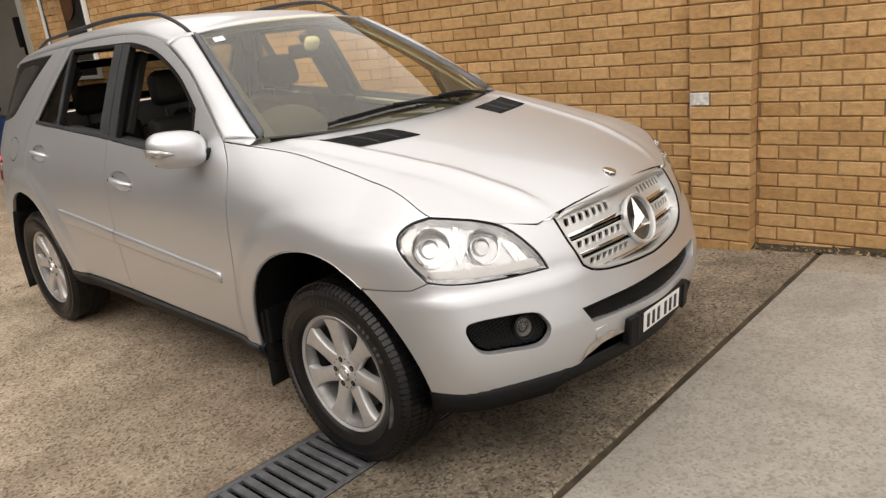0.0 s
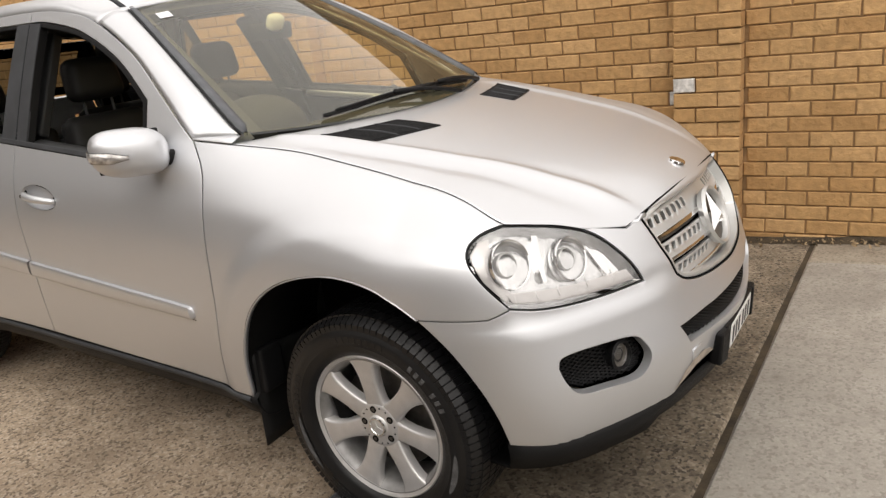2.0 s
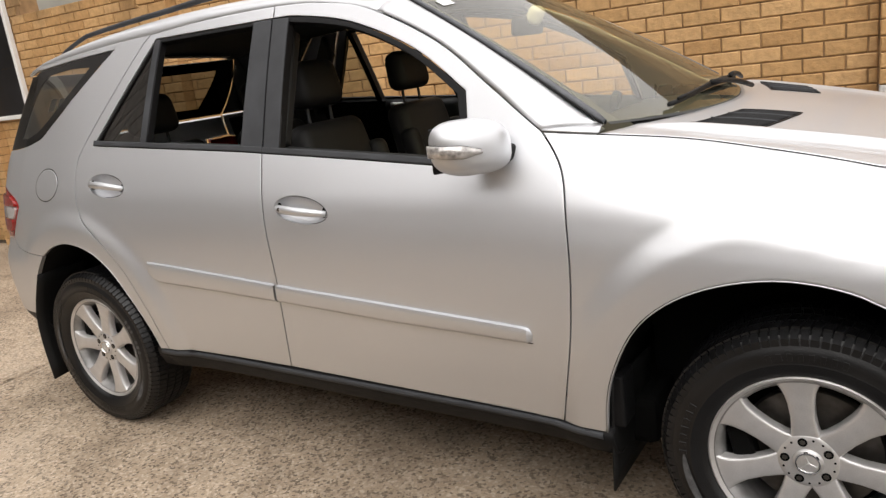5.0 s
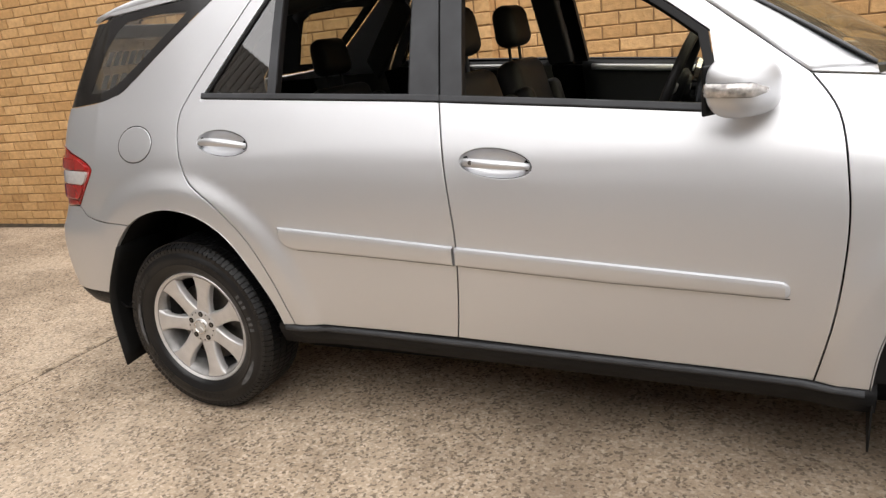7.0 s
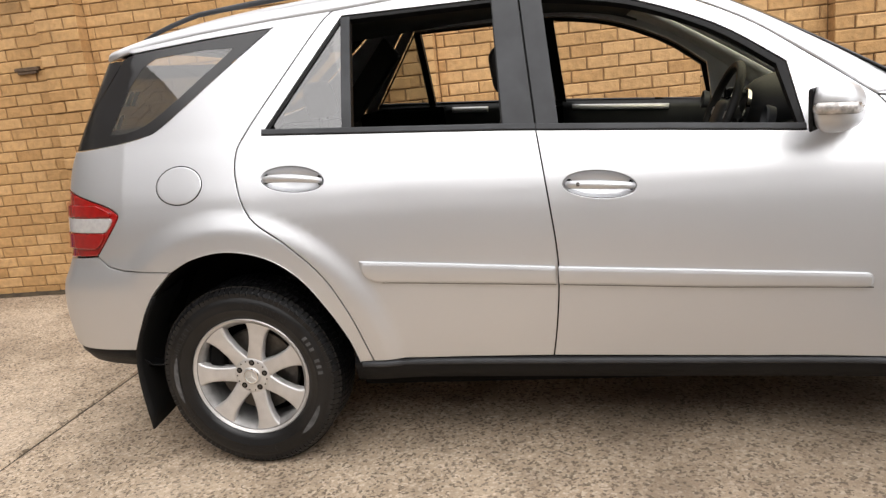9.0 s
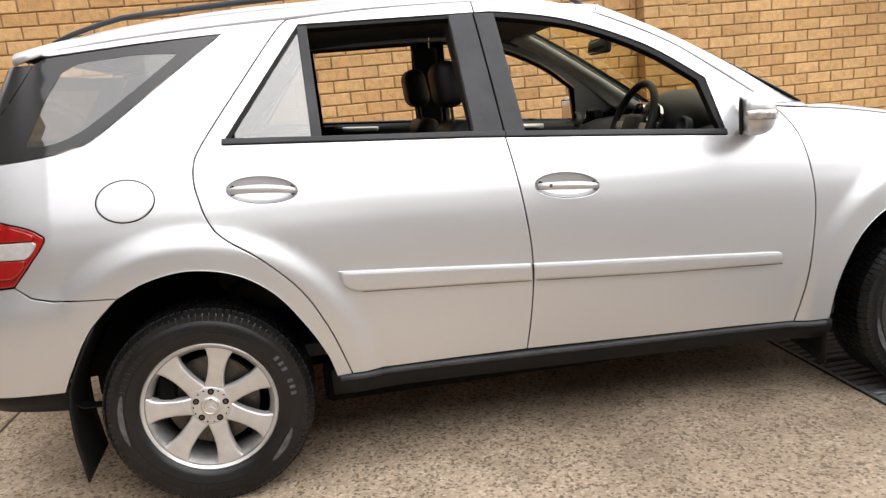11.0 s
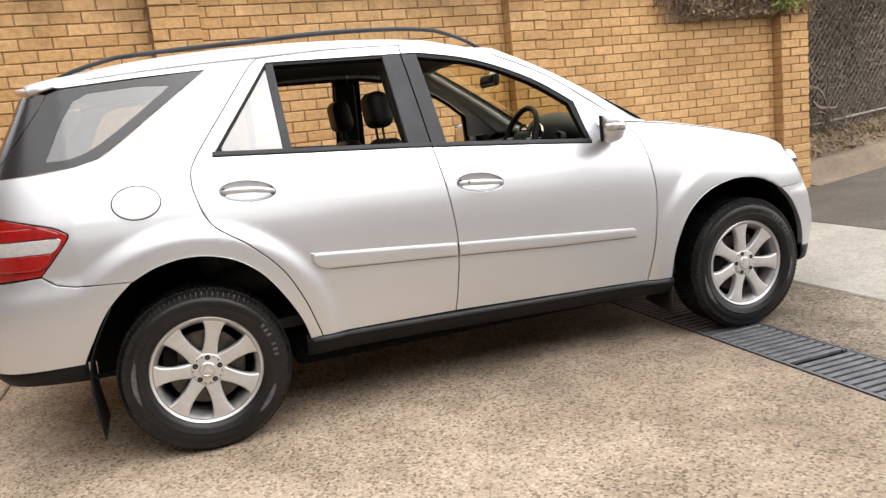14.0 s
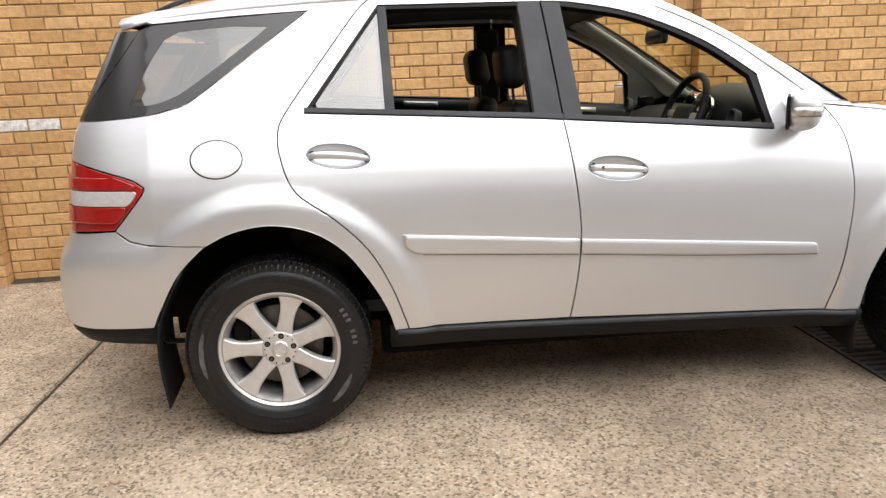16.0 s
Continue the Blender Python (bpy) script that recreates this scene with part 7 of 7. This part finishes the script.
# foliage mass added above the fence so that its upper part falls dark
leaves("overhang", 3000, lambda r: (lambda x: (x, fence_y(x) - 0.2 + r.uniform(-0.3, 0.3), 2.65 + abs(r.gauss(0, 0.4))))(r.uniform(6.7, 11.0)), 0.05, VINE, 24, "dry brown foliage added over the fence to shade it", "undergrowth")
leaves("hedge", 9000, behind_fence, 0.06, VINE, 23, "dry grey-brown undergrowth behind the fence", "undergrowth")
plain_wall("wall_street", 6.62, 4.6, 14.0, 6.0, 4.0, SOIL, "dark earth bank behind the fence")

# small stones, leaves and grit at the wall's foot and in the joint
leaves("fallen_leaves", 260, lambda r: (lambda x: (x, wall_y(x) - abs(r.gauss(0, 0.06)) - 0.02, ground_z(x) + 0.008))(r.uniform(2.6, 5.1)), 0.016, DEAD_LEAF, 31, "dry leaf fragments along the wall's foot", "leaves")

# ---- the bricks, last: the nearest as parts, the rest joined ----
rest_v, rest_f = [], []
turn_m = pose(0, 0, 0, 0, 0, math.degrees(wall_turn))
made = 0
for x, out, z, length, depth in brick_rows():
    white = whitewashed(x, z) and length < (0.14 if x > 0 else 1)
    near = 2.3 < x < 4.3 and z < 2.3
    p = wall_point(x, out, z)
    if (near or white) and made < 330:
        me = brick_data(round(length, 2), round(depth, 2))
        if white:
            me = me.copy()
            me.materials.clear()
            me.materials.append(WHITE_BRICK)
        ob = new("brick", me)
        ob.parent = brick_wall
        ob.matrix_local = Matrix.Translation(p) @ turn_m @ pose(0, 0, 0, random.uniform(-0.6, 0.6), random.uniform(-0.4, 0.4), random.uniform(-0.5, 0.5))
        made += 1
    else:
        me = brick_data(round(length, 2), round(depth, 2))
        b = len(rest_v)
        m = Matrix.Translation(p) @ turn_m @ pose(0, 0, 0, random.uniform(-0.6, 0.6), random.uniform(-0.4, 0.4), random.uniform(-0.5, 0.5))
        rest_v += [m @ v.co for v in me.vertices]
        rest_f += [tuple(b + i for i in f.vertices) for f in me.polygons]
rest = mesh_ob("brickwork", rest_v, rest_f, BRICK, brick_wall, "tan bricks", smooth=False)
rest["kind"] = "stuff"
